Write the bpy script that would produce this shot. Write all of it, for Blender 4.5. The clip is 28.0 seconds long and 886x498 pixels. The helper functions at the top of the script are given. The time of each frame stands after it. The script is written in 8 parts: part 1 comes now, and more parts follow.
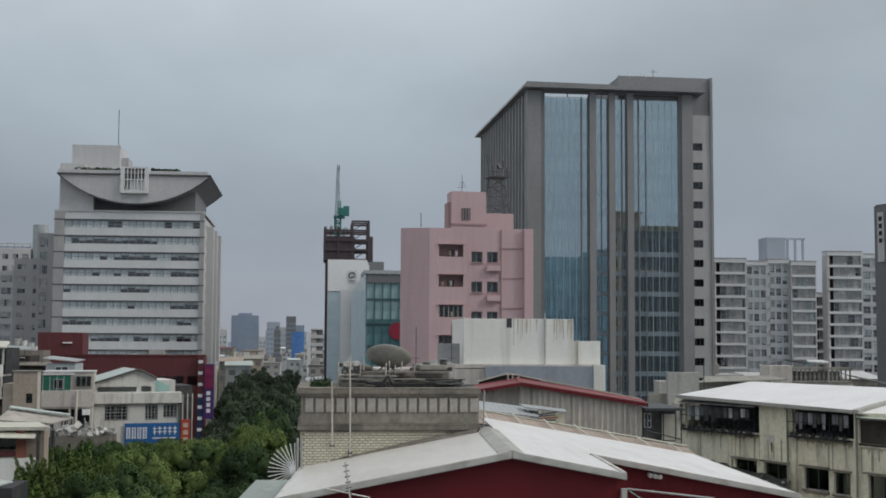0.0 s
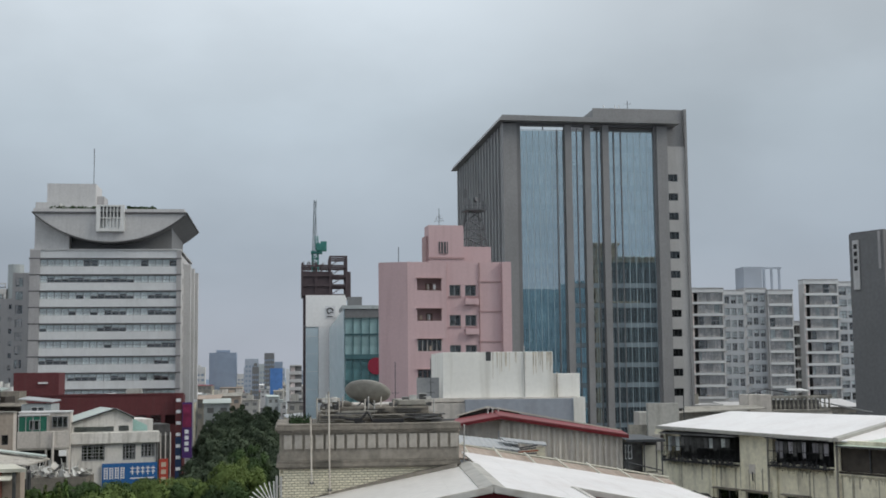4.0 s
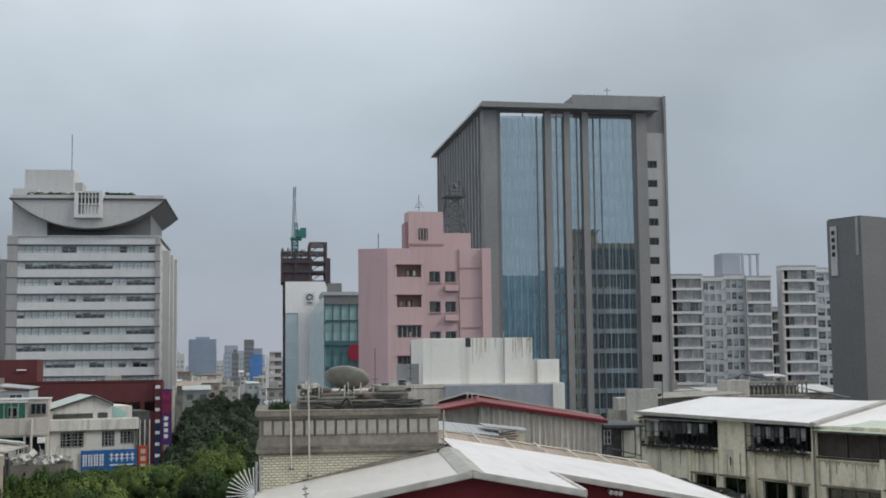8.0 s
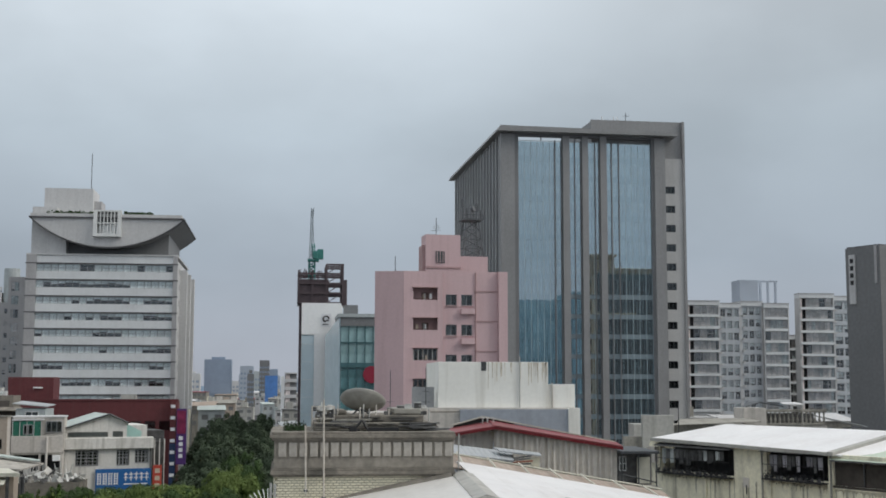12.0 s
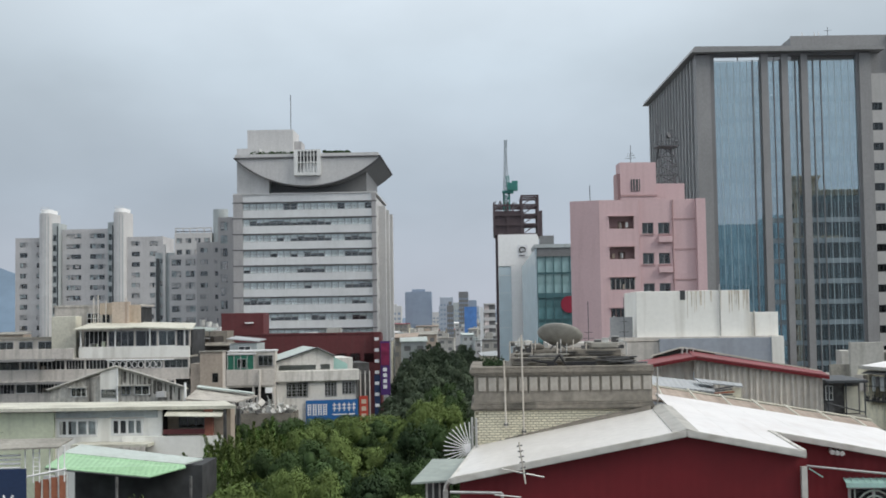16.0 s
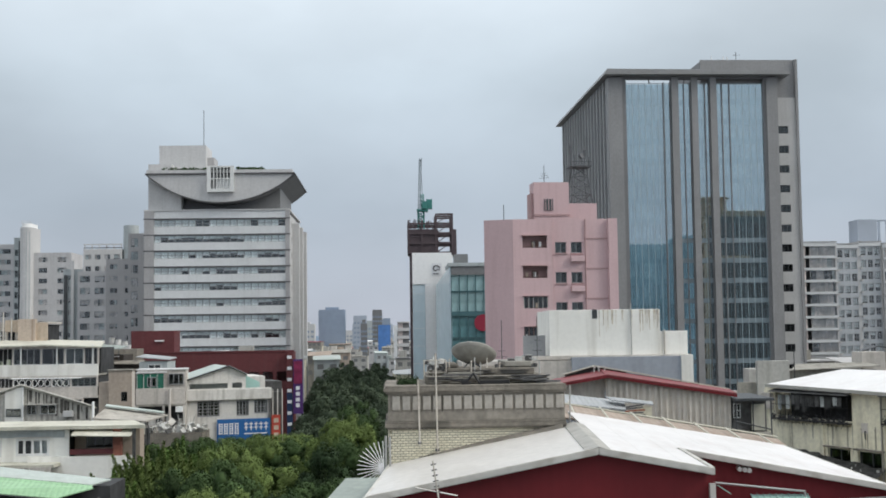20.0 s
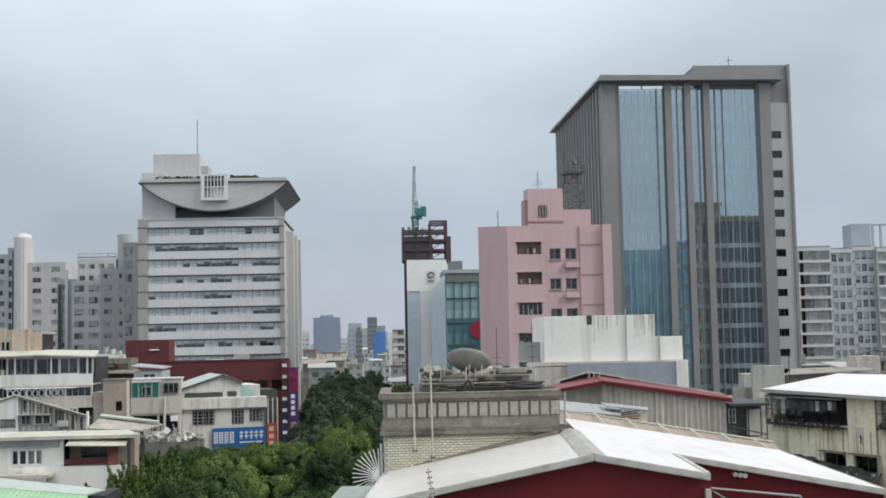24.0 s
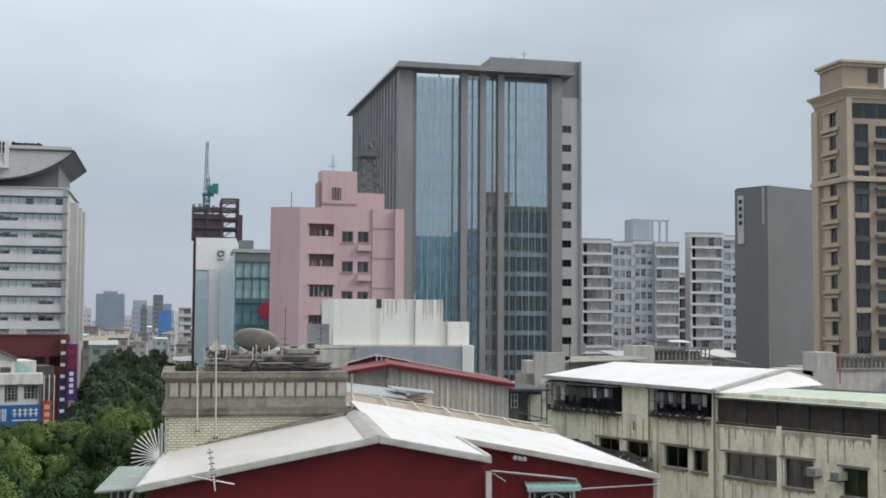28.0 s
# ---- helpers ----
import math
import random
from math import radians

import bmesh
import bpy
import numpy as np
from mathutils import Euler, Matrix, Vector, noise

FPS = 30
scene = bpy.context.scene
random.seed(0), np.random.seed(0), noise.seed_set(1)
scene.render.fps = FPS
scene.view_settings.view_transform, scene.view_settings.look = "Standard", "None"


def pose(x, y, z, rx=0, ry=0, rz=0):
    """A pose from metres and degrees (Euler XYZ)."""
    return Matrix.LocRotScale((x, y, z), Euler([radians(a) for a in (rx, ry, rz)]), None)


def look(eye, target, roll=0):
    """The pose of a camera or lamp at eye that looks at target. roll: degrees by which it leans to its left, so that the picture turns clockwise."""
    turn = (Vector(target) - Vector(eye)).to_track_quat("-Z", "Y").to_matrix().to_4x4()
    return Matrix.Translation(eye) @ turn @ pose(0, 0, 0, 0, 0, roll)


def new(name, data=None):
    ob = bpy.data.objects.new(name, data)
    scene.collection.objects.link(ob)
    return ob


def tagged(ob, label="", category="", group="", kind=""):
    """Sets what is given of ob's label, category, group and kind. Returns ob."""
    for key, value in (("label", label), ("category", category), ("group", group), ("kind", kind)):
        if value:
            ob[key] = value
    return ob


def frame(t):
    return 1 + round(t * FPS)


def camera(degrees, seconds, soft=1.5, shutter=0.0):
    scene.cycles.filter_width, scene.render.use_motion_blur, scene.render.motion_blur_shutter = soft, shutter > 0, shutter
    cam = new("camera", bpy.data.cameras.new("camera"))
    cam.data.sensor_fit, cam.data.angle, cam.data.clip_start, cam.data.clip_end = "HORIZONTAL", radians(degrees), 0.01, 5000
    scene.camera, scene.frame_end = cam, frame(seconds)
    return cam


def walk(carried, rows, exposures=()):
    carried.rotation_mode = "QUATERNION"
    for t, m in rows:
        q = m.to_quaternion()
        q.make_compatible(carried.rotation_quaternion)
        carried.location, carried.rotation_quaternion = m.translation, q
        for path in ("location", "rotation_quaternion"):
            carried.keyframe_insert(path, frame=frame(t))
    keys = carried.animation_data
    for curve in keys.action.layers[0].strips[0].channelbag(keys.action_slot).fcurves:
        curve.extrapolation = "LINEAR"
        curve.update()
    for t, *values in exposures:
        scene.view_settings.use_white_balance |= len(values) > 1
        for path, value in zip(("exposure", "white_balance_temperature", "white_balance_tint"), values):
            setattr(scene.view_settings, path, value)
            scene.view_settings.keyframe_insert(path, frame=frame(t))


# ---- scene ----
cam = camera(39.1, 28.0, 1.75)
PATH = [
    (0, (-0.008, 0.019, 19.895), (0.204, 2.002, 20.046), 0.3),
    (0.5, (0.007, -0.047, 19.925), (0.245, 1.93, 20.115), -0.2),
    (1, (0.015, -0.075, 19.94), (0.234, 1.894, 20.214), -0.6),
    (1.5, (0.013, -0.11, 19.898), (0.258, 1.864, 20.104), -0.7),
    (2, (-0.011, -0.101, 19.873), (0.225, 1.879, 20.029), -0.6),
    (2.5, (0.004, 0.03, 19.896), (0.267, 2.008, 20.021), -0.1),
    (3, (-0.001, 0.11, 19.918), (0.252, 2.087, 20.089), -0.1),
    (3.5, (-0.006, 0.119, 19.896), (0.239, 2.092, 20.106), -0.0),
    (4, (0.007, 0.103, 19.897), (0.254, 2.077, 20.102), -0.6),
    (4.5, (0.003, 0.12, 19.899), (0.251, 2.094, 20.101), -1.0),
    (6.5, (0.01, 0.04, 19.894), (0.267, 2.014, 20.091), -0.7),
    (7, (0.003, 0.065, 19.901), (0.257, 2.039, 20.097), -0.7),
    (7.5, (0.006, 0.082, 19.911), (0.268, 2.054, 20.113), -0.7),
    (8, (0.013, 0.074, 19.886), (0.292, 2.046, 20.069), -0.7),
    (8.5, (0.002, 0.066, 19.892), (0.288, 2.038, 20.06), -0.4),
    (9, (-0.004, 0.063, 19.909), (0.263, 2.037, 20.084), -0.3),
    (9.5, (-0.014, 0.079, 19.912), (0.167, 2.062, 20.103), -0.7),
    (10, (0.028, 0.047, 19.912), (0.211, 2.029, 20.106), -0.9),
    (10.5, (0.022, 0.07, 19.911), (0.244, 2.047, 20.118), -0.6),
    (11, (0.014, 0.053, 19.916), (0.278, 2.024, 20.13), -0.4),
    (11.5, (0.006, 0.042, 19.897), (0.273, 2.012, 20.117), -0.2),
    (12, (-0.003, 0.058, 19.891), (0.249, 2.03, 20.111), 0.1),
    (12.5, (-0.002, 0.031, 19.905), (0.196, 2.011, 20.106), 0.2),
    (13, (-0.049, 0.022, 19.89), (0.053, 2.013, 20.042), -0.0),
    (13.5, (-0.024, -0.023, 19.894), (-0.09, 1.972, 20.015), -0.5),
    (15.5, (0.045, -0.107, 20.047), (-0.038, 1.889, 20.157), -1.1),
    (16, (0.038, -0.126, 20.042), (-0.022, 1.87, 20.152), -0.9),
    (16.5, (0.047, -0.154, 20.048), (-0.004, 1.843, 20.157), -0.6),
    (17, (0.027, -0.13, 20.038), (0.016, 1.867, 20.156), -0.5),
    (17.5, (0.041, -0.134, 20.035), (0.065, 1.863, 20.151), -0.4),
    (18, (0.023, -0.135, 20.031), (0.062, 1.861, 20.146), -0.4),
    (18.5, (0.017, -0.155, 20.042), (0.056, 1.841, 20.165), -0.6),
    (19, (0.015, -0.148, 20.051), (0.063, 1.848, 20.178), -0.8),
    (19.5, (0.021, -0.174, 20.049), (0.087, 1.82, 20.182), -0.7),
    (20, (0.02, -0.16, 20.05), (0.098, 1.834, 20.187), -0.8),
    (20.5, (0.009, -0.187, 20.055), (0.1, 1.805, 20.204), -0.9),
    (22.5, (0.023, -0.152, 20.046), (0.126, 1.84, 20.199), -1.0),
    (23, (0.013, -0.162, 20.042), (0.107, 1.831, 20.192), -1.0),
    (23.5, (0.015, -0.166, 20.05), (0.105, 1.827, 20.196), -1.1),
    (24, (0.032, -0.14, 20.053), (0.119, 1.852, 20.201), -1.2),
    (24.5, (0.03, -0.138, 20.054), (0.12, 1.854, 20.207), -1.1),
    (25, (0.022, -0.106, 20.04), (0.104, 1.886, 20.2), -1.2),
    (25.5, (0.016, -0.135, 20.045), (0.092, 1.859, 20.175), -1.2),
    (26, (0.027, -0.168, 20.013), (0.132, 1.827, 20.106), -1.1),
    (26.5, (0.033, -0.153, 20.047), (0.172, 1.841, 20.127), -0.7),
    (27, (0.056, -0.144, 20.037), (0.244, 1.845, 20.135), -0.5),
    (27.5, (0.068, -0.054, 20.019), (0.403, 1.916, 20.114), 0.1),
    (28, (0.055, -0.033, 20.027), (0.471, 1.92, 20.145), 0.3),
]
walk(cam, [(t, look(eye, target, roll)) for t, eye, target, roll in PATH],
     [(0.0, -0.50), (1.0, -0.29), (4.0, -0.27), (9.0, -0.27), (13.0, -0.25), (15.5, 0.0), (20.0, 0.05), (26.8, 0.08), (28.0, 0.04)])

# ---- sky and light: a bright overcast day ----
world = bpy.data.worlds.new("overcast_sky")
scene.world = world
world.use_nodes = True
wt = world.node_tree
wt.nodes.clear()


def wn(kind, **values):
    n = wt.nodes.new(kind)
    for k, v in values.items():
        n.inputs[k].default_value = v
    return n


SUN_ELEVATION, SUN_TURN = 38.0, 108.0
sky = wt.nodes.new("ShaderNodeTexSky")
sky.sky_type = "NISHITA"
sky.sun_disc = False
sky.sun_elevation, sky.sun_rotation = radians(SUN_ELEVATION), radians(SUN_TURN)
sky.dust_density = 3.0
coord = wt.nodes.new("ShaderNodeTexCoord")
split = wt.nodes.new("ShaderNodeSeparateXYZ")
wt.links.new(coord.outputs["Generated"], split.inputs[0])
# overcast luminance rises from the horizon to the zenith
up = wt.nodes.new("ShaderNodeMapRange")
up.inputs["From Min"].default_value, up.inputs["From Max"].default_value = 0.0, 1.0
wt.links.new(split.outputs["Z"], up.inputs["Value"])
ramp = wt.nodes.new("ShaderNodeValToRGB")
wt.links.new(up.outputs[0], ramp.inputs[0])
stops = ramp.color_ramp.elements
stops[0].position, stops[0].color = 0.0, (0.53, 0.57, 0.655, 1)
stops[1].position, stops[1].color = 1.0, (1.45, 1.5, 1.55, 1)
for at, c in ((0.1, (0.478, 0.552, 0.638, 1)), (0.2, (0.545, 0.63, 0.705, 1)), (0.33, (0.70, 0.77, 0.83, 1))):
    e = stops.new(at)
    e.color = c
# soft cloud cover
bend = wt.nodes.new("ShaderNodeMapping")
bend.inputs["Scale"].default_value = (1.0, 1.0, 1.9)
bend.inputs["Location"].default_value = (0.35, 0.1, 0.0)
wt.links.new(coord.outputs["Generated"], bend.inputs[0])
clouds = wn("ShaderNodeTexNoise", Scale=3.1, Detail=5.0, Roughness=0.5)
wt.links.new(bend.outputs[0], clouds.inputs["Vector"])
soft = wt.nodes.new("ShaderNodeMapRange")
soft.interpolation_type = "SMOOTHSTEP"
for k, v in (("From Min", 0.36), ("From Max", 0.68), ("To Min", 0.91), ("To Max", 1.07)):
    soft.inputs[k].default_value = v
wt.links.new(clouds.outputs["Fac"], soft.inputs["Value"])
# a thinner, brighter stretch of cloud ahead, heavier cloud towards the east
thin = wt.nodes.new("ShaderNodeVectorMath")
thin.operation = "DOT_PRODUCT"
thin.inputs[1].default_value = (-0.06, 0.908, 0.414)
wt.links.new(coord.outputs["Generated"], thin.inputs[0])


def ease(value, a, b, c, d):
    n = wt.nodes.new("ShaderNodeMapRange")
    n.interpolation_type = "SMOOTHSTEP"
    for k, v in (("From Min", a), ("From Max", b), ("To Min", c), ("To Max", d)):
        n.inputs[k].default_value = v
    wt.links.new(value, n.inputs["Value"])
    return n.outputs[0]


def product(a, b):
    n = wt.nodes.new("ShaderNodeMath")
    n.operation = "MULTIPLY"
    wt.links.new(a, n.inputs[0])
    wt.links.new(b, n.inputs[1])
    return n.outputs[0]


cloud_level = product(product(soft.outputs[0], ease(thin.outputs["Value"], 0.93, 1.0, 0.97, 1.36)), ease(split.outputs["X"], -0.15, 0.4, 0.97, 1.0))
mul = wt.nodes.new("ShaderNodeVectorMath")
mul.operation = "SCALE"
wt.links.new(ramp.outputs[0], mul.inputs[0])
wt.links.new(cloud_level, mul.inputs["Scale"])
cover = wn("ShaderNodeBackground", Strength=1.0)
wt.links.new(mul.outputs[0], cover.inputs[0])
clear = wn("ShaderNodeBackground", Strength=0.05)
wt.links.new(sky.outputs[0], clear.inputs[0])
blend = wn("ShaderNodeMixShader", Fac=0.93)
wt.links.new(clear.outputs[0], blend.inputs[1])
wt.links.new(cover.outputs[0], blend.inputs[2])
wout = wt.nodes.new("ShaderNodeOutputWorld")
wt.links.new(blend.outputs[0], wout.inputs[0])

sun = new("sun", bpy.data.lights.new("sun", "SUN"))
sun.data.energy, sun.data.angle, sun.data.color = 1.7, radians(22), (1.0, 0.94, 0.85)
sun.matrix_world = look((60, -20, 60), (0, 0, 10))

# ---- materials ----
def mat(name, color, rough=0.7, var=0.12, fine=9.0, coarse=0.5, bump=0.0, stain=0.0, stain_color=(0.12, 0.11, 0.1), metal=0.0, ribs=None, per_object=0.0, spec=0.4, streak=(1.6, 1.6, 0.12)):
    """A surface with grain, broad unevenness, run-down stains and, if wanted, ribs along an axis (axis, ribs a metre, depth)."""
    m = bpy.data.materials.new(name)
    m.use_nodes = True
    t = m.node_tree
    b = t.nodes["Principled BSDF"]
    b.inputs["Roughness"].default_value = rough
    b.inputs["Metallic"].default_value = metal
    b.inputs["Specular IOR Level"].default_value = spec
    co = t.nodes.new("ShaderNodeTexCoord")

    def noise_tex(scale, detail=3.0, stretch=None):
        n = t.nodes.new("ShaderNodeTexNoise")
        n.inputs["Scale"].default_value, n.inputs["Detail"].default_value = scale, detail
        if stretch:
            mp = t.nodes.new("ShaderNodeMapping")
            mp.inputs["Scale"].default_value = stretch
            t.links.new(co.outputs["Object"], mp.inputs[0])
            t.links.new(mp.outputs[0], n.inputs["Vector"])
        else:
            t.links.new(co.outputs["Object"], n.inputs["Vector"])
        return n.outputs["Fac"]

    def to(value, lo, hi, a, z):
        n = t.nodes.new("ShaderNodeMapRange")
        for k, v in (("From Min", lo), ("From Max", hi), ("To Min", a), ("To Max", z)):
            n.inputs[k].default_value = v
        t.links.new(value, n.inputs["Value"])
        return n.outputs[0]

    def times(a, c):
        n = t.nodes.new("ShaderNodeMath")
        n.operation = "MULTIPLY"
        t.links.new(a, n.inputs[0])
        t.links.new(c, n.inputs[1])
        return n.outputs[0]

    grain = to(noise_tex(fine), 0.3, 0.7, 1 - var, 1 + var)
    broad = to(noise_tex(coarse), 0.3, 0.7, 1 - var, 1 + var)
    level = times(grain, broad)
    if per_object:
        info = t.nodes.new("ShaderNodeObjectInfo")
        level = times(level, to(info.outputs["Random"], 0, 1, 1 - per_object, 1 + per_object))
    sc = t.nodes.new("ShaderNodeVectorMath")
    sc.operation = "SCALE"
    sc.inputs[0].default_value = color
    t.links.new(level, sc.inputs["Scale"])
    out = sc.outputs[0]
    if stain:
        mx = t.nodes.new("ShaderNodeMix")
        mx.data_type = "RGBA"
        fac = to(noise_tex(1.0, 5.0, streak), 0.5, 0.72, 0, stain)
        t.links.new(fac, mx.inputs["Factor"])
        t.links.new(out, mx.inputs["A"])
        mx.inputs["B"].default_value = (*stain_color, 1)
        out = mx.outputs["Result"]
    t.links.new(out, b.inputs["Base Color"])
    height = None
    if bump:
        height = noise_tex(fine * 2, 4.0)
    if ribs:
        axis, per_metre, depth = ribs
        w = t.nodes.new("ShaderNodeTexWave")
        w.bands_direction = axis
        w.inputs["Scale"].default_value = per_metre * 0.314
        t.links.new(co.outputs["Object"], w.inputs["Vector"])
        height = w.outputs["Fac"]
        bump = depth
    if height is not None:
        bp = t.nodes.new("ShaderNodeBump")
        bp.inputs["Distance"].default_value = bump
        t.links.new(height, bp.inputs["Height"])
        t.links.new(bp.outputs[0], b.inputs["Normal"])
    return m


def glass(name, tint, base, gain, rough=0.02, gloss=(0.9, 0.94, 0.97)):
    """Window glass: seen through, with a sky gloss that grows at grazing angles."""
    m = bpy.data.materials.new(name)
    m.use_nodes = True
    t = m.node_tree
    t.nodes.clear()
    fr = t.nodes.new("ShaderNodeFresnel")
    fr.inputs[0].default_value = 1.5
    ma = t.nodes.new("ShaderNodeMath")
    ma.operation = "MULTIPLY_ADD"
    ma.use_clamp = True
    ma.inputs[1].default_value, ma.inputs[2].default_value = gain, base
    t.links.new(fr.outputs[0], ma.inputs[0])
    tr, gl = t.nodes.new("ShaderNodeBsdfTransparent"), t.nodes.new("ShaderNodeBsdfGlossy")
    tr.inputs[0].default_value = (*tint, 1)
    gl.inputs[0].default_value = (*gloss, 1)
    gl.inputs["Roughness"].default_value = rough
    co, nz, bp = t.nodes.new("ShaderNodeTexCoord"), t.nodes.new("ShaderNodeTexNoise"), t.nodes.new("ShaderNodeBump")
    nz.inputs["Scale"].default_value = 0.6
    bp.inputs["Distance"].default_value = 0.0015
    t.links.new(co.outputs["Object"], nz.inputs["Vector"])
    t.links.new(nz.outputs["Fac"], bp.inputs["Height"])
    t.links.new(bp.outputs[0], gl.inputs["Normal"])
    mx, o = t.nodes.new("ShaderNodeMixShader"), t.nodes.new("ShaderNodeOutputMaterial")
    t.links.new(ma.outputs[0], mx.inputs[0])
    t.links.new(tr.outputs[0], mx.inputs[1])
    t.links.new(gl.outputs[0], mx.inputs[2])
    t.links.new(mx.outputs[0], o.inputs[0])
    return m


M = {}
M["asphalt"] = mat("asphalt", (0.055, 0.055, 0.06), 0.9, 0.2, 6, 0.08, bump=0.004)
M["city_ground"] = mat("city_ground", (0.13, 0.13, 0.13), 0.95, 0.3, 0.4, 0.01)
M["white_tile"] = mat("white_tile", (0.70, 0.72, 0.73), 0.5, 0.05, 3, 0.15, stain=0.16, stain_color=(0.42, 0.42, 0.42))
M["grey_tile"] = mat("grey_tile", (0.40, 0.395, 0.40), 0.6, 0.08, 3, 0.2, stain=0.2)
M["mid_grey_tile"] = mat("mid_grey_tile", (0.51, 0.505, 0.51), 0.6, 0.08, 2, 0.2, stain=0.15)
M["pale_grey"] = mat("pale_grey", (0.56, 0.56, 0.56), 0.6, 0.06, 2, 0.12, stain=0.2, stain_color=(0.3, 0.3, 0.3))
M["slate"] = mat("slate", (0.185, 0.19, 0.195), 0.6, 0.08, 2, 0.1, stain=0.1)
M["ledge"] = mat("ledge", (0.12, 0.12, 0.125), 0.7, 0.1)
M["dark_metal"] = mat("dark_metal", (0.07, 0.075, 0.08), 0.5, 0.15, metal=0.3)
# Near-black for rooms: the shade of unlit space is put into the colour.
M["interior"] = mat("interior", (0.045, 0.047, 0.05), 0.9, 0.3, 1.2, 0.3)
M["blind"] = mat("blind", (0.88, 0.90, 0.90), 0.8, 0.08, 0.9, 0.3, per_object=0.14)
M["curtain"] = mat("curtain", (0.50, 0.53, 0.53), 0.9, 0.3, 1.5, 0.4)
M["frame_white"] = mat("frame_white", (0.72, 0.73, 0.72), 0.4, 0.06)
M["frame_grey"] = mat("frame_grey", (0.32, 0.33, 0.34), 0.4, 0.08)
M["frame_dark"] = mat("frame_dark", (0.09, 0.095, 0.1), 0.45, 0.1)
M["pink"] = mat("pink", (0.60, 0.435, 0.45), 0.75, 0.035, 4, 0.15, stain=0.22, stain_color=(0.36, 0.22, 0.22))
M["brown_frame"] = mat("brown_frame", (0.16, 0.10, 0.09), 0.6, 0.12)
M["pink_dark"] = mat("pink_dark", (0.42, 0.28, 0.28), 0.75, 0.08)
M["granite"] = mat("granite", (0.27, 0.272, 0.275), 0.55, 0.08, 3, 0.15, stain=0.12)
M["granite_dark"] = mat("granite_dark", (0.20, 0.202, 0.208), 0.5, 0.08, 3, 0.15)
M["tower_mullion"] = mat("tower_mullion", (0.42, 0.52, 0.56), 0.35, 0.05, 2, 0.2, spec=0.5)
M["granite_light"] = mat("granite_light", (0.46, 0.46, 0.455), 0.55, 0.07, 3, 0.15, stain=0.1)
M["spandrel"] = mat("spandrel", (0.32, 0.40, 0.42), 0.3, 0.06, 2, 0.2, spec=0.6)
M["white_paint"] = mat("white_paint", (0.87, 0.865, 0.82), 0.7, 0.03, 4, 0.3, stain=0.4, stain_color=(0.36, 0.33, 0.27), streak=(1.1, 1.1, 0.09))
M["white_clean"] = mat("white_clean", (0.88, 0.89, 0.89), 0.6, 0.03, 2, 0.1)
M["blue_wall"] = mat("blue_wall", (0.33, 0.36, 0.41), 0.8, 0.06, 3, 0.3, stain=0.2)
M["concrete"] = mat("concrete", (0.30, 0.288, 0.255), 0.9, 0.14, 7, 0.6, bump=0.01, stain=0.6, stain_color=(0.1, 0.095, 0.085), streak=(1.5, 1.5, 0.3))
M["old_concrete"] = mat("old_concrete", (0.22, 0.20, 0.17), 0.95, 0.18, 8, 0.9, bump=0.015, stain=0.75, stain_color=(0.07, 0.068, 0.06), streak=(1.2, 1.2, 0.7))
M["shelter_sheet"] = mat("shelter_sheet", (0.27, 0.31, 0.285), 0.6, 0.1, 5, 0.8, stain=0.4, stain_color=(0.16, 0.17, 0.15))
M["grid_wall"] = mat("grid_wall", (0.50, 0.53, 0.56), 0.7, 0.06, 2, 0.2, stain=0.15)
M["office_blind"] = mat("office_blind", (0.70, 0.74, 0.76), 0.9, 0.2, 1.5, 0.4)
M["window_zone"] = mat("window_zone", (0.62, 0.555, 0.535), 0.7, 0.2, 1.2, 0.3, per_object=0.25)
M["concrete_panel"] = mat("concrete_panel", (0.41, 0.385, 0.345), 0.9, 0.14, 8, 0.9, bump=0.01, stain=0.45, stain_color=(0.13, 0.125, 0.11), streak=(2.0, 2.0, 0.8))
M["cream_wall"] = mat("cream_wall", (0.77, 0.73, 0.58), 0.85, 0.11, 5, 0.35, bump=0.006, stain=0.62, stain_color=(0.15, 0.14, 0.105), streak=(1.2, 1.2, 0.4))
M["grey_plaster"] = mat("grey_plaster", (0.42, 0.415, 0.39), 0.85, 0.1, 5, 0.5, stain=0.6, stain_color=(0.2, 0.195, 0.17))
M["brown_screen"] = mat("brown_screen", (0.055, 0.047, 0.04), 0.8, 0.25, 4, 0.8, stain=0.3, stain_color=(0.05, 0.045, 0.04))
M["mould"] = mat("mould", (0.38, 0.36, 0.285), 0.95, 0.2, 6, 1.0)
M["mould_dark"] = mat("mould_dark", (0.40, 0.37, 0.275), 0.95, 0.3, 5, 0.8)
M["netting"] = mat("netting", (0.10, 0.10, 0.095), 0.9, 0.35, 6, 1.2)
M["cloth_pale"] = mat("cloth_pale", (0.27, 0.265, 0.29), 0.9, 0.1, 3, 0.8, per_object=0.3)
M["cornice_field"] = mat("cornice_field", (0.27, 0.247, 0.212), 0.95, 0.15, 7, 0.8, bump=0.01, stain=0.55, stain_color=(0.09, 0.085, 0.075), streak=(1.6, 1.6, 0.4))
M["brick"] = mat("brick", (0.76, 0.72, 0.575), 0.6, 0.07, 6, 0.5, per_object=0.1, stain=0.72, stain_color=(0.29, 0.27, 0.15), streak=(1.1, 1.1, 1.3))
M["mortar"] = mat("mortar", (0.30, 0.28, 0.21), 0.95, 0.2)
M["red_metal"] = mat("red_metal", (0.155, 0.009, 0.0135), 0.6, 0.06, 3, 0.4, ribs=("X", 5.0, 0.005), stain=0.18, stain_color=(0.07, 0.012, 0.014))
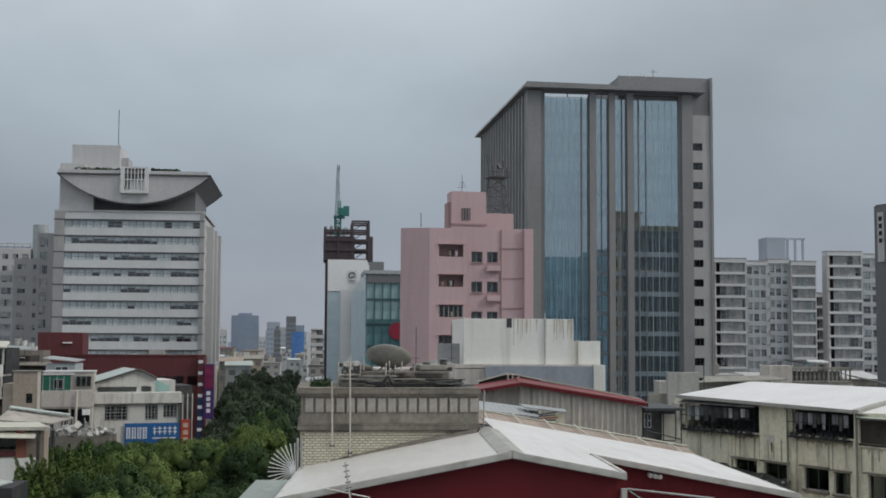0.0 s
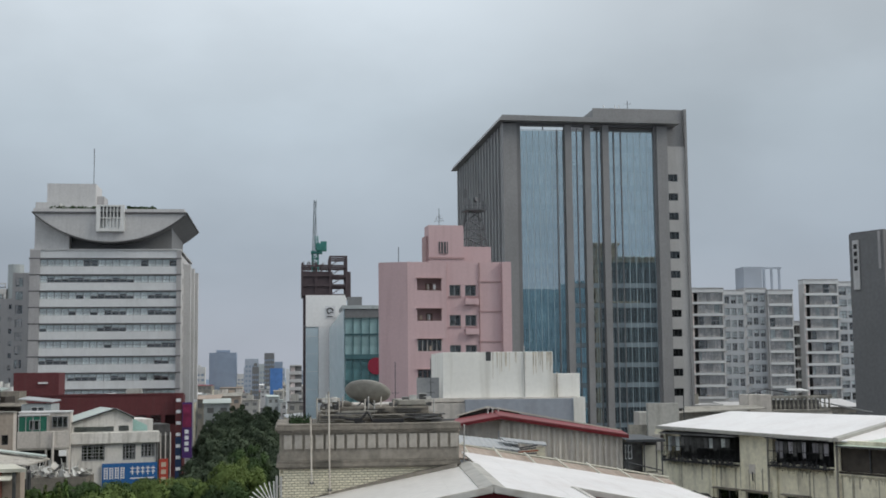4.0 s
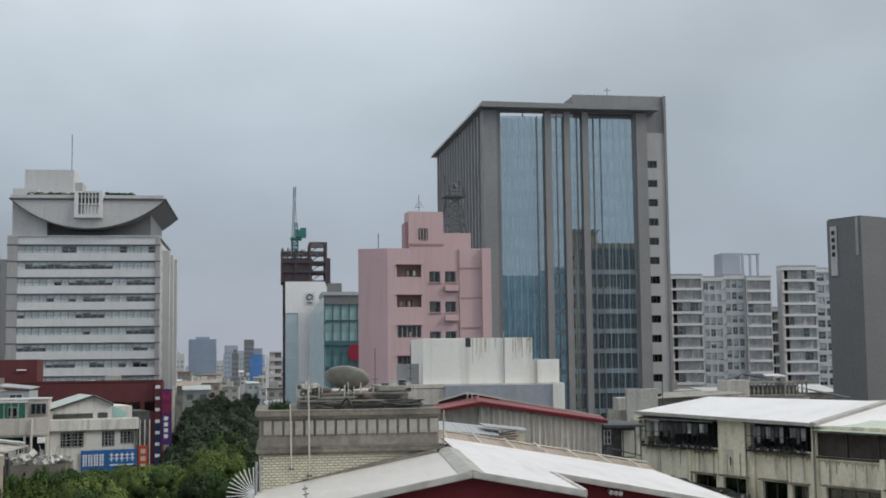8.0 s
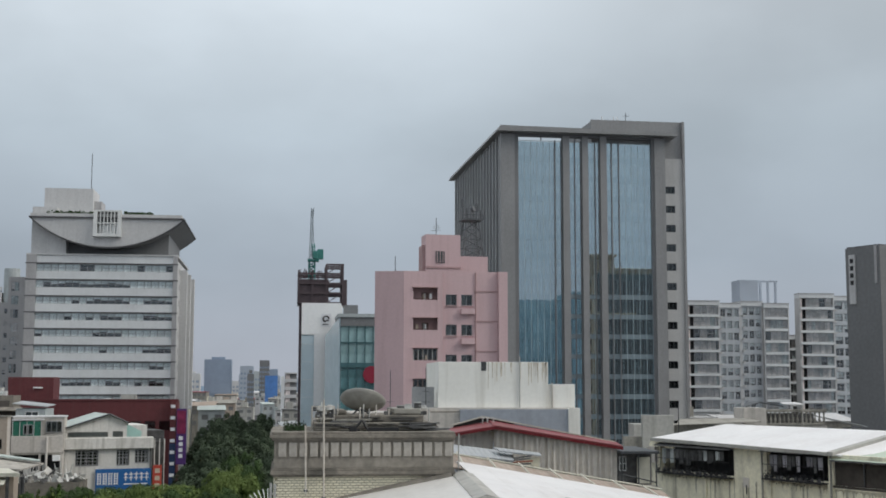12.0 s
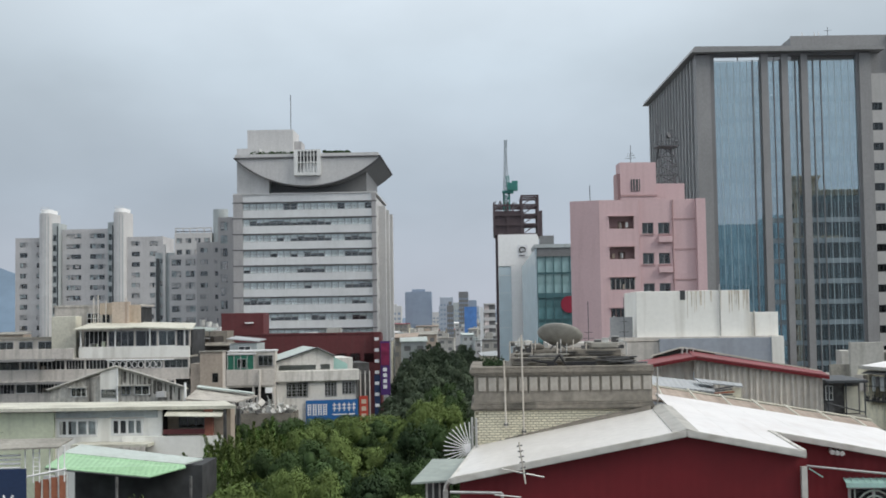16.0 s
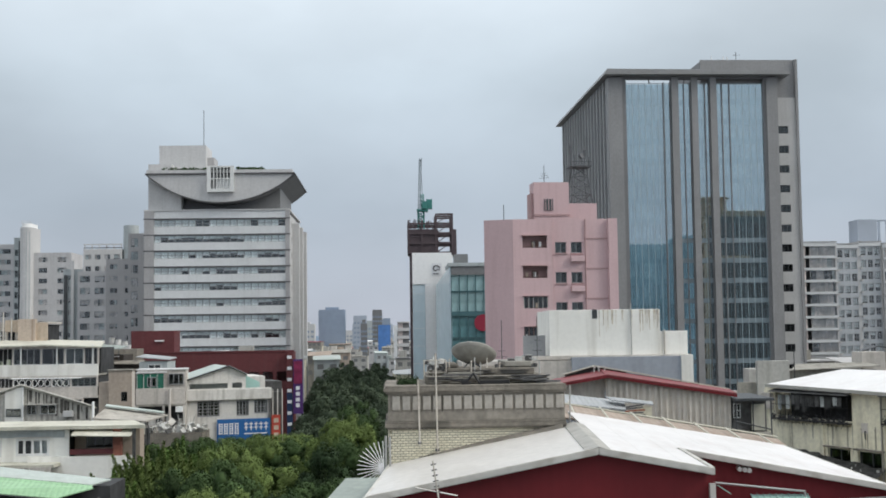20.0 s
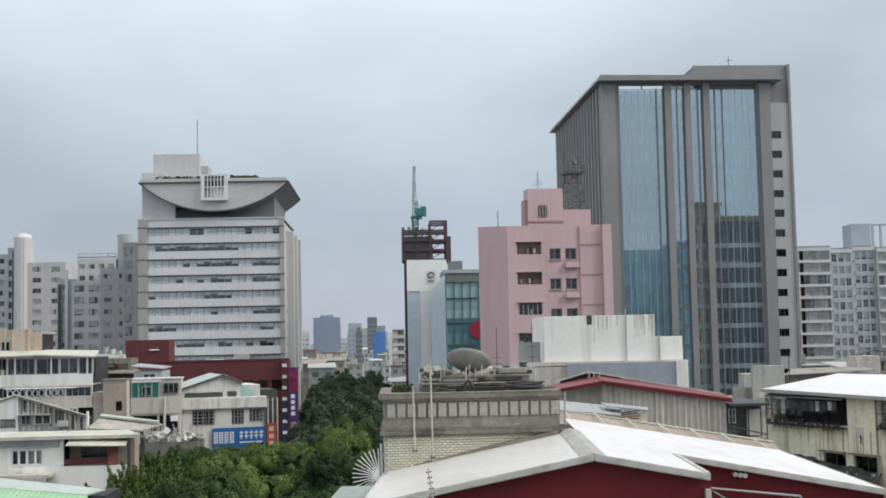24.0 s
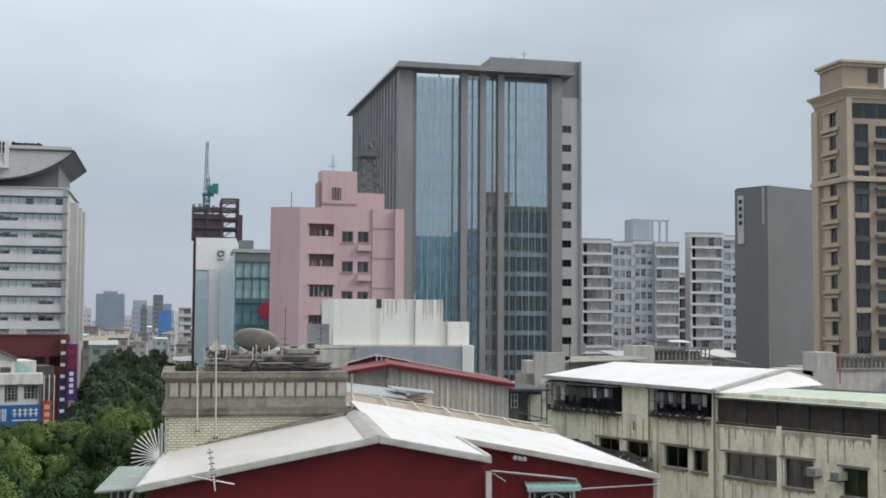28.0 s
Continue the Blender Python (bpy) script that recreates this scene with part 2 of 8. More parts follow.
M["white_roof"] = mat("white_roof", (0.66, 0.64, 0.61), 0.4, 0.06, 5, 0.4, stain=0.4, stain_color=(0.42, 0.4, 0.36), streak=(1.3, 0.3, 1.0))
# Lighter copy of white_roof, with sunlight painted in for the right slope.
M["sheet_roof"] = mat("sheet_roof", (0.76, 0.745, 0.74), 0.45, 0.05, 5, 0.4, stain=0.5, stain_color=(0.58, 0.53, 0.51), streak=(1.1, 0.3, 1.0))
M["bright_roof"] = mat("bright_roof", (0.78, 0.77, 0.765), 0.45, 0.04, 5, 0.4, stain=0.4, stain_color=(0.60, 0.555, 0.54), streak=(0.7, 0.35, 0.7))
M["white_trim"] = mat("white_trim", (0.56, 0.545, 0.505), 0.5, 0.09, 5, 0.8, stain=0.6, stain_color=(0.30, 0.26, 0.21), streak=(2.4, 2.4, 2.4))
M["ridge_cap"] = mat("ridge_cap", (0.40, 0.39, 0.36), 0.6, 0.1, 5, 0.8, stain=0.3)
M["rust_roof"] = mat("rust_roof", (0.35, 0.285, 0.235), 0.8, 0.15, 4, 0.5, ribs=("X", 4.0, 0.02), stain=0.5, stain_color=(0.25, 0.17, 0.12), streak=(0.6, 0.6, 0.6))
M["blue_roof"] = mat("blue_roof", (0.34, 0.355, 0.365), 0.5, 0.06, 4, 0.5, ribs=("X", 5.0, 0.02))
M["red_roof"] = mat("red_roof", (0.20, 0.045, 0.05), 0.55, 0.1, 4, 0.5, stain=0.3, stain_color=(0.2, 0.08, 0.07))
M["corrugated"] = mat("corrugated", (0.66, 0.61, 0.545), 0.6, 0.08, 4, 0.5, ribs=("X", 3.2, 0.05), stain=0.4, stain_color=(0.2, 0.18, 0.15))
M["stained_sheet"] = mat("stained_sheet", (0.50, 0.485, 0.445), 0.8, 0.15, 5, 0.6, ribs=("X", 2.6, 0.05), stain=0.95, stain_color=(0.06, 0.056, 0.05), streak=(1.6, 1.6, 0.12))
M["green_roof"] = mat("green_roof", (0.30, 0.50, 0.30), 0.5, 0.08, 5, 0.5, ribs=("X", 4.0, 0.02), stain=0.2, stain_color=(0.2, 0.3, 0.2))
M["pale_green_roof"] = mat("pale_green_roof", (0.50, 0.58, 0.47), 0.55, 0.07, 4, 0.4, ribs=("X", 3.0, 0.02), stain=0.25, stain_color=(0.36, 0.38, 0.3))
M["teal_roof"] = mat("teal_roof", (0.44, 0.495, 0.465), 0.5, 0.07, 4, 0.4, stain=0.3, stain_color=(0.3, 0.32, 0.3))
M["cream_roof"] = mat("cream_roof", (0.55, 0.54, 0.46), 0.7, 0.1, 4, 0.4, stain=0.5, stain_color=(0.3, 0.28, 0.23), streak=(0.6, 0.6, 0.6))
M["pale_wall"] = mat("pale_wall", (0.56, 0.525, 0.485), 0.8, 0.1, 4, 0.4, stain=0.7, stain_color=(0.26, 0.25, 0.22))
M["pale_plaster"] = mat("pale_plaster", (0.65, 0.635, 0.60), 0.8, 0.07, 4, 0.4, stain=0.55, stain_color=(0.28, 0.27, 0.24), streak=(2.0, 2.0, 0.25))
M["green_wall"] = mat("green_wall", (0.55, 0.59, 0.45), 0.8, 0.08, 4, 0.4, stain=0.3)
M["blue_grey_wall"] = mat("blue_grey_wall", (0.42, 0.46, 0.47), 0.8, 0.08, 4, 0.4, stain=0.25)
M["tan_tile"] = mat("tan_tile", (0.37, 0.305, 0.235), 0.6, 0.06, 4, 0.3, stain=0.12, stain_color=(0.3, 0.22, 0.15))
M["tan_trim"] = mat("tan_trim", (0.50, 0.42, 0.32), 0.6, 0.05, 4, 0.3)
M["peach_wall"] = mat("peach_wall", (0.52, 0.43, 0.34), 0.8, 0.1, 4, 0.4, stain=0.3)
M["stained_peach"] = mat("stained_peach", (0.50, 0.42, 0.35), 0.85, 0.1, 4, 0.4, stain=0.7, stain_color=(0.27, 0.19, 0.15), streak=(2.2, 2.2, 0.1))
M["brown_wall"] = mat("brown_wall", (0.42, 0.355, 0.295), 0.8, 0.1, 4, 0.4, stain=0.3)
M["maroon"] = mat("maroon", (0.13, 0.035, 0.038), 0.65, 0.08, 2, 0.2, stain=0.1)
M["green_net"] = mat("green_net", (0.03, 0.16, 0.11), 0.8, 0.2, 4, 0.5)
M["red_brick_pillar"] = mat("red_brick_pillar", (0.23, 0.09, 0.065), 0.8, 0.12, 8, 1)
M["mustard"] = mat("mustard", (0.30, 0.235, 0.07), 0.7, 0.12, 5, 0.8, stain=0.3)
M["rust_panel"] = mat("rust_panel", (0.34, 0.13, 0.075), 0.7, 0.12, 5, 0.7)
M["steel_frame"] = mat("steel_frame", (0.09, 0.068, 0.075), 0.7, 0.15)
M["crane_green"] = mat("crane_green", (0.05, 0.21, 0.19), 0.5, 0.1)
M["crane_grey"] = mat("crane_grey", (0.25, 0.30, 0.33), 0.5, 0.1)
M["sign_blue"] = mat("sign_blue", (0.018, 0.115, 0.33), 0.5, 0.05)
M["sign_red"] = mat("sign_red", (0.42, 0.06, 0.04), 0.5, 0.05)
M["sign_purple"] = mat("sign_purple", (0.075, 0.03, 0.15), 0.5, 0.1)
M["sign_navy"] = mat("sign_navy", (0.02, 0.04, 0.10), 0.5, 0.1)
M["sign_white"] = mat("sign_white", (0.75, 0.76, 0.78), 0.5, 0.03)
M["black_paint"] = mat("black_paint", (0.02, 0.02, 0.022), 0.5, 0.1)
M["galvanised"] = mat("galvanised", (0.46, 0.46, 0.45), 0.45, 0.15, metal=0.5)
M["pole_paint"] = mat("pole_paint", (0.50, 0.47, 0.42), 0.6, 0.15, stain=0.4, stain_color=(0.25, 0.15, 0.1))
M["dish"] = mat("dish", (0.37, 0.36, 0.325), 0.6, 0.14, 5, 1.5, stain=0.35, stain_color=(0.16, 0.15, 0.13))
M["bark"] = mat("bark", (0.09, 0.07, 0.05), 0.95, 0.25, 9, 1.2, bump=0.02)
M["pale_glazing"] = mat("pale_glazing", (0.55, 0.66, 0.71), 0.2, 0.05, 0.5, 0.1, spec=0.6)
M["office_spandrel"] = mat("office_spandrel", (0.215, 0.27, 0.30), 0.4, 0.08, 2, 0.2)
M["teal_dark"] = mat("teal_dark", (0.065, 0.145, 0.16), 0.3, 0.1)
M["drip_brown"] = mat("drip_brown", (0.60, 0.55, 0.46), 0.95, 0.25, 3, 0.8)
M["teal_mid"] = mat("teal_mid", (0.10, 0.21, 0.225), 0.2, 0.2, 0.8, 0.2)
M["drip_stain"] = mat("drip_stain", (0.11, 0.104, 0.094), 0.95, 0.3, 6, 1.0)
M["sign_magenta"] = mat("sign_magenta", (0.20, 0.02, 0.07), 0.5, 0.2, 2, 0.8)
M["teal_panel"] = mat("teal_panel", (0.27, 0.41, 0.42), 0.15, 0.15, 0.8, 0.2)
M["round_red"] = mat("round_red", (0.27, 0.02, 0.045), 0.5, 0.05)
M["mast_grey"] = mat("mast_grey", (0.115, 0.12, 0.13), 0.6, 0.15)
M["aqua"] = mat("aqua", (0.38, 0.60, 0.55), 0.5, 0.08)
M["mint"] = mat("mint", (0.62, 0.74, 0.66), 0.5, 0.06)
M["dark_green_strip"] = mat("dark_green_strip", (0.035, 0.042, 0.036), 0.7, 0.2, 5, 0.8)
M["frame_old"] = mat("frame_old", (0.52, 0.47, 0.38), 0.8, 0.2, 9, 2.0, stain=0.5, stain_color=(0.13, 0.09, 0.06))
M["clutter_dark"] = mat("clutter_dark", (0.10, 0.10, 0.10), 0.8, 0.3, 5, 1.0, per_object=0.4)
M["clutter_pale"] = mat("clutter_pale", (0.5, 0.5, 0.48), 0.8, 0.2, 5, 1.0, per_object=0.25)
M["tarp_blue"] = mat("tarp_blue", (0.09, 0.22, 0.52), 0.6, 0.1, 0.4, 0.05)
# Blue-grey far walls: distance haze is mixed into these two base colours.
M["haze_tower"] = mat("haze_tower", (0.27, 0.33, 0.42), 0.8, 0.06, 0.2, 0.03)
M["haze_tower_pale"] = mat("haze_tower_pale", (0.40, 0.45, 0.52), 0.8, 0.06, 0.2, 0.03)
# Tint picked for how the blocks behind the camera colour the tower glass.
M["mirrored_wall"] = mat("mirrored_wall", (0.33, 0.47, 0.54), 0.8, 0.15, 0.15, 0.03)
# Hill green turned blue-grey: the haze of distance is in the colour.
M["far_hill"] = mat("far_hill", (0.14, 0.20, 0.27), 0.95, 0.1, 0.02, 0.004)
M["glass_clear"] = glass("glass_clear", (0.93, 0.95, 0.95), 0.03, 0.9)
M["glass_dark"] = glass("glass_dark", (0.55, 0.58, 0.58), 0.02, 0.9)
M["glass_tower"] = glass("glass_tower", (0.62, 0.74, 0.78), 0.42, 0.7, gloss=(0.84, 0.94, 0.99))


def leaf_mat(name, color):
    m = mat(name, color, 0.8, 0.36, 0.6, 0.14, spec=0.15)
    t = m.node_tree
    b = t.nodes["Principled BSDF"]
    geo, mr, hs = t.nodes.new("ShaderNodeNewGeometry"), t.nodes.new("ShaderNodeMapRange"), t.nodes.new("ShaderNodeVectorMath")
    hs.operation = "SCALE"
    src = b.inputs["Base Color"].links[0].from_socket
    mr.inputs["To Min"].default_value, mr.inputs["To Max"].default_value = 0.75, 1.25
    t.links.new(geo.outputs["Random Per Island"], mr.inputs["Value"])
    t.links.new(src, hs.inputs[0])
    t.links.new(mr.outputs[0], hs.inputs["Scale"])
    t.links.new(hs.outputs[0], b.inputs["Base Color"])
    return m


# Greyer green for far crowns, with some distance haze in the leaf colour.
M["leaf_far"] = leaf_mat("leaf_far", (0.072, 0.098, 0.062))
M["leaf_a"] = leaf_mat("leaf_a", (0.052, 0.087, 0.033))
M["leaf_b"] = leaf_mat("leaf_b", (0.12, 0.168, 0.052))
M["leaf_d"] = leaf_mat("leaf_d", (0.11, 0.185, 0.05))
# Darkest green: dark roof plants, and shade painted into some avenue crowns.
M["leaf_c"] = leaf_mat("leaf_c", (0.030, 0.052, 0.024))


# ---- builders ----
def thing(name, label, category, x=0.0, y=0.0, z=0.0, rz=0.0, group="", kind=""):
    ob = new(name)
    ob.empty_display_size = 0.3
    ob.matrix_world = pose(x, y, z, 0, 0, rz)
    return tagged(ob, label, category, group, kind)


def part(name, bm, material, parent, label="", smooth=False):
    me = bpy.data.meshes.new(name)
    bm.to_mesh(me)
    bm.free()
    if smooth:
        me.shade_smooth()
    me.materials.append(M[material])
    ob = new(name, me)
    ob.parent = parent
    return tagged(ob, label)


def again(ob, x, y, z, parent=None, rz=0.0, scale=None):
    """Another object on the same mesh, as a sibling part."""
    o = new(ob.name.split(".")[0], ob.data)
    o.parent = parent or ob.parent
    o.visible_shadow = ob.visible_shadow
    o.matrix_local = pose(x, y, z, 0, 0, rz) if scale is None else pose(x, y, z, 0, 0, rz) @ Matrix.Diagonal((*scale, 1))
    return o


def add_box(bm, x0, x1, y0, y1, z0, z1):
    v = [bm.verts.new((x, y, z)) for x in (x0, x1) for y in (y0, y1) for z in (z0, z1)]
    for q in ((0, 1, 3, 2), (4, 6, 7, 5), (0, 4, 5, 1), (2, 3, 7, 6), (0, 2, 6, 4), (1, 5, 7, 3)):
        bm.faces.new([v[i] for i in q])
    return bm


def box(name, parent, dims, material, label="", bevel=0.0):
    bm = add_box(bmesh.new(), *dims)
    if bevel:
        bmesh.ops.bevel(bm, geom=bm.edges[:], offset=bevel, segments=2, affect="EDGES", profile=0.6)
    return part(name, bm, material, parent, label)


def add_bar(bm, a, b, r, n=6):
    """A round bar from a to b."""
    a, b = Vector(a), Vector(b)
    d = b - a
    q = d.to_track_quat("Z", "Y").to_matrix().to_4x4()
    rings = []
    for p in (a, b):
        rings.append([bm.verts.new(p + q @ Vector((r * math.cos(i * math.tau / n), r * math.sin(i * math.tau / n), 0))) for i in range(n)])
    for i in range(n):
        bm.faces.new((rings[0][i], rings[0][(i + 1) % n], rings[1][(i + 1) % n], rings[1][i]))
    bm.faces.new(rings[0][::-1])
    bm.faces.new(rings[1])
    return bm


def bar(name, parent, a, b, r, material, label="", n=6):
    return part(name, add_bar(bmesh.new(), a, b, r, n), material, parent, label)


def add_prism(bm, outline, y0, y1):
    """An outline of (x, z) drawn out from y0 to y1."""
    f, k = [bm.verts.new((x, y0, z)) for x, z in outline], [bm.verts.new((x, y1, z)) for x, z in outline]
    n = len(outline)
    bm.faces.new(f)
    bm.faces.new(k[::-1])
    for i in range(n):
        bm.faces.new((f[i], k[i], k[(i + 1) % n], f[(i + 1) % n]))
    bmesh.ops.recalc_face_normals(bm, faces=bm.faces)
    return bm


def prism(name, parent, outline, y0, y1, material, label=""):
    return part(name, add_prism(bmesh.new(), outline, y0, y1), material, parent, label)


def add_slab(bm, outline, z0, z1):
    """An outline of (x, y) drawn up from z0 to z1."""
    f, k = [bm.verts.new((x, y, z0)) for x, y in outline], [bm.verts.new((x, y, z1)) for x, y in outline]
    n = len(outline)
    bm.faces.new(f[::-1])
    bm.faces.new(k)
    for i in range(n):
        bm.faces.new((f[i], f[(i + 1) % n], k[(i + 1) % n], k[i]))
    bmesh.ops.recalc_face_normals(bm, faces=bm.faces)
    return bm


def slab(name, parent, outline, z0, z1, material, label=""):
    return part(name, add_slab(bmesh.new(), outline, z0, z1), material, parent, label)


def sheet(name, parent, corners, thick, material, label=""):
    """A sloping sheet through four corners, thick metres deep."""
    bm = bmesh.new()
    top = [bm.verts.new(c) for c in corners]
    low = [bm.verts.new((c[0], c[1], c[2] - thick)) for c in corners]
    n = len(corners)
    bm.faces.new(top)
    bm.faces.new(low[::-1])
    for i in range(n):
        bm.faces.new((top[i], low[i], low[(i + 1) % n], top[(i + 1) % n]))
    bmesh.ops.recalc_face_normals(bm, faces=bm.faces)
    return part(name, bm, material, parent, label)


def add_lattice(bm, x0, x1, z0, z1, y, thick, holes):
    """A pierced plate as one welded mesh: cells between all hole edges, with the hole cells left out."""
    def edges(lo, hi, values):
        out = [lo]
        for v in sorted(values):
            if out[-1] + 1e-4 < v < hi - 1e-4:
                out.append(v)
        return out + [hi]

    xs = edges(x0, x1, [h[i] for h in holes for i in (0, 1)])
    zs = edges(z0, z1, [h[i] for h in holes for i in (2, 3)])
    nx, nz = len(xs) - 1, len(zs) - 1
    full = [[True] * nz for _ in range(nx)]
    for a, b, lo, hi in holes:
        for i in range(nx):
            if a < (xs[i] + xs[i + 1]) / 2 < b:
                for j in range(nz):
                    if lo < (zs[j] + zs[j + 1]) / 2 < hi:
                        full[i][j] = False
    made = {}

    def vert(i, j, k):
        if (i, j, k) not in made:
            made[i, j, k] = bm.verts.new((xs[i], y + thick * k, zs[j]))
        return made[i, j, k]

    for i in range(nx):
        for j in range(nz):
            if not full[i][j]:
                continue
            bm.faces.new((vert(i, j, 0), vert(i + 1, j, 0), vert(i + 1, j + 1, 0), vert(i, j + 1, 0)))
            bm.faces.new((vert(i, j, 1), vert(i, j + 1, 1), vert(i + 1, j + 1, 1), vert(i + 1, j, 1)))
            for di, dj, p, q in ((-1, 0, (0, 0), (0, 1)), (1, 0, (1, 1), (1, 0)), (0, -1, (1, 0), (0, 0)), (0, 1, (0, 1), (1, 1))):
                u, v = i + di, j + dj
                if 0 <= u < nx and 0 <= v < nz and full[u][v]:
                    continue
                a, b = (i + p[0], j + p[1]), (i + q[0], j + q[1])
                bm.faces.new((vert(*a, 0), vert(*b, 0), vert(*b, 1), vert(*a, 1)))
    return bm


def wall(name, parent, x0, x1, z0, z1, y, thick, holes, material, label=""):
    """A wall with its front in the plane y, pierced by holes (x0, x1, z0, z1)."""
    return part(name, add_lattice(bmesh.new(), x0, x1, z0, z1, y, thick, holes), material, parent, label)


def window(parent, x0, x1, z0, z1, y, cols=2, rows=1, frame="frame_grey", pane="glass_clear", fw=0.05, deep=0.08, label="", blind=0.0, rng=random):
    """A framed window in a hole: frame with mullions, single panes, and now and then a blind behind."""
    cx, cz = (x1 - x0) / cols, (z1 - z0) / rows
    lights = []
    for i in range(cols):
        for j in range(rows):
            lights.append((x0 + i * cx + fw * (1 if i == 0 else 0.5), x0 + (i + 1) * cx - fw * (1 if i == cols - 1 else 0.5),
                           z0 + j * cz + fw * (1 if j == 0 else 0.5), z0 + (j + 1) * cz - fw * (1 if j == rows - 1 else 0.5)))
    w = wall("window", parent, x0, x1, z0, z1, y, deep, lights, frame, label)
    first = None
    for i in range(cols):
        for j in range(rows):
            px, pz = x0 + (i + 0.5) * cx, z0 + (j + 0.5) * cz
            if first is None:
                hx, hz = cx / 2 - fw / 2, cz / 2 - fw / 2
                first = box("pane", w, (-hx, hx, -0.008, 0.008, -hz, hz), pane)
                first.location = (px, y + deep / 2, pz)
                first.visible_shadow = pane != "glass_clear"
            else:
                again(first, px, y + deep / 2, pz, w)
    if blind and rng.random() < blind:
        h = (z1 - z0) * rng.choice((0.5, 0.8, 1.0))
        box("blind", w, (x0 + fw, x1 - fw, y + deep + 0.1, y + deep + 0.13, z1 - h, z1), "blind")
    return w

# ---- ground and distance ----
ground = box("ground", None, (-2500, 2500, -600, 4400, -0.5, 0.0), "city_ground")
tagged(ground, "grey city ground between the buildings", "ground", kind="structure")
road = box("road", None, (-21, 3, 34, 900, 0.0, 0.03), "asphalt")
tagged(road, "dark asphalt avenue under the street trees", "road", kind="structure")


def far_hills():
    bm = bmesh.new()
    rows = []
    for j, (d, k) in enumerate(((3300, 0.0), (3500, 1.0), (3800, 0.0))):
        row = []
        for i in range(121):
            x = -2400 + i * 40
            h = 24 + 165 * math.exp(-((x + 1450) / 330) ** 2) + 14 * noise.noise((x * 0.006, 1.0, 0)) + 5 * noise.noise((x * 0.02, 4.0, 0))
            row.append(bm.verts.new((x, d, max(0.0, h) * k)))
        rows.append(row)
    for a, b in zip(rows, rows[1:]):
        for i in range(120):
            bm.faces.new((a[i], a[i + 1], b[i + 1], b[i]))
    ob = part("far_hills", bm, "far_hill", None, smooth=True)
    tagged(ob, "low hills on the horizon, distance haze in their blue colour", "hills", kind="structure")


far_hills()


def far_tower(x0, x1, y, top, material, label, rows=10, cols=6, cap=0.0):
    t = thing("tower_block", label, "building", x0, y, 0, 0, "hazy towers on the horizon")
    w = x1 - x0
    fh = top / (rows + 1)
    cx = w / cols
    holes = [(i * cx + cx * 0.2, (i + 1) * cx - cx * 0.2, (j + 0.35) * fh, (j + 0.8) * fh) for j in range(rows) for i in range(cols)]
    wall("wall", t, 0, w, 0, top, 0, 0.12, holes, material)
    box("core", t, (0.1, w - 0.1, 0.15, w * 0.8, 0, top - 0.3), "haze_tower")
    box("side_wall", t, (w - 0.4, w, 0.5, w * 0.8, 0, top), material)
    box("side_wall", t, (0, 0.4, 0.5, w * 0.8, 0, top), material)
    box("roof", t, (0.2, w - 0.2, 0.1, w * 0.8, top, top + 0.6), material)
    if cap:
        box("plant_room", t, (w * 0.25, w * 0.75, w * 0.2, w * 0.6, top + 0.8, top + 0.8 + cap), material)
    return t


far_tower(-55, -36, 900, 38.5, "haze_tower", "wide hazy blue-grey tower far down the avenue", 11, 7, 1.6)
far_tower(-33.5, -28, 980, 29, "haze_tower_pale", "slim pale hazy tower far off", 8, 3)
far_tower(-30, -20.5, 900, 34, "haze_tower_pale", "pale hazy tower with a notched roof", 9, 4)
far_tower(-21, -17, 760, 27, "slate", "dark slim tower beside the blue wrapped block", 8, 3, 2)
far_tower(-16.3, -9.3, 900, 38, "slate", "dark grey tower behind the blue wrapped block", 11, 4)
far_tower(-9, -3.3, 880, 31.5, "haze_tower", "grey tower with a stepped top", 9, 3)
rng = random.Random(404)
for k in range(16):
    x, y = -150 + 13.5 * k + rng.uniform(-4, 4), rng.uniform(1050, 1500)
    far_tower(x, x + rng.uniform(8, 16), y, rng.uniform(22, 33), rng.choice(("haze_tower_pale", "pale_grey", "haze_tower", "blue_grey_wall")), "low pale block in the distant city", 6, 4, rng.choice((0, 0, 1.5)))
wrapped = thing("wrapped_block", "building block wrapped in blue sheeting", "building", -11.2, 820, 0)
box("wrap", wrapped, (0, 8, 0, 6, 8, 27), "tarp_blue", "bright blue scaffold sheeting")
box("base", wrapped, (0.2, 7.8, 0.2, 6, 0, 8), "pale_grey")
slimt = thing("slim_block", "slim pale apartment block with shaded balcony rows", "building", 1.0, 500, 0)
box("wall", slimt, (-1.6, -0.2, 0.2, 9, 0, 24), "white_tile")
box("core", slimt, (0, 4.6, 1.0, 10, 0, 25), "slate")
for k in range(8):
    box("balcony", slimt, (0, 4.6, 0, 1.4, k * 3.1, k * 3.1 + 1.3), "pale_grey")
    box("balcony_screen", slimt, (0.2, 2.0, 0.4, 0.6, k * 3.1 + 1.3, k * 3.1 + 3.1), "window_zone")
box("roof", slimt, (-0.2, 4.8, -0.1, 10, 25, 25.5), "pale_grey")


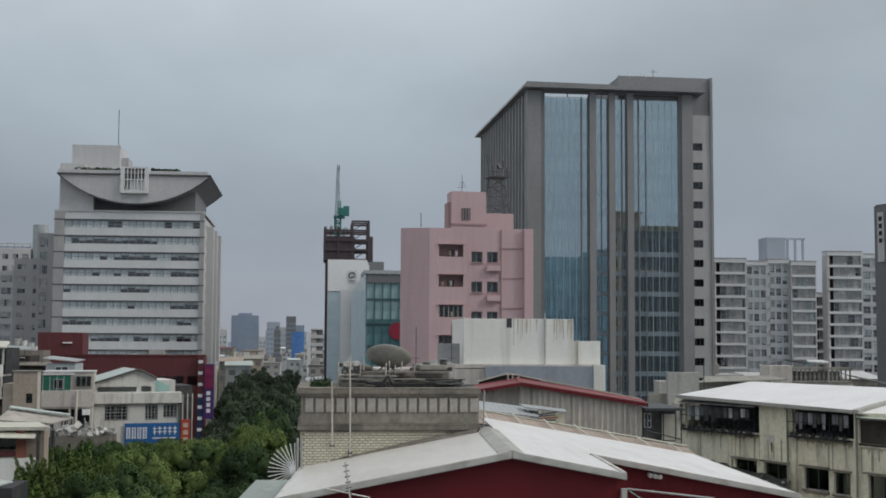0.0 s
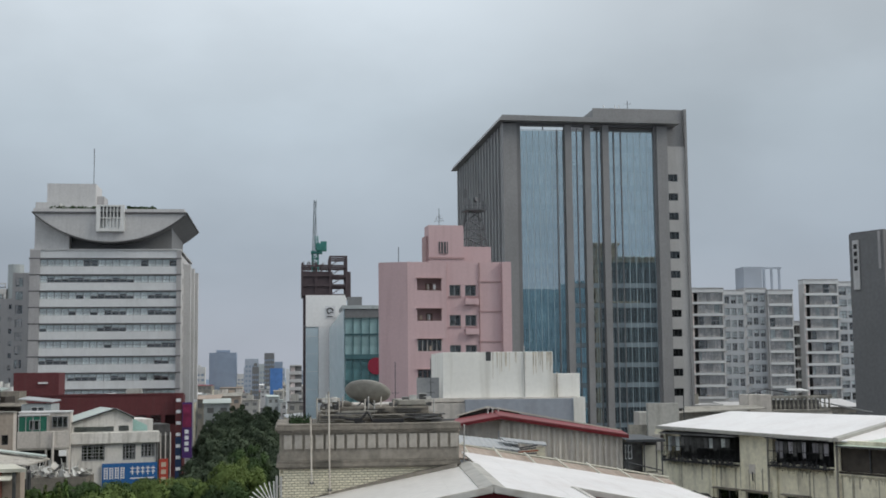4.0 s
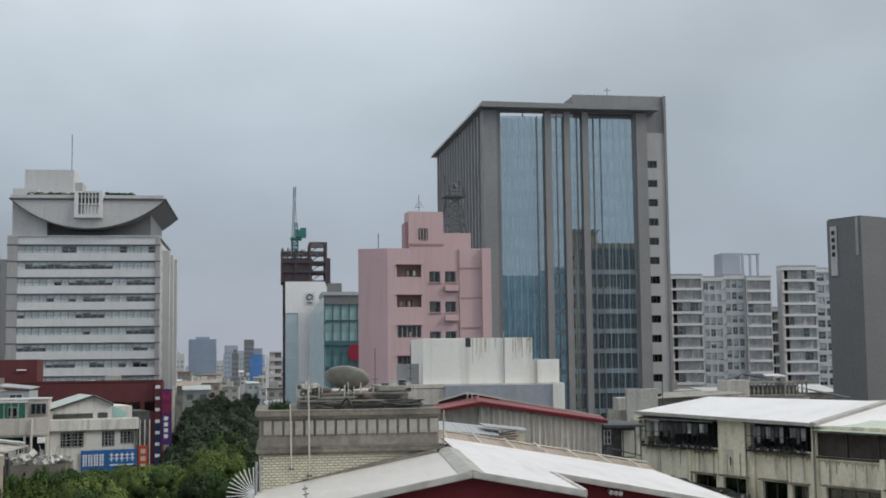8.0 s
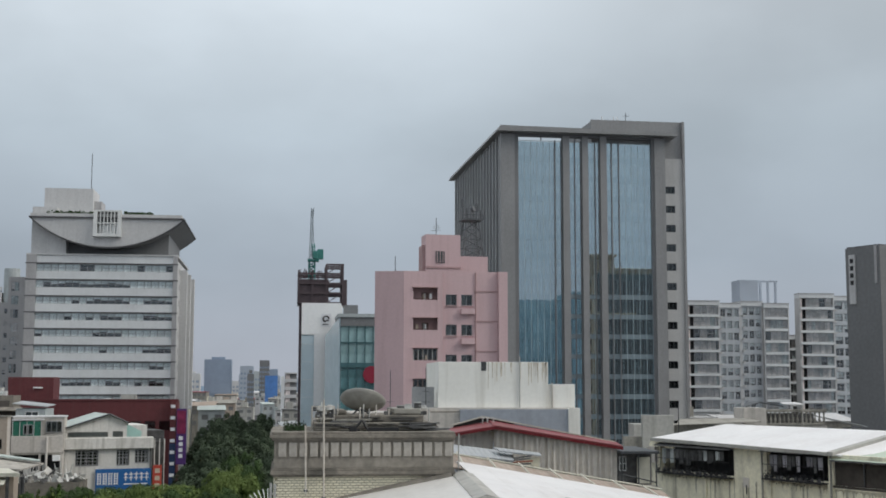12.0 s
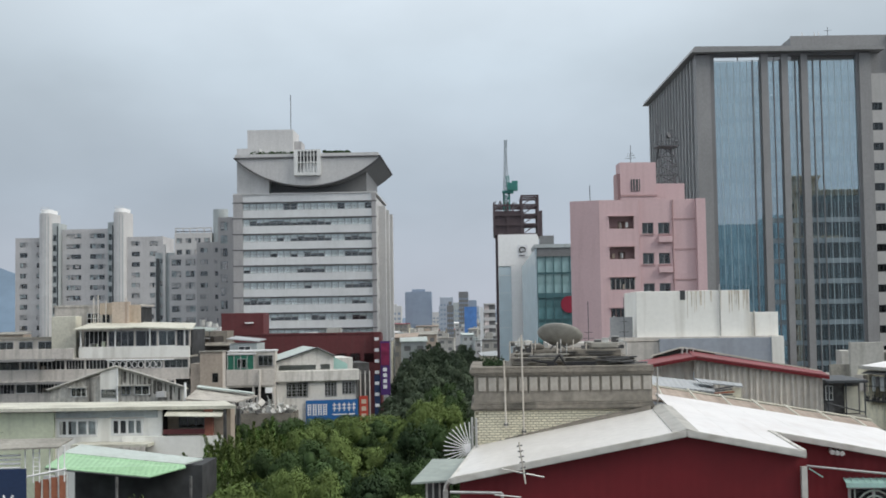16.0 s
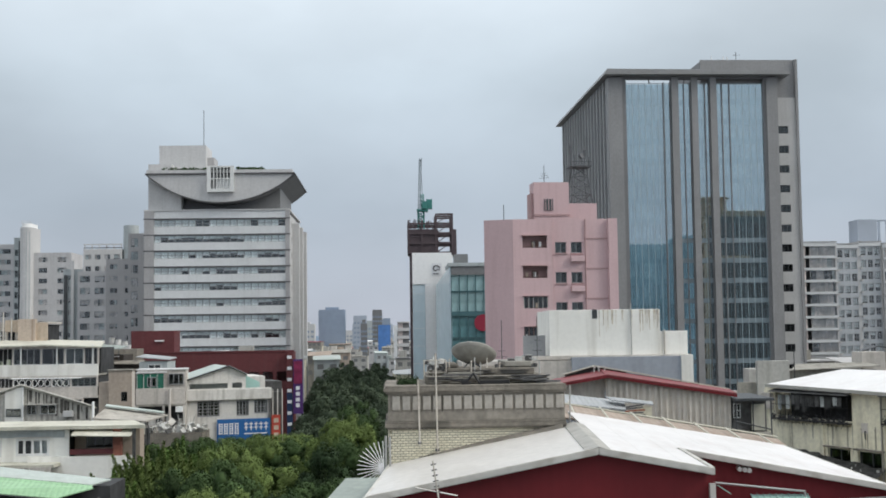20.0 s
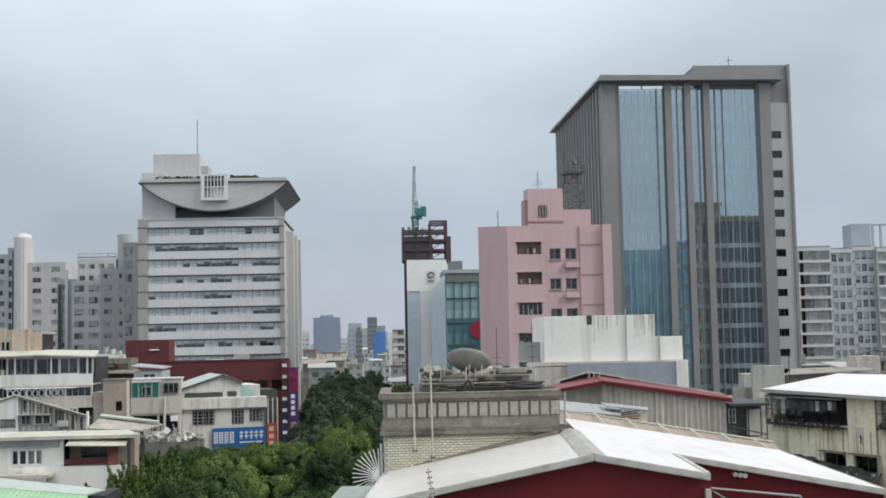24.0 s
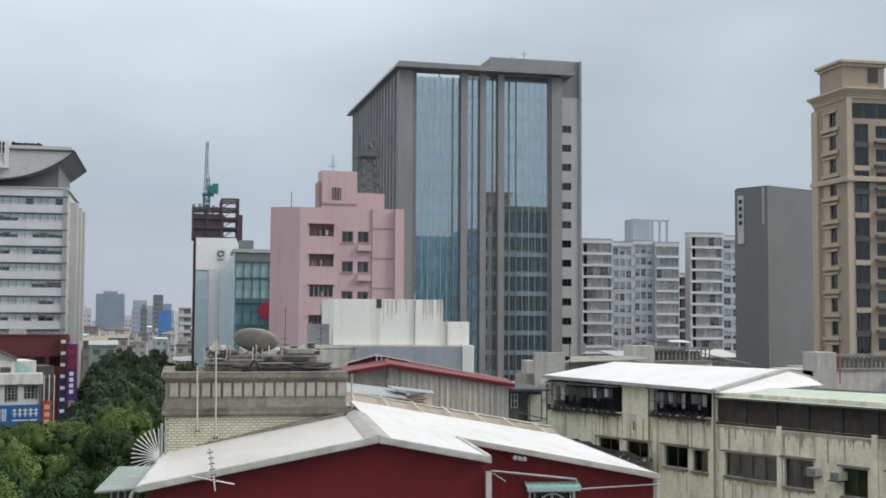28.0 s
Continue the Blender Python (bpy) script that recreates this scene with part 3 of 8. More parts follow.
# ---- office tower with a boat-shaped roof ----
def boat_tower():
    t = thing("office_tower", "white banded office tower with a boat-shaped curved roof", "building", -58.4, 293, 0)
    W, D, TOP, PITCH = 33.9, 35.0, 49.85, 3.74
    dark = (((283, 340), (538, 568), (650, 672)), ((137, 512),), ((255, 283), (312, 512), (568, 672)),
            ((228, 257), (312, 340), (368, 398), (425, 455), (568, 672)), ((125, 140), (342, 455)), ((368, 398), (568, 672)),
            ((132, 228), (597, 657)), ((245, 340), (425, 455), (540, 570), (597, 657)), ((310, 345), (370, 400), (440, 480)), (), ())
    x0, x1 = 2.3, 32.9
    n = 19
    cw = (x1 - x0) / n
    lines = [47.88 - PITCH * k for k in range(12)]
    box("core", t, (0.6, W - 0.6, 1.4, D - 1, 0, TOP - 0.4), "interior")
    box("spandrel", t, (x0, x1, 0.15, 0.6, lines[0], TOP), "white_tile")
    pane = blind = None
    drop = random.Random(6)
    for k, z in enumerate(lines):
        lo = z - 1.75
        box("spandrel", t, (x0, x1, 0.15, 0.6, max(0, z - PITCH), lo), "white_tile")
        box("ledge", t, (-0.15, W + 0.15, -0.16, 0.3, z - 0.08, z + 0.18), "ledge")
        lights = [(x0 + i * cw + 0.07, x0 + (i + 1) * cw - 0.07, p, q) for i in range(n) for p, q in ((lo + 0.06, lo + 0.72), (lo + 0.8, z - 0.18))]
        band = wall("window_band", t, x0, x1, lo, z - 0.12, 0.2, 0.1, lights, "frame_grey")
        runs = dark[k] if k < len(dark) else ()
        for i in range(n):
            c = x0 + (i + 0.5) * cw
            at = 120 + (i + 0.5) / n * 552
            if pane is None:
                pane = box("pane", band, (-cw / 2 + 0.07, cw / 2 - 0.07, -0.01, 0.01, -0.8, 0.8), "glass_clear")
                pane.location = (c, 0.27, lo + 0.82)
                pane.visible_shadow = False
            else:
                again(pane, c, 0.27, lo + 0.82, band)
            shut = not any(a <= at <= b for a, b in runs)
            if blind is None:
                blind = box("blind", band, (-cw / 2 + 0.08, cw / 2 - 0.08, -0.02, 0.02, -1.6, 0.0), "blind")
                blind.location = (c, 0.31, z - 0.13)
            else:
                again(blind, c, 0.31, z - 0.13, band, scale=(1, 1, 1.0 if shut else drop.choice((0.3, 0.45, 0.45, 0.6)) if k else 0.1))
    box("pilaster", t, (0, x0, -0.1, 0.9, 0, TOP), "grey_tile")
    box("pilaster", t, (x1, W, -0.1, 0.9, 0, TOP), "grey_tile")
    holes = [(4 + 5.2 * i, 6.2 + 5.2 * i, z - 1.8, z - 0.4) for z in lines[:11] for i in range(6)]
    sw = wall("side_wall", t, 0, D, 0, TOP - 1, 0, 0.5, holes, "pale_grey")
    sw.matrix_local = pose(W, 0.9, 0, 0, 0, 90)
    for y in (8, 20, 33):
        box("side_pier", t, (W, W + 1.6, y, y + 2.0, 0, TOP - 2.5), "pale_grey")
    box("side_wall", t, (0, 0.5, 0.9, D, 0, TOP), "grey_tile")
    box("roof_slab", t, (0, W, -0.1, D, TOP, TOP + 0.3), "pale_grey")
    # storey under the curved roof
    box("recessed_storey", t, (3, W - 2.5, 4, D, TOP + 0.3, 58), "slate")
    box("stair_wall", t, (0.8, 8.5, 0.8, 9, TOP + 0.3, 58.6), "pale_grey")
    box("stair_wall_top", t, (0.8, 6.2, 0.9, 12, 58.6, 61), "pale_grey")
    # the curved roof: a shell whose lower edge is an arc
    w0, w1, ztop, zlow = 0.75, 35.1, 58.2, 51.5
    cx, half, sag = (w0 + w1) / 2 - 1.5, (w1 - w0) / 2, ztop - zlow
    r = (half * half + sag * sag) / (2 * sag)
    cx = (w0 + w1) / 2
    arc = [(cx + half * s, ztop - (math.sqrt(r * r - (half * s) ** 2) - (r - sag))) for s in [(-1 + 2 * i / 28) for i in range(29)]]
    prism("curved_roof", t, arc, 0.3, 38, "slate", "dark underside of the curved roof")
    prism("fascia", t, arc[:1] + [(x, z + 0.25) for x, z in arc[1:-1]] + arc[-1:], -1.2, 0.3, "pale_grey", "pale curved fascia panel")
    rim = bmesh.new()
    for (xa, za), (xb, zb) in zip(arc, arc[1:]):
        add_bar(rim, (xa, -1.3, za), (xb, -1.3, zb), 0.14, 5)
    part("fascia_rim", rim, "ledge", t)
    box("roof_edge", t, (w0 - 0.3, w1 + 0.2, -1.6, 38, ztop + 0.05, ztop + 0.35), "ledge")
    box("roof_parapet", t, (w0, w1 - 0.4, -1.3, 37.5, ztop + 0.35, ztop + 1.1), "pale_grey")
    fx0, fx1, fz0, fz1 = 14.9, 21.2, 54.0, 60.1
    sw_ = (fx1 - fx0 - 1.6) / 6
    gaps = [(fx0 + 0.8 + i * sw_ + 0.1, fx0 + 0.8 + (i + 1) * sw_ - 0.1, p, q) for i in range(6) for p, q in ((fz0 + 0.7, 57.0), (57.25, fz1 - 0.35))]
    wall("roof_screen", t, fx0, fx1, fz0, fz1, -2.2, 0.9, gaps, "frame_white", "white louvred square screen on the curved roof")
    box("screen_panel", t, (fx0 + 2.0, fx1 - 0.8, -1.55, -1.25, fz0 + 0.7, 57.0), "white_clean")
    box("screen_backing", t, (fx0 + 0.7, fx1 - 0.7, -1.24, -1.21, 57.2, 59.8), "slate")
    box("plant_room", t, (2.4, 13.5, 6, 16, 58.5, 66.2), "pale_grey")
    box("plant_room", t, (13.5, 15.2, 8, 14, 58.5, 63.5), "grey_tile")
    bar("mast", t, (12.7, 8, 66), (12.7, 8, 75), 0.08, "dark_metal")
    rng = random.Random(5)
    bm = bmesh.new()
    for i in range(420):
        a, b = (4, 15) if i % 2 else (21.5, 28)
        p = Vector((rng.uniform(a, b), rng.uniform(0, 3), 59.3 + rng.uniform(0, 0.75)))
        d = Vector((rng.uniform(-1, 1), rng.uniform(-1, 1), rng.uniform(-1, 1))).normalized() * 0.35
        e = d.orthogonal().normalized() * 0.3
        bm.faces.new([bm.verts.new(q) for q in (p - d, p + e, p + d, p - e)])
    tagged(part("roof_planting", bm, "leaf_c", t), "dark shrubs along the roof edge", kind="stuff")


boat_tower()


# ---- grey apartment blocks behind ----
def block(name, label, x0, x1, y, z1, depth, pitch, cols, win, material, rz=0.0, group="", parapet=0.6, frame="frame_grey", blind=0.3, seed=1, z0=0.0, from_z=0.0, side=True):
    """A block of flats: front wall pierced by windows, side walls, roof and parapet. win: (width, height, sill)."""
    t = thing(name, label, "building", x0, y, z0, rz, group)
    w = x1 - x0
    rng = random.Random(seed)
    fl = int((z1 - from_z) / pitch)
    base = z1 - fl * pitch
    cx = w / cols
    holes = [(cx * (i + 0.5) - win[0] / 2, cx * (i + 0.5) + win[0] / 2, base + j * pitch + win[2], base + j * pitch + win[2] + win[1]) for j in range(fl) for i in range(cols)]
    wall("wall", t, 0, w, 0, z1, 0, 0.3, holes, material)
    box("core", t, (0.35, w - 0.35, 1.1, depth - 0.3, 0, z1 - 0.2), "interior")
    box("side_wall", t, (0, 0.3, 0.3, depth, 0, z1), material)
    box("side_wall", t, (w - 0.3, w, 0.3, depth, 0, z1), material)
    box("back_wall", t, (0.3, w - 0.3, depth - 0.3, depth, 0, z1), material)
    box("roof", t, (0.3, w - 0.3, 0.3, depth - 0.3, z1 - 0.2, z1), "concrete")
    if parapet:
        bm = bmesh.new()
        for d in ((0, w, 0, 0.2), (0, w, depth - 0.2, depth), (0, 0.2, 0.2, depth - 0.2), (w - 0.2, w, 0.2, depth - 0.2)):
            add_box(bm, *d, z1, z1 + parapet)
        part("parapet", bm, material, t)
    for h in holes:
        wd = window(t, *h, 0.12, 2, 1, frame, "glass_clear", 0.07, 0.08)
        a = h[0]
        while a < h[1] - 0.3:
            c = min(h[1], a + rng.uniform(0.4, 1.3))
            if rng.random() < 0.5 + blind * 0.4:
                box("curtain", wd, (a, c, 0.24, 0.27, h[2] + rng.choice((0, 0, 0.4)), h[3]), rng.choice(("window_zone", "window_zone", "curtain")))
            a = c
    return t


g = "grey apartment blocks on the skyline"
block("apartment_block", "grey tiled apartment block with paired windows", -143.4, -133, 380, 46, 14, 3.2, 2, (2.4, 1.5, 0.9), "mid_grey_tile", group=g, seed=2, from_z=8)
block("apartment_block", "grey tiled apartment block with wide dark balconies", -129.5, -114.8, 382, 48.6, 14, 3.2, 2, (4.6, 1.5, 0.9), "mid_grey_tile", group=g, seed=3, from_z=8)
block("apartment_block", "plain grey tiled apartment block", -108.8, -97.5, 380, 45.8, 14, 3.2, 2, (2.6, 1.5, 0.9), "mid_grey_tile", group=g, seed=4, from_z=8)


def stair_shaft(x, y, top, fin):
    t = thing("stair_tower", "pale tall stair shaft between grey apartment blocks", "tower", x, y, 0, 0, "pale stair shafts")
    bm = bmesh.new()
    n = 10
    out = [(1.9 * math.cos(math.pi + math.pi * i / n), 1.3 * math.sin(math.pi + math.pi * i / n)) for i in range(n + 1)] + [(1.9, 8), (-1.9, 8)]
    add_slab(bm, out, 0, top)
    part("shaft", bm, "pale_grey", t, smooth=False)
    for x in (-0.9, 0.2, 1.1):
        box("groove", t, (x, x + 0.22, -1.36 + 0.25 * abs(x), -1.0, 6, top - 1), "blue_grey_wall")
    for k in range(9):
        box("landing_window", t, (fin + 0.35, fin + 1.2, 0.42, 0.5, top - 8.5 - 3.2 * k, top - 6.6 - 3.2 * k), "glass_dark")
    box("dark_strip", t, (fin + 1.45, fin + 1.8, 0.4, 0.5, 4, top - 4), "dark_metal")
    for k in range(5):
        bar("cap_rail", t, (-1.2 + 0.6 * k, -0.6, top + 1.2), (-1.2 + 0.6 * k, -0.6, top + 2.0), 0.08, "pale_grey", n=4)
    slab("shaft_cap", t, [(x * 0.8, y * 0.8) for x, y in out], top, top + 1.2, "white_clean")
    box("side_fin", t, (fin, fin + 2.0, 0.5, 8, 0, top - 3), "blue_grey_wall")


stair_shaft(-133.6, 379, 54, 1.9)
stair_shaft(-110.6, 379, 54, -3.9)

block("apartment_block", "grey apartment block with balcony windows", -83, -75.4, 330, 37.3, 14, 3.1, 2, (2.6, 1.7, 0.8), "mid_grey_tile", group=g, seed=6, blind=0.6, from_z=8)
block("apartment_block", "dark grey tiled slab with small paired windows", -75.4, -67.6, 329, 40.5, 16, 3.1, 2, (2.0, 1.3, 0.9), "grey_tile", group=g, seed=7, from_z=8)
block("apartment_block", "white tiled block with roof frames behind", -86, -75.5, 348, 44.4, 14, 3.2, 4, (1.6, 1.4, 0.9), "pale_grey", group=g, seed=8, from_z=25)
block("apartment_block", "narrow blue-grey side block", -92, -84, 350, 39, 14, 3.2, 2, (1.4, 1.3, 0.9), "blue_grey_wall", group=g, seed=9, from_z=8)
rf_ = thing("roof_frame", "pale steel frame over a flat apartment roof", "frame", -86, 347.6, 0)
for k in range(6):
    box("post", rf_, (0.2 + 2.0 * k, 0.45 + 2.0 * k, 0.6, 0.85, 44.4, 46.2), "pale_grey")
box("beam", rf_, (0, 10.6, 0.55, 0.9, 46.2, 46.5), "pale_grey")
box("beam", rf_, (0, 10.6, 0.6, 0.85, 45.3, 45.5), "dark_metal")
pl_ = thing("ribbed_shaft", "blue-grey service shaft with pale upright ribs", "tower", -92, 349.2, 0)
for k in range(4):
    box("rib", pl_, (0.4 + 1.9 * k, 1.2 + 1.9 * k, 0, 0.6, 0, 38 + 4 * (k == 1)), "pale_grey" if k % 2 else "dark_metal")
tank = thing("round_plant_tower", "pale cylindrical roof tower", "tower", -73.3, 350, 0)
bm = bmesh.new()
add_bar(bm, (0, 0, 0), (0, 0, 51.6), 2.1, 20)
part("shaft", bm, "blue_grey_wall", tank, smooth=False)
block("apartment_block", "dark balconied block beside the office tower", -68.2, -58.5, 322, 46.5, 10, 3.4, 3, (1.8, 2.2, 0.5), "grey_tile", group=g, seed=10, from_z=10)


# ---- maroon building with a sign column ----
def maroon_block():
    t = thing("maroon_building", "dark maroon clad commercial building with a checked sign column", "building", -44, 199, 0)
    box("wall", t, (0, 27.9, 0, 4, 0, 17.7), "maroon", bevel=0.05)
    box("roof_block", t, (2.2, 9.0, 0.6, 6, 17.7, 21.3), "maroon", bevel=0.05)
    box("roof_edge", t, (-0.1, 28.0, -0.1, 0.3, 17.7, 17.95), "maroon")
    box("lamp", t, (6.0, 7.4, 0.3, 0.6, 19.6, 19.8), "white_clean")
    for k in range(7):
        box("window", t, (12 + 2.2 * k, 13.6 + 2.2 * k, -0.06, 0.1, 13.2, 14.6), "glass_dark")
    col = box("sign_column", t, (26.85, 27.8, -0.9, -0.1, 2, 17.6), "maroon")
    box("lower_panel", col, (26.86, 27.79, -0.93, -0.9, 2, 11.2), "sign_navy")
    for k in range(8):
        box("white_square", col, (26.95, 27.65, -0.98, -0.88, 16.6 - 1.75 * k, 17.1 - 1.75 * k), "sign_white")
    sg = box("sign_board", t, (27.9, 29.4, -1.2, -0.6, 8, 16.5), "sign_purple", "upright purple shop sign")
    box("sign_top", t, (28.0, 29.3, -1.3, -1.22, 12.7, 16.2), "sign_magenta")
    for k in range(4):
        box("character_bar", sg, (28.3, 28.9, -1.3, -1.21, 9 + 0.9 * k, 9.6 + 0.9 * k), "sign_white")


maroon_block()


# ---- steel-framed tower under construction, with its crane ----
def construction_tower():
    t = thing("construction_tower", "unfinished tower, rusty steel frame above white cladding", "building", 2.6, 230, 0)
    wall("cladding", t, 0.7, 7.95, 0, 35.2, 0, 0.4, [(0.7, 3.05, 0, 29.4)], "white_clean", "flat white cladding")
    gl = box("glazing", t, (0.75, 3.0, 0.15, 0.25, 0, 29.3), "pale_glazing", "tall pale blue window strip")
    box("glazing_backing", t, (0.7, 8.2, 0.6, 9, 0, 34.8), "white_clean")
    for k in range(9):
        box("transom", gl, (0.75, 3.0, 0.1, 0.2, 2 + 3.2 * k, 2.06 + 3.2 * k), "frame_white")
    lg = box("sign_panel", t, (4.3, 6.1, -0.06, -0.004, 30.9, 33.2), "sign_white")
    bm = bmesh.new()
    for i in range(18):
        a, b = math.tau * i / 24, math.tau * (i + 1) / 24
        add_bar(bm, (5.15 + 0.55 * math.cos(a), -0.1, 32.3 + 0.5 * math.sin(a)), (5.15 + 0.55 * math.cos(b), -0.1, 32.3 + 0.5 * math.sin(b)), 0.11, 4)
    add_box(bm, 5.1, 5.75, -0.15, -0.07, 31.95, 32.1)
    add_box(bm, 4.6, 5.6, -0.12, -0.07, 31.2, 31.35)
    part("ring_mark", bm, "black_paint", lg)
    box("dark_cladding", t, (0.2, 5.6, 0.6, 8, 35.2, 39.6), "steel_frame", "brown sheeted storey")
    box("rear_wall", t, (0.25, 0.7, 0.8, 4, 0, 35), "steel_frame")
    xs, ys, zs = (0.1, 2.6, 5.2, 8.2), (0.4, 4.5, 8.6), (35.3, 37.1, 38.9, 40.7, 42.4)
    for x in xs:
        for y in ys:
            top = 42.5 if x > 5 else 41.3
            box("column", t, (x - 0.16, x + 0.16, y - 0.16, y + 0.16, 35.2, top), "steel_frame")
    for z in zs:
        for y in ys:
            if z < 41:
                box("beam", t, (0.1, 8.2, y - 0.12, y + 0.12, z - 0.2, z + 0.12), "steel_frame")
            else:
                box("beam", t, (5.2, 8.2, y - 0.12, y + 0.12, z - 0.2, z + 0.12), "steel_frame")
        for x in xs:
            if z < 41 or x > 5:
                box("beam", t, (x - 0.12, x + 0.12, 0.4, 8.6, z - 0.2, z + 0.1), "steel_frame")
    for k in range(4):
        z = zs[k]
        bar("brace", t, (5.3, 0.35, z), (8.1, 0.35, z + 1.8), 0.09, "steel_frame")
    box("side_frame", t, (8.2, 9.0, 1, 8, 34.8, 39.6), "steel_frame")
    rng = random.Random(3)
    for k in range(16):
        x = rng.uniform(0.3, 5)
        bar("scaffold_pole", t, (x, rng.uniform(0.3, 3), 39.6), (x + rng.uniform(-0.6, 0.6), rng.uniform(0.3, 3), 41.4 + rng.uniform(-0.4, 0.3)), 0.06, "steel_frame")
    c = thing("tower_crane", "green luffing tower crane with a raised grey jib", "crane", 5.1, 233, 39.5)

    def lattice(name, a, b, w, n, material):
        bm = bmesh.new()
        a, b = Vector(a), Vector(b)
        ends = [Vector((sx * w, sy * w, 0)) for sx, sy in ((-1, -1), (1, -1), (1, 1), (-1, 1))]
        for e in ends:
            add_bar(bm, a + e, b + e * 0.7, w * 0.22, 4)
        for k in range(n):
            p, q = a.lerp(b, k / n), a.lerp(b, (k + 1) / n)
            for i in range(4):
                add_bar(bm, p + ends[i], q + ends[(i + 1) % 4], w * 0.14, 4)
                add_bar(bm, p + ends[i], p + ends[(i + 1) % 4], w * 0.14, 4)
        return part(name, bm, material, c)

    lattice("mast", (0, 0, 0), (0, 0, 3.6), 0.6, 4, "crane_green")
    box("slewing_deck", c, (-0.8, 1.3, -0.8, 0.8, 3.6, 4.1), "crane_green", bevel=0.05)
    box("cab", c, (0.15, 1.0, -1.3, -0.6, 4.1, 5.5), "crane_green", bevel=0.08)
    box("counterweight", c, (1.0, 2.1, -0.7, 0.7, 4.1, 5.9), "crane_green", bevel=0.05)
    lattice("a_frame", (0.4, 0, 4.3), (0.2, 0, 7.0), 0.3, 4, "crane_green")
    lattice("jib", (-0.3, 0, 4.3), (0.0, 0, 13.7), 0.24, 14, "crane_grey")
    bar("pendant", c, (0.3, 0, 7.0), (0.05, 0, 13.4), 0.04, "dark_metal")


construction_tower()


# ---- teal glass building with a round red sign ----
def teal_building():
    t = thing("teal_glass_building", "teal glass office block with pale mullions and a round red sign", "building", 9.5, 215, 0)
    W, top = 9.0, 32.3
    box("core", t, (0.2, W, 2.2, 14, 0, top - 0.4), "interior")
    bm = bmesh.new()
    foot = [(0, 0), (0.4, 0), (-1.2, 13), (-1.95, 13)]
    a = [bm.verts.new((x, y, 0)) for x, y in foot]
    b = [bm.verts.new((x, y, z)) for (x, y), z in zip(foot, (top - 0.5, top - 0.5, top - 3.2, top - 3.2))]
    bm.faces.new(a[::-1])
    bm.faces.new(b)
    for i in range(4):
        bm.faces.new((a[i], a[(i + 1) % 4], b[(i + 1) % 4], b[i]))
    bmesh.ops.recalc_face_normals(bm, faces=bm.faces)
    part("side_wall", bm, "pale_glazing", t)
    box("teal_lining", t, (0.3, W, 1.0, 1.1, 0, top - 0.6), "teal_panel")
    for k in range(8):
        zz = top - 4.6 - 4.0 * k
        box("spandrel", t, (0.2, W, 0.5, 0.9, zz - 0.5, zz + 0.3), "spandrel")
    gaps = [(0.36 + 1.4 * i, 1.6 + 1.4 * i, top - 4.75 - 4.0 * k, top - 1.0 - 4.0 * k) for i in range(6) for k in range(8)]
    wall("mullions", t, 0.2, 8.76, 0, top - 0.5, -0.1, 0.25, gaps, "teal_dark")
    pane = low_pane = None
    for i in range(6):
        for k in range(8):
            px, pz = 0.98 + 1.4 * i, top - 2.8 - 4.0 * k
            if k > 1:
                if low_pane is None:
                    low_pane = box("pane", t, (-0.62, 0.62, 0.0, 0.04, -1.9, 1.9), "teal_mid")
                    low_pane.location = (px, 0.1, pz)
                else:
                    again(low_pane, px, 0.1, pz)
            elif pane is None:
                pane = box("pane", t, (-0.62, 0.62, 0.0, 0.04, -1.9, 1.9), "teal_panel")
                pane.location = (px, 0.1, pz)
            else:
                again(pane, px, 0.1, pz)
    box("roof_edge", t, (-0.2, W, -0.4, 13, top - 0.5, top + 0.1), "blue_grey_wall")
    box("roof_unit", t, (1, 3.4, 3, 6, top + 0.1, top + 1.8), "slate")
    box("upper_band", t, (0.25, W, -0.2, -0.104, top - 2.0, top - 0.55), "slate")
    box("dark_band", t, (0.25, W, -0.2, -0.104, top - 9.1, top - 8.3), "teal_dark")
    box("dark_lining", t, (0.3, W, 0.3, 0.34, 0, top - 9.0), "teal_mid")
    bm = bmesh.new()
    add_bar(bm, (5.6, -0.5, 22.0), (5.6, -0.2, 22.0), 1.45, 28)
    part("round_sign", bm, "round_red", t, "round red sign board")


teal_building()


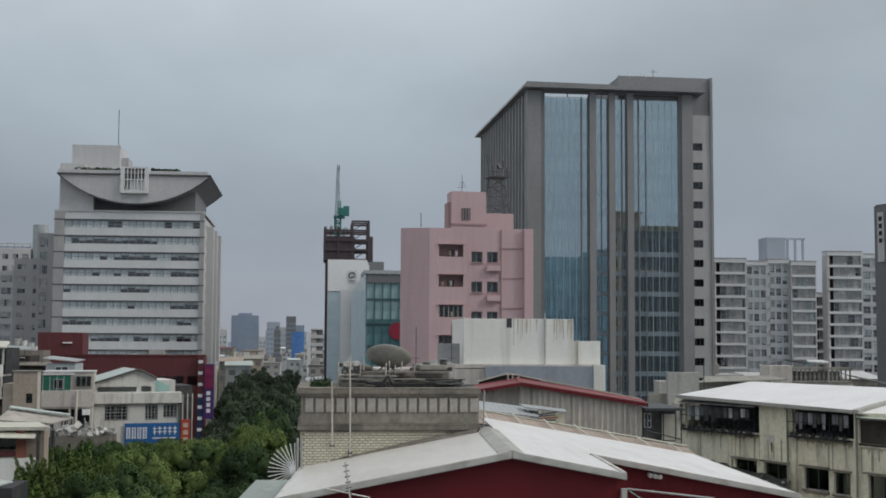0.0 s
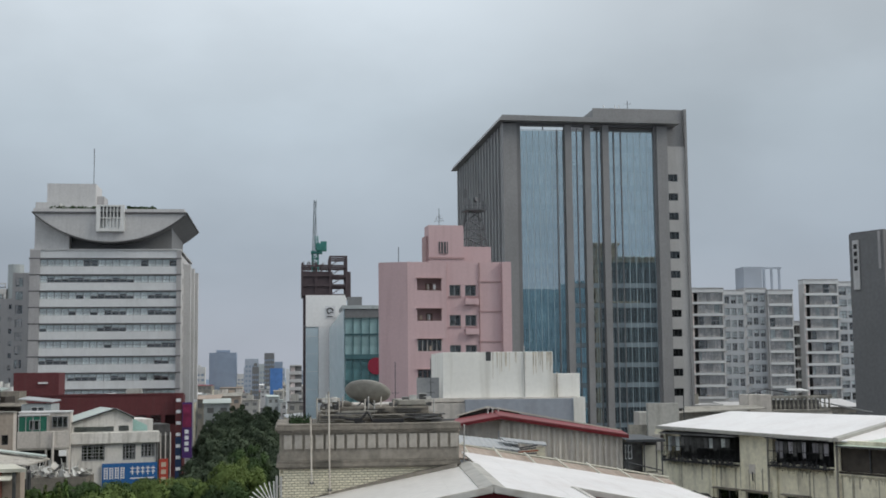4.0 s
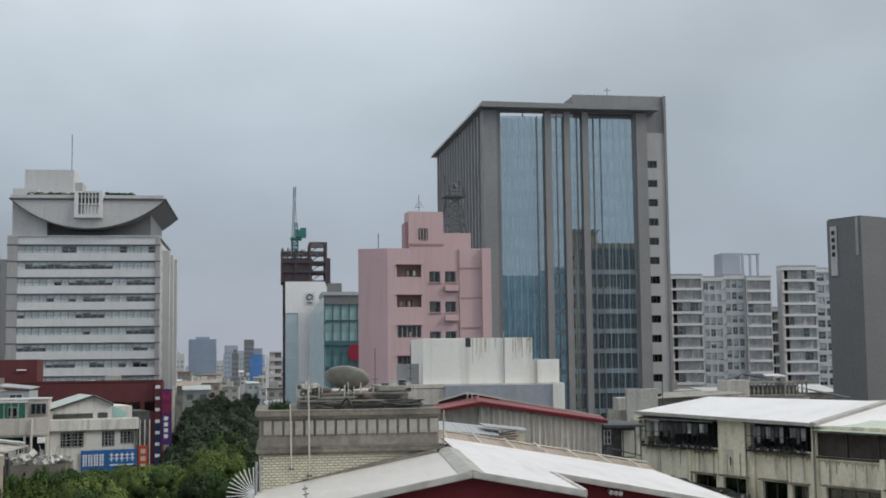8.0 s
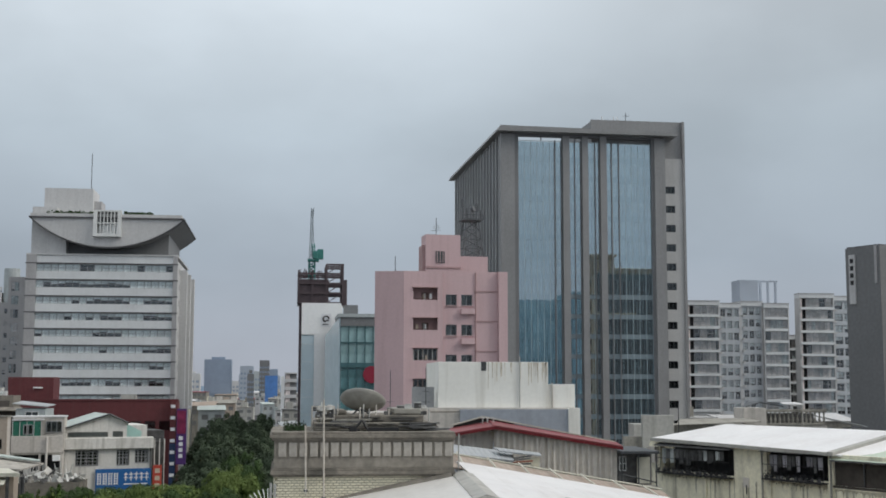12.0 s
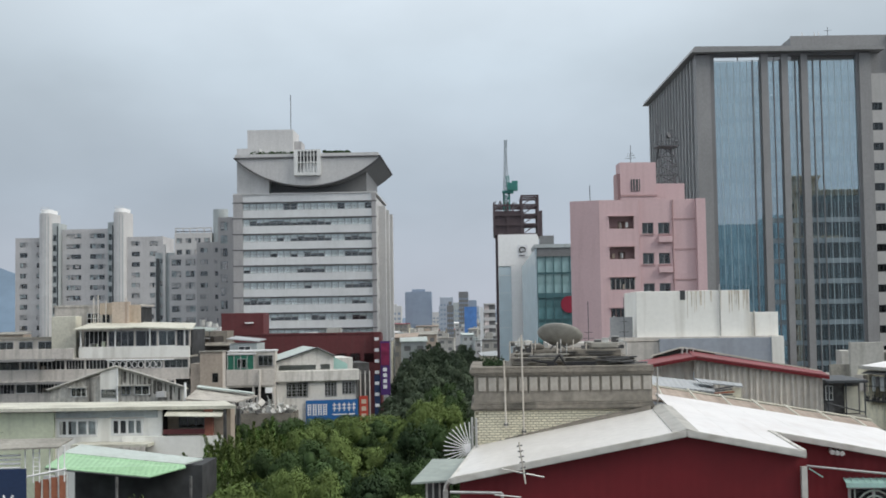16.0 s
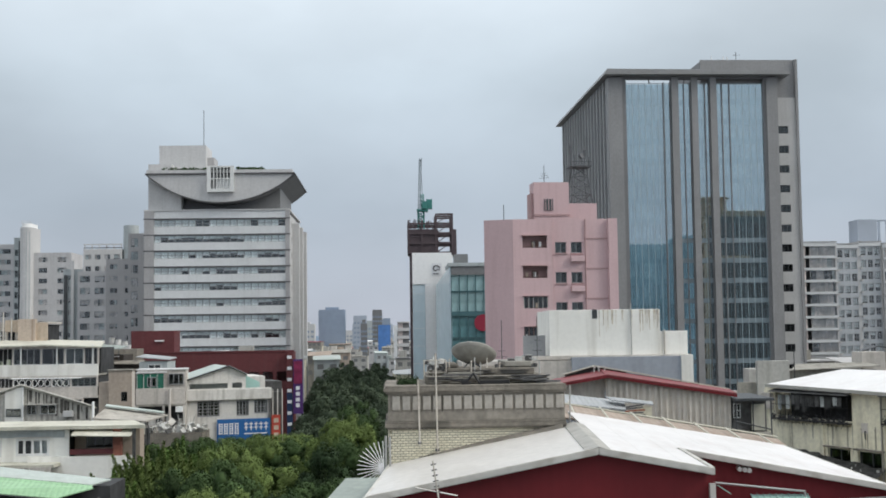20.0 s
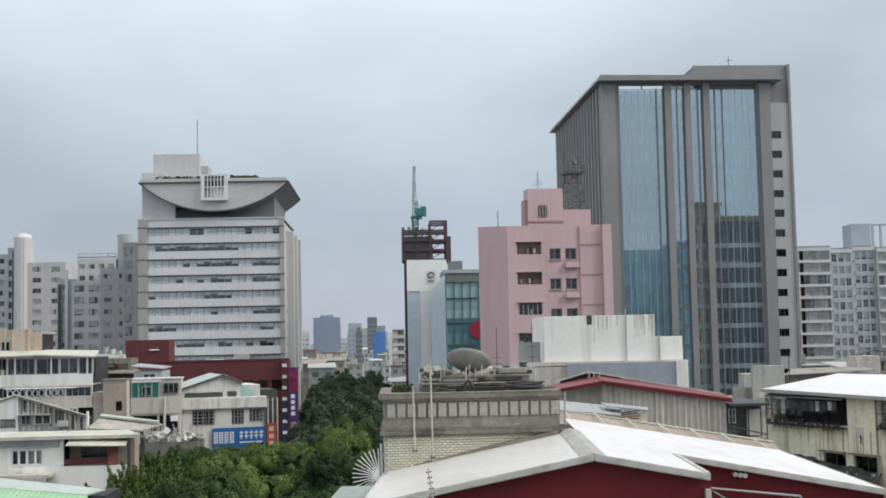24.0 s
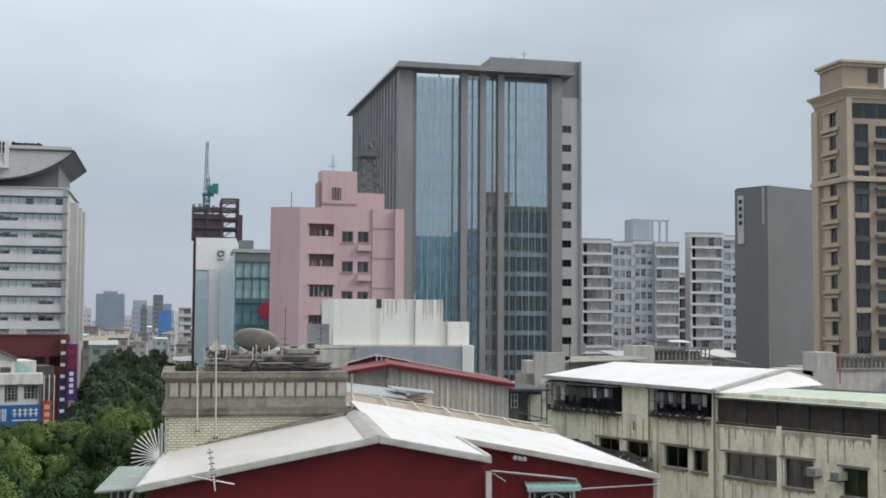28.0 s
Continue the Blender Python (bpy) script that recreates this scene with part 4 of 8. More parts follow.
# ---- pink apartment building ----
def pink_building():
    t = thing("pink_building", "pink rendered apartment building with stepped roof blocks", "building", 12.85, 134, 0, 5)
    TOP, FH = 32.4, 3.28
    W = 11.6
    holes = []
    for k in range(9):
        z = TOP - 3.1 - FH * k
        holes.append((1.05, 3.75, z, z + 1.3))
    small = []
    for k in range(9):
        z = TOP - 3.65 - FH * k
        small += [(4.75, 6.0, z, z + 1.2), (6.5, 7.75, z, z + 1.2)]
    wall("wall", t, 0, 4.3, 0, TOP, 0, 0.3, holes, "pink")
    wall("wall", t, 4.3, 10.6, 0, TOP - 0.15, 0.5, 0.3, small, "pink")
    box("wall", t, (10.6, W, -0.05, 0.8, 0, TOP + 0.1), "pink")
    slab("wall", t, [(0, 0), (0, 0.3), (-2.85, 1.6), (-2.95, 1.3)], 0, TOP, "pink")
    slab("side_wall", t, [(-2.95, 1.3), (-2.6, 1.5), (-0.5, 14), (-0.9, 14)], 0, TOP - 0.1, "pink")
    box("side_wall", t, (W - 0.3, W, 0.8, 14, 0, TOP), "pink")
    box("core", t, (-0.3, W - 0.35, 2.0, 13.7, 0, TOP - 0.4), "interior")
    slab("roof", t, [(-2.5, 1.7), (W - 0.3, 1.7), (W - 0.3, 14), (-0.5, 14)], TOP - 0.4, TOP - 0.2, "concrete")
    rng = random.Random(11)
    for k, h in enumerate(holes):
        box("lintel_shade", t, (h[0] - 0.1, h[1] + 0.1, -0.2, 0.0, h[3] + 0.02, h[3] + 0.09), "pink_dark")
        if k < 2:
            # open loggia with a rear wall, a dark doorway and washing
            lo = box("loggia", t, (h[0] - 0.2, h[1] + 0.2, 1.1, 1.2, h[2] - 0.3, h[3] + 0.3), "pink_dark", "recessed open loggia")
            # ceiling coloured near-black for the shade at the loggia's top
            box("ceiling", lo, (h[0] - 0.2, h[1] + 0.2, 0.31, 1.1, h[3] + 0.1, h[3] + 0.2), "interior")
            box("floor", lo, (h[0] - 0.2, h[1] + 0.2, 0.31, 1.1, h[2] - 0.3, h[2] - 0.2), "concrete")
            box("doorway", lo, (h[0] + 1.15, h[0] + 1.9, 1.04, 1.09, h[2] - 0.2, h[3] - 0.45), "brown_frame")
            box("door_leaf", lo, (h[0] + 1.3, h[0] + 1.55, 1.0, 1.03, h[2] - 0.2, h[3] - 0.55), "clutter_pale")
            bar("rail", lo, (h[0], 0.2, h[2] + 0.12), (h[1], 0.2, h[2] + 0.12), 0.025, "brown_frame")
            wdw, y = lo, 0.6
        else:
            wdw, y = window(t, *h, 0.16, 5, 1, "brown_frame", "glass_dark", 0.06, 0.06), 0.1
            for i in range(6):
                x = h[0] + 0.06 + i * (h[1] - h[0] - 0.12) / 5
                bar("security_bar", wdw, (x, 0.02, h[2]), (x, 0.02, h[3] - 0.15), 0.03, "clutter_pale" if k == 2 else "brown_frame", n=4)
        for i in range(rng.choice((1, 2, 3))):
            c, d = rng.uniform(h[0] + 0.1, h[1] - 0.5), rng.uniform(0.3, 0.6)
            box("washing", wdw, (c, c + rng.uniform(0.12, 0.3), y, y + 0.03, h[2] + 0.1, h[2] + 0.15 + d), rng.choice(("clutter_pale", "white_clean", "peach_wall")))
    for i, h in enumerate(small):
        wdw = window(t, *h, 0.68, 2, 1, "frame_grey", "glass_dark", 0.06, 0.06)
        box("curtain", wdw, (h[0] + 0.06, h[0] + 0.58, 0.76, 0.79, h[2], h[3]), "white_clean")
        if i % 2:
            box("planter_ledge", t, (h[0] - 0.1, h[1] + 0.15, 0.0, 0.5, h[2] - 0.95, h[2] - 0.35), "pink", bevel=0.03)
        box("sill", t, (h[0] - 0.08, h[1] + 0.08, 0.38, 0.5, h[2] - 0.12, h[2]), "pink_dark")
    for k in range(9):
        box("joint_band", t, (7.95, 10.6, 0.44, 0.5, TOP - 2.15 - FH * k, TOP - 2.0 - FH * k), "pink_dark")
    box("back_wall", t, (-0.9, W, 13.7, 14.0, 0, TOP), "pink")
    bar("drain_pipe", t, (8.1, 0.4, 0), (8.1, 0.4, TOP), 0.07, "pink_dark")
    bar("drain_pipe", t, (4.35, 0.4, 0), (4.35, 0.4, TOP), 0.06, "pink_dark")
    box("parapet", t, (4.3, 10.6, 0.5, 0.7, TOP - 0.15, TOP + 0.1), "pink")
    box("roof_block", t, (2.8, 6.75, 2, 4.4, TOP - 0.2, TOP + 4.3), "pink")
    box("roof_block_step", t, (2.5, 2.8, 2.3, 4.4, TOP - 0.2, TOP + 3.1), "pink_dark")
    box("roof_block", t, (6.75, 10.0, 2.5, 6.5, TOP - 0.2, TOP + 2.0), "pink")
    box("roof_window", t, (3.95, 4.95, 1.93, 2.02, TOP + 1.15, TOP + 2.45), "frame_dark")
    for k in range(3):
        bar("roof_window_bar", t, (4.1 + 0.33 * k, 1.9, TOP + 1.15), (4.1 + 0.33 * k, 1.9, TOP + 2.45), 0.035, "pink", n=4)
    box("roof_joint", t, (2.75, 6.8, 1.92, 2.0, TOP + 0.55, TOP + 0.75), "pink_dark")
    bar("aerial", t, (4.2, 3, TOP + 4.3), (4.2, 3, TOP + 6.3), 0.035, "dark_metal")
    for dz, w in ((0.55, 0.55), (0.8, 0.4), (1.05, 0.3)):
        bar("aerial", t, (4.2 - w, 3, TOP + 4.3 + dz), (4.2 + w, 3, TOP + 4.4 + dz), 0.025, "dark_metal")
    bar("aerial", t, (-0.6, 2, TOP), (-0.6, 2, TOP + 1.8), 0.04, "dark_metal")
    # lattice mast on the roof
    bm = bmesh.new()
    a, b, MX = TOP + 2.0, TOP + 6.3, 8.65
    for sx in (-1, 1):
        for sy in (-1, 1):
            add_bar(bm, (MX + 1.25 * sx, 5 + 1.25 * sy, a), (MX + 0.7 * sx, 5 + 0.7 * sy, b), 0.08, 5)
    for k in range(4):
        z, w = a + (b - a) * k / 4, 1.25 - 0.138 * k
        z2, w2 = a + (b - a) * (k + 1) / 4, 1.25 - 0.138 * (k + 1)
        add_bar(bm, (MX - w, 5 - w, z), (MX + w2, 5 - w2, z2), 0.06, 4)
        add_bar(bm, (MX + w, 5 - w, z), (MX - w2, 5 - w2, z2), 0.06, 4)
        add_bar(bm, (MX - w, 5 + w, z), (MX + w2, 5 + w2, z2), 0.05, 4)
        add_bar(bm, (MX - w, 5 - w, z), (MX + w, 5 - w, z), 0.05, 4)
    add_box(bm, MX - 1.2, MX + 1.2, 3.8, 6.2, b, b + 0.16)
    for i in range(9):
        add_bar(bm, (MX - 1.2 + 0.3 * i, 3.8, b), (MX - 1.2 + 0.3 * i, 3.8, b + 0.6), 0.03, 4)
    add_bar(bm, (MX - 1.2, 3.8, b + 0.6), (MX + 1.2, 3.8, b + 0.6), 0.035, 4)
    for dx, h in ((-1.1, 2.6), (-0.6, 1.4), (0.5, 2.0), (1.0, 1.2)):
        add_bar(bm, (MX + dx, 4.4, b), (MX + dx, 4.4, b + h), 0.05, 4)
    for dx, z in ((-1.1, 2.0), (0.5, 1.5)):
        add_box(bm, MX + dx - 0.14, MX + dx + 0.14, 4.2, 4.34, b + z - 0.5, b + z + 0.4)
    dm = bmesh.new()
    add_bar(dm, (MX - 0.1, 4.0, b + 1.2), (MX + 0.1, 3.8, b + 1.28), 0.34, 14)
    part("mast_dish", dm, "mast_grey", t, "small round grey dish")
    part("lattice_mast", bm, "mast_grey", t, "grey steel lattice antenna mast")


pink_building()


# ---- glass office tower with a grey stone frame ----
def glass_tower():
    t = thing("glass_office_tower", "tall glass office tower framed in grey granite with a projecting roof", "building", 41.8, 241, 0, 1.5)
    TOP, FH, DEEP = 69.9, 3.93, 58.0
    piers = ((0.4, 3.2, "granite"), (3.2, 4.0, "granite_dark"), (13.0, 14.35, "granite"), (16.95, 18.2, "granite"), (20.7, 22.0, "granite"), (31.4, 31.95, "granite_dark"), (31.95, 34.2, "granite"))
    for a, b, mt in piers:
        y0 = -0.9 if mt == "granite" else -0.5
        box("pier", t, (a, b, y0, 0.6, 0, TOP - 0.002), mt)
    # thin dark fins that split the bays, and a maintenance ladder between two of them
    for x in (11.4, 12.7, 15.5, 16.72, 19.7, 20.5, 23.1, 24.6):
        box("fin", t, (x, x + 0.16, -0.3, 0.02, 0, TOP - 0.9), "granite_dark")
    bm = bmesh.new()
    for k in range(66):
        add_box(bm, 11.26, 11.42, -0.2, -0.1, 2 + k, 2.25 + k)
    part("ladder_rungs", bm, "granite_dark", t)
    bays = ((4.0, 13.0, 7), (14.35, 16.95, 2), (18.2, 20.7, 2), (22.0, 31.4, 7))
    lines = [TOP - 1.2 - FH * k for k in range(18)]
    rng = random.Random(21)
    box("core", t, (3.0, 33, 3.2, DEEP - 1, 0, TOP - 1.5), "interior")
    for x0, x1, n in bays:
        cw = (x1 - x0) / n
        pane = sp = None
        for k, z in enumerate(lines):
            for i in range(n):
                px = x0 + (i + 0.5) * cw
                if pane is None:
                    pane = box("pane", t, (-cw / 2 + 0.03, cw / 2 - 0.03, -0.02, 0.02, -1.96, 1.96), "glass_tower")
                    pane.location = (px, 0, z - 1.965)
                    pane.visible_shadow = False
                else:
                    again(pane, px, 0, z - 1.965)
            if sp is None:
                sp = box("spandrel_panel", t, (x0, x1, 0.06, 0.12, -0.52, 0.52), "spandrel")
                sp.location = (0, 0, z - 3.44)
            else:
                again(sp, 0, 0, z - 3.44)
            low = k > (9 if x0 < 5 else 6)
            if low and x0 > 5:
                box("floor_band", t, (x0, x1, -0.035, -0.022, z - 3.92, z - 3.0), "office_spandrel")
            gaps, x = [], x0
            while x < x1 - 0.3:
                x += rng.uniform(0.12, 0.5) * (1 if rng.random() < 0.75 else 0.3) * (1.0 if low else 2.2)
                gap = rng.uniform(0.12, 0.55) * (1.0 if low else 0.45)
                gaps.append((x, min(x1, x + gap), z - 3.0, z - 0.06))
                x += gap
            wall("curtain", t, x0, x1, z - 2.9, z, 0.5, 0.04, gaps, "office_blind")
        gaps = [(x0 + i * cw + 0.04, x0 + (i + 1) * cw - 0.04, 0.1, TOP - 1.1) for i in range(n)]
        wall("mullions", t, x0, x1, 0, TOP - 1.0, -0.05, 0.1, gaps, "tower_mullion")
        for z in lines:
            box("floor_slab", t, (x0, x1, 0.3, 3.2, z - 3.9, z - 3.3), "concrete")
    # left flank of granite piers
    for i in range(17):
        y = 0.6 + i * 3.35
        box("flank_pier", t, (0.35, 1.45, y, y + 1.1, 0, TOP), "granite")
    box("flank_glass", t, (1.2, 1.3, 0.6, DEEP, 0, TOP - 1), "glass_tower")
    # projecting roof
    prism_pts = [(-0.6, TOP + 0.3), (36.4, TOP + 0.3), (36.2, TOP + 1.1), (0.0, TOP + 1.4)]
    prism("roof_canopy", t, prism_pts, -2.6, 1.0, "granite", "thin projecting roof canopy, open behind its front strip")
    prism("roof_canopy", t, [(-0.6, TOP + 0.3), (2.4, TOP + 0.3), (2.4, TOP + 1.38), (0.0, TOP + 1.4)], 1.0, DEEP + 1, "granite")
    prism("roof_canopy", t, [(33.4, TOP + 0.3), (36.4, TOP + 0.3), (36.2, TOP + 1.1), (33.4, TOP + 1.12)], 1.0, DEEP + 1, "granite")
    box("roof_beam", t, (0.4, 34.2, -0.3, 0.6, TOP - 0.25, TOP + 0.3), "granite_dark")
    for x in (8.6, 15.6):
        box("roof_post", t, (x, x + 0.18, -0.2, 0.1, TOP - 1.0, TOP - 0.25), "granite_dark")
    # stair slab on the other flank
    s0, s1 = 34.2, 38.95
    holes = [(s0 + 0.25, s0 + 2.65, 59.0 - FH * k, 60.5 - FH * k) for k in range(15)]
    wall("stair_wall", t, s0, s1 - 0.5, 0, 66.2, 1.0, 0.4, holes, "granite_light", "pale granite stair wall with small dark windows")
    wall("stair_wall", t, 19.5, s1, 66.2, 73.9, 1.4, 0.4, [], "granite", "grey upper wall behind the roof")
    box("stair_edge", t, (s1 - 0.5, s1, 0.7, 30, 0, 73.9), "granite")
    box("stair_core", t, (s0 + 0.2, s1 - 0.6, 2.0, 28, 0, 66), "interior")
    box("upper_block", t, (19.6, s1 - 0.1, 1.8, 30, 66, 73.7), "granite")
    for h in holes:
        window(t, *h, 1.15, 3, 1, "frame_dark", "glass_dark", 0.08, 0.08)
    for x, z in ((24.5, 1.2), (26, 1.0), (28.2, 2.8), (31, 1.2)):
        bar("aerial", t, (x, 6, 73.7), (x, 6, 73.8 + z), 0.06, "dark_metal")
    bar("aerial", t, (27.5, 6, 75.9), (29, 6, 76.0), 0.04, "dark_metal")
    bar("roof_rail", t, (29.5, 6, 74.7), (32.5, 6, 74.75), 0.06, "pale_grey")
    for x in (22.0, 24.4, 25.2):
        bar("roof_stay", t, (x, 1.6, 73.0), (x - 0.25, 1.4, 74.6), 0.1, "white_clean")


glass_tower()


# ---- apartment towers, dark slab and tan tower ----
def banded_flats(x0, y, top, floors, label, seed, bays, rz=0.0, wall_mt="pale_grey", deep=14.0):
    """bays: (width, kind), kind 'band' for balcony bands or 'grid' for walls with small windows."""
    t = thing("banded_apartments", label, "building", x0, y, 0, rz, "white banded apartment towers")
    fh, a = 2.93, 0.0
    rng = random.Random(seed)
    for n_bay, (bw, kind) in enumerate(bays):
        z = top - 0.5 * (n_bay % 2)
        dy = 0.9 if kind == "grid" else 0.0
        box("core", t, (a + 0.2, a + bw - 0.2, dy + 1.3, deep, 0, z - 0.5), "interior")
        box("side_wall", t, (a, a + 0.3, dy, deep, 0, z - 1.0), wall_mt)
        box("side_wall", t, (a + bw - 0.3, a + bw - 0.004, dy, deep, 0, z - 1.0), wall_mt)
        box("roof", t, (a, a + bw - 0.01, dy - 0.2, deep, z - 1.0, z), "white_tile")
        box("coping", t, (a - 0.1, a + bw + 0.09, dy - 0.3, deep, z, z + 0.2), "grey_tile")
        for k in range(floors):
            zz = z - 1.0 - fh * k
            if kind == "grid":
                n = 3
                cw = (bw - 0.6) / n
                holes = [(a + 0.3 + cw * i + 0.25, a + 0.3 + cw * (i + 1) - 0.2, zz - 2.3, zz - 0.4) for i in range(n)]
                wall("storey_wall", t, a + 0.3, a + bw - 0.31, zz - fh, zz, dy, 0.3, holes, "grid_wall")
                for h in holes:
                    window(t, *h, dy + 0.1, 2, 2, "frame_grey", "glass_clear", 0.1, 0.1, blind=0.75, rng=rng)
                box("cooling_box", t, (a + 0.35, a + 0.9, dy - 0.4, dy, zz - 2.7, zz - 2.2), "pale_grey")
            else:
                slot = 0.9 if n_bay == 0 else 0.0
                box("balcony", t, (a + 0.3, a + bw - 0.31, dy - 0.3, dy + 0.25, zz - fh, zz - fh + 0.62), "white_tile")
                wa = a + 0.35 + slot
                if slot:
                    box("pier", t, (a + 0.35, a + 0.7, dy, dy + 0.3, zz - fh + 0.62, zz), "window_zone")
                    wa += 0.5
                window(t, wa, a + bw - 0.35, zz - fh + 0.62, zz, dy + 0.05, 4, 2, "frame_grey", "glass_clear", 0.09, 0.1)
                c = wa
                while c < a + bw - 0.9:
                    w = min(rng.uniform(0.6, 2.2), a + bw - 0.4 - c)
                    if rng.random() < 0.93:
                        box("curtain", t, (c, c + w, dy + 0.3, dy + 0.34, zz - fh + 0.62, zz - 0.02), "window_zone" if rng.random() < 0.85 else "curtain")
                    c += w + 0.05
        box("base", t, (a + 0.3, a + bw - 0.31, dy, dy + 0.3, 0, z - 1.0 - fh * floors), wall_mt)
        a += bw
    return t


a = banded_flats(99.5, 300, 41.3, 9, "pale apartment tower with white balcony bands", 31, ((8.4, "band"), (5.8, "grid"), (5.7, "grid"), (6.6, "band")))
box("plant_room", a, (15, 19.8, 3, 9, 41.2, 47), "haze_tower_pale")
for k in range(3):
    box("roof_post", a, (20.6 + 2 * k, 21.1 + 2 * k, 4, 4.5, 41, 46.6), "haze_tower_pale")
box("roof_beam", a, (19.8, 25.4, 4, 4.5, 46.6, 47), "haze_tower_pale")
banded_flats(128.8, 300, 43.4, 10, "second pale apartment tower with white balcony bands", 32, ((9.2, "band"), (8.0, "grid")), deep=3.0)
banded_flats(131.6, 316, 33.6, 7, "set-back brownish apartment wing", 33, ((5.6, "band"),), wall_mt="brown_wall")


def dark_slab():
    t = thing("dark_slab_building", "dark grey plain-walled slab with a small upright sign", "building", 91.4, 182, 0, 25)
    # local x runs along the broad blind wall, local y along the narrow face
    box("wall", t, (0, 30, 0, 6.6, 0, 41.9), "slate", bevel=0.05)
    box("roof_edge", t, (0.2, 30, 0.2, 6.4, 41.9, 42.1), "ledge")
    box("corner_strip", t, (-0.12, 0.0, 0.5, 1.0, 36, 41.9), "grey_tile")
    sg = box("upright_sign", t, (-0.25, -0.02, 4.6, 5.8, 33, 40.8), "pale_grey", "narrow pale upright sign")
    for k in range(4):
        box("character_bar", sg, (-0.32, -0.25, 4.9, 5.5, 36 + 1.15 * k, 36.7 + 1.15 * k), "black_paint")


dark_slab()


def tan_tower():
    t = thing("tan_tower", "tan tiled apartment tower with moulded cornices", "building", 87.1, 150, 0)
    TOP, FH, SD = 50.25, 3.15, 9.0
    holes = [(0.85, 2.95, 46.85 - 3.15 * k - 2.5, 46.85 - 3.15 * k) for k in range(14)] + [(0.5, 12, 47.55, 49.65)]
    holes += [(4.0, 6.6, 44.95 - FH * k, 46.65 - FH * k) for k in range(13)]
    wall("wall", t, 0, 16, 0, TOP, 0, 0.35, holes, "tan_tile")
    for h in holes:
        window(t, *h, 0.15, 2 if h[1] - h[0] < 4 else 6, max(1, int((h[3] - h[2]) / 1.6)), "frame_dark", "glass_dark", 0.1, 0.1, blind=0.3)
    for k in range(13):
        box("balcony_slab", t, (3.7, 7.0, -0.9, 0, 44.25 - FH * k, 44.55 - FH * k), "slate")
        box("spandrel", t, (0.75, 3.05, -0.12 if k % 2 else -0.03, 0.0, 43.7 - FH * k, 44.35 - FH * k), "tan_trim" if k % 2 else "frame_dark")
    side = [(3.2, 4.9, 46.95 - FH * k, 48.85 - FH * k) for k in range(15)]
    sw = wall("side_wall", t, -SD, 0, 0, TOP, 0, 0.35, [(-a[1], -a[0], a[2], a[3]) for a in side], "tan_tile")
    sw.matrix_local = pose(0, 0, 0, 0, 0, -90)
    for h in side:
        wdw = window(t, -h[1], -h[0], h[2], h[3], 0.15, 2, 1, "frame_dark", "glass_dark", 0.1, 0.1)
        wdw.matrix_local = pose(0, 0, 0, 0, 0, -90)
        box("sill", t, (-0.4, 0, 2.2, 6.7, h[2] - 0.65, h[2] - 0.2), "tan_trim")
        box("side_panel", t, (-0.06, 0, 4.95, 6.5, h[2] - 0.2, h[3]), "tan_trim")
        box("lintel", t, (-0.25, 0, 2.8, 6.6, h[3], h[3] + 0.25), "tan_trim")
    # unseen wall, slate instead of tan to darken its reflection in the glass
    box("back_wall", t, (0.36, 16, SD - 0.3, SD, 0, TOP), "slate")
    box("side_wall", t, (15.6, 16, 0.36, SD - 0.3, 0, TOP), "tan_tile")
    box("corner_rib", t, (-0.3, 0.4, -0.3, 0.0, 0, TOP), "tan_trim")
    box("side_rib", t, (-0.5, 0, SD - 1.6, SD, 0, TOP - 0.6), "tan_trim")
    box("core", t, (1.2, 15.5, 1.2, SD - 0.4, 0, TOP - 0.5), "interior")
    box("string_course", t, (-0.6, 16.2, -0.6, SD + 0.3, 39.05, 39.75), "tan_trim", bevel=0.1)
    for i, (o, z) in enumerate(((0.15, 50.25), (0.25, 50.55), (0.4, 50.85), (0.6, 51.1), (0.8, 51.35))):
        box("cornice", t, (-o, 16 + o, -o, SD + o, z, z + 0.3), "tan_trim", bevel=0.06)
    box("roof_house", t, (-0.2, 6.0, 1, 7, 51.6, 54.8), "tan_tile")
    box("roof_house_cornice", t, (-0.45, 6.3, 0.7, 7.3, 54.75, 55.15), "tan_trim", bevel=0.1)
    box("roof_house_cornice", t, (-0.75, 6.6, 0.4, 7.6, 55.15, 55.6), "tan_trim", bevel=0.12)
    box("roof_house_window", t, (3.6, 5.0, 0.9, 1.1, 52.65, 54.65), "glass_dark")
    box("roof_post", t, (6.2, 6.5, 0.4, 0.7, 51.6, 55.2), "tan_trim")


tan_tower()


# ---- plain blocks behind the camera, seen only as reflections in the glass ----
back = thing("rear_block", "plain grey tower block mirrored in the glass office tower", "building", 137, -60, 0)
box("wall", back, (0, 60, 0, 25, 0, 60.5), "mirrored_wall")
box("roof_block", back, (14, 24, 2, 20, 60.5, 67), "mirrored_wall")
# unseen block, added so the left glass bay reflects darker low down
low_back = thing("rear_block", "unseen grey-blue block added to darken the glass tower reflection", "building", 92, -62, 0)
box("wall", low_back, (0, 44.5, 0, 25, 0, 57.0), "mirrored_wall")
box("roof_step", low_back, (6, 20, 2, 20, 57.0, 59.5), "mirrored_wall")

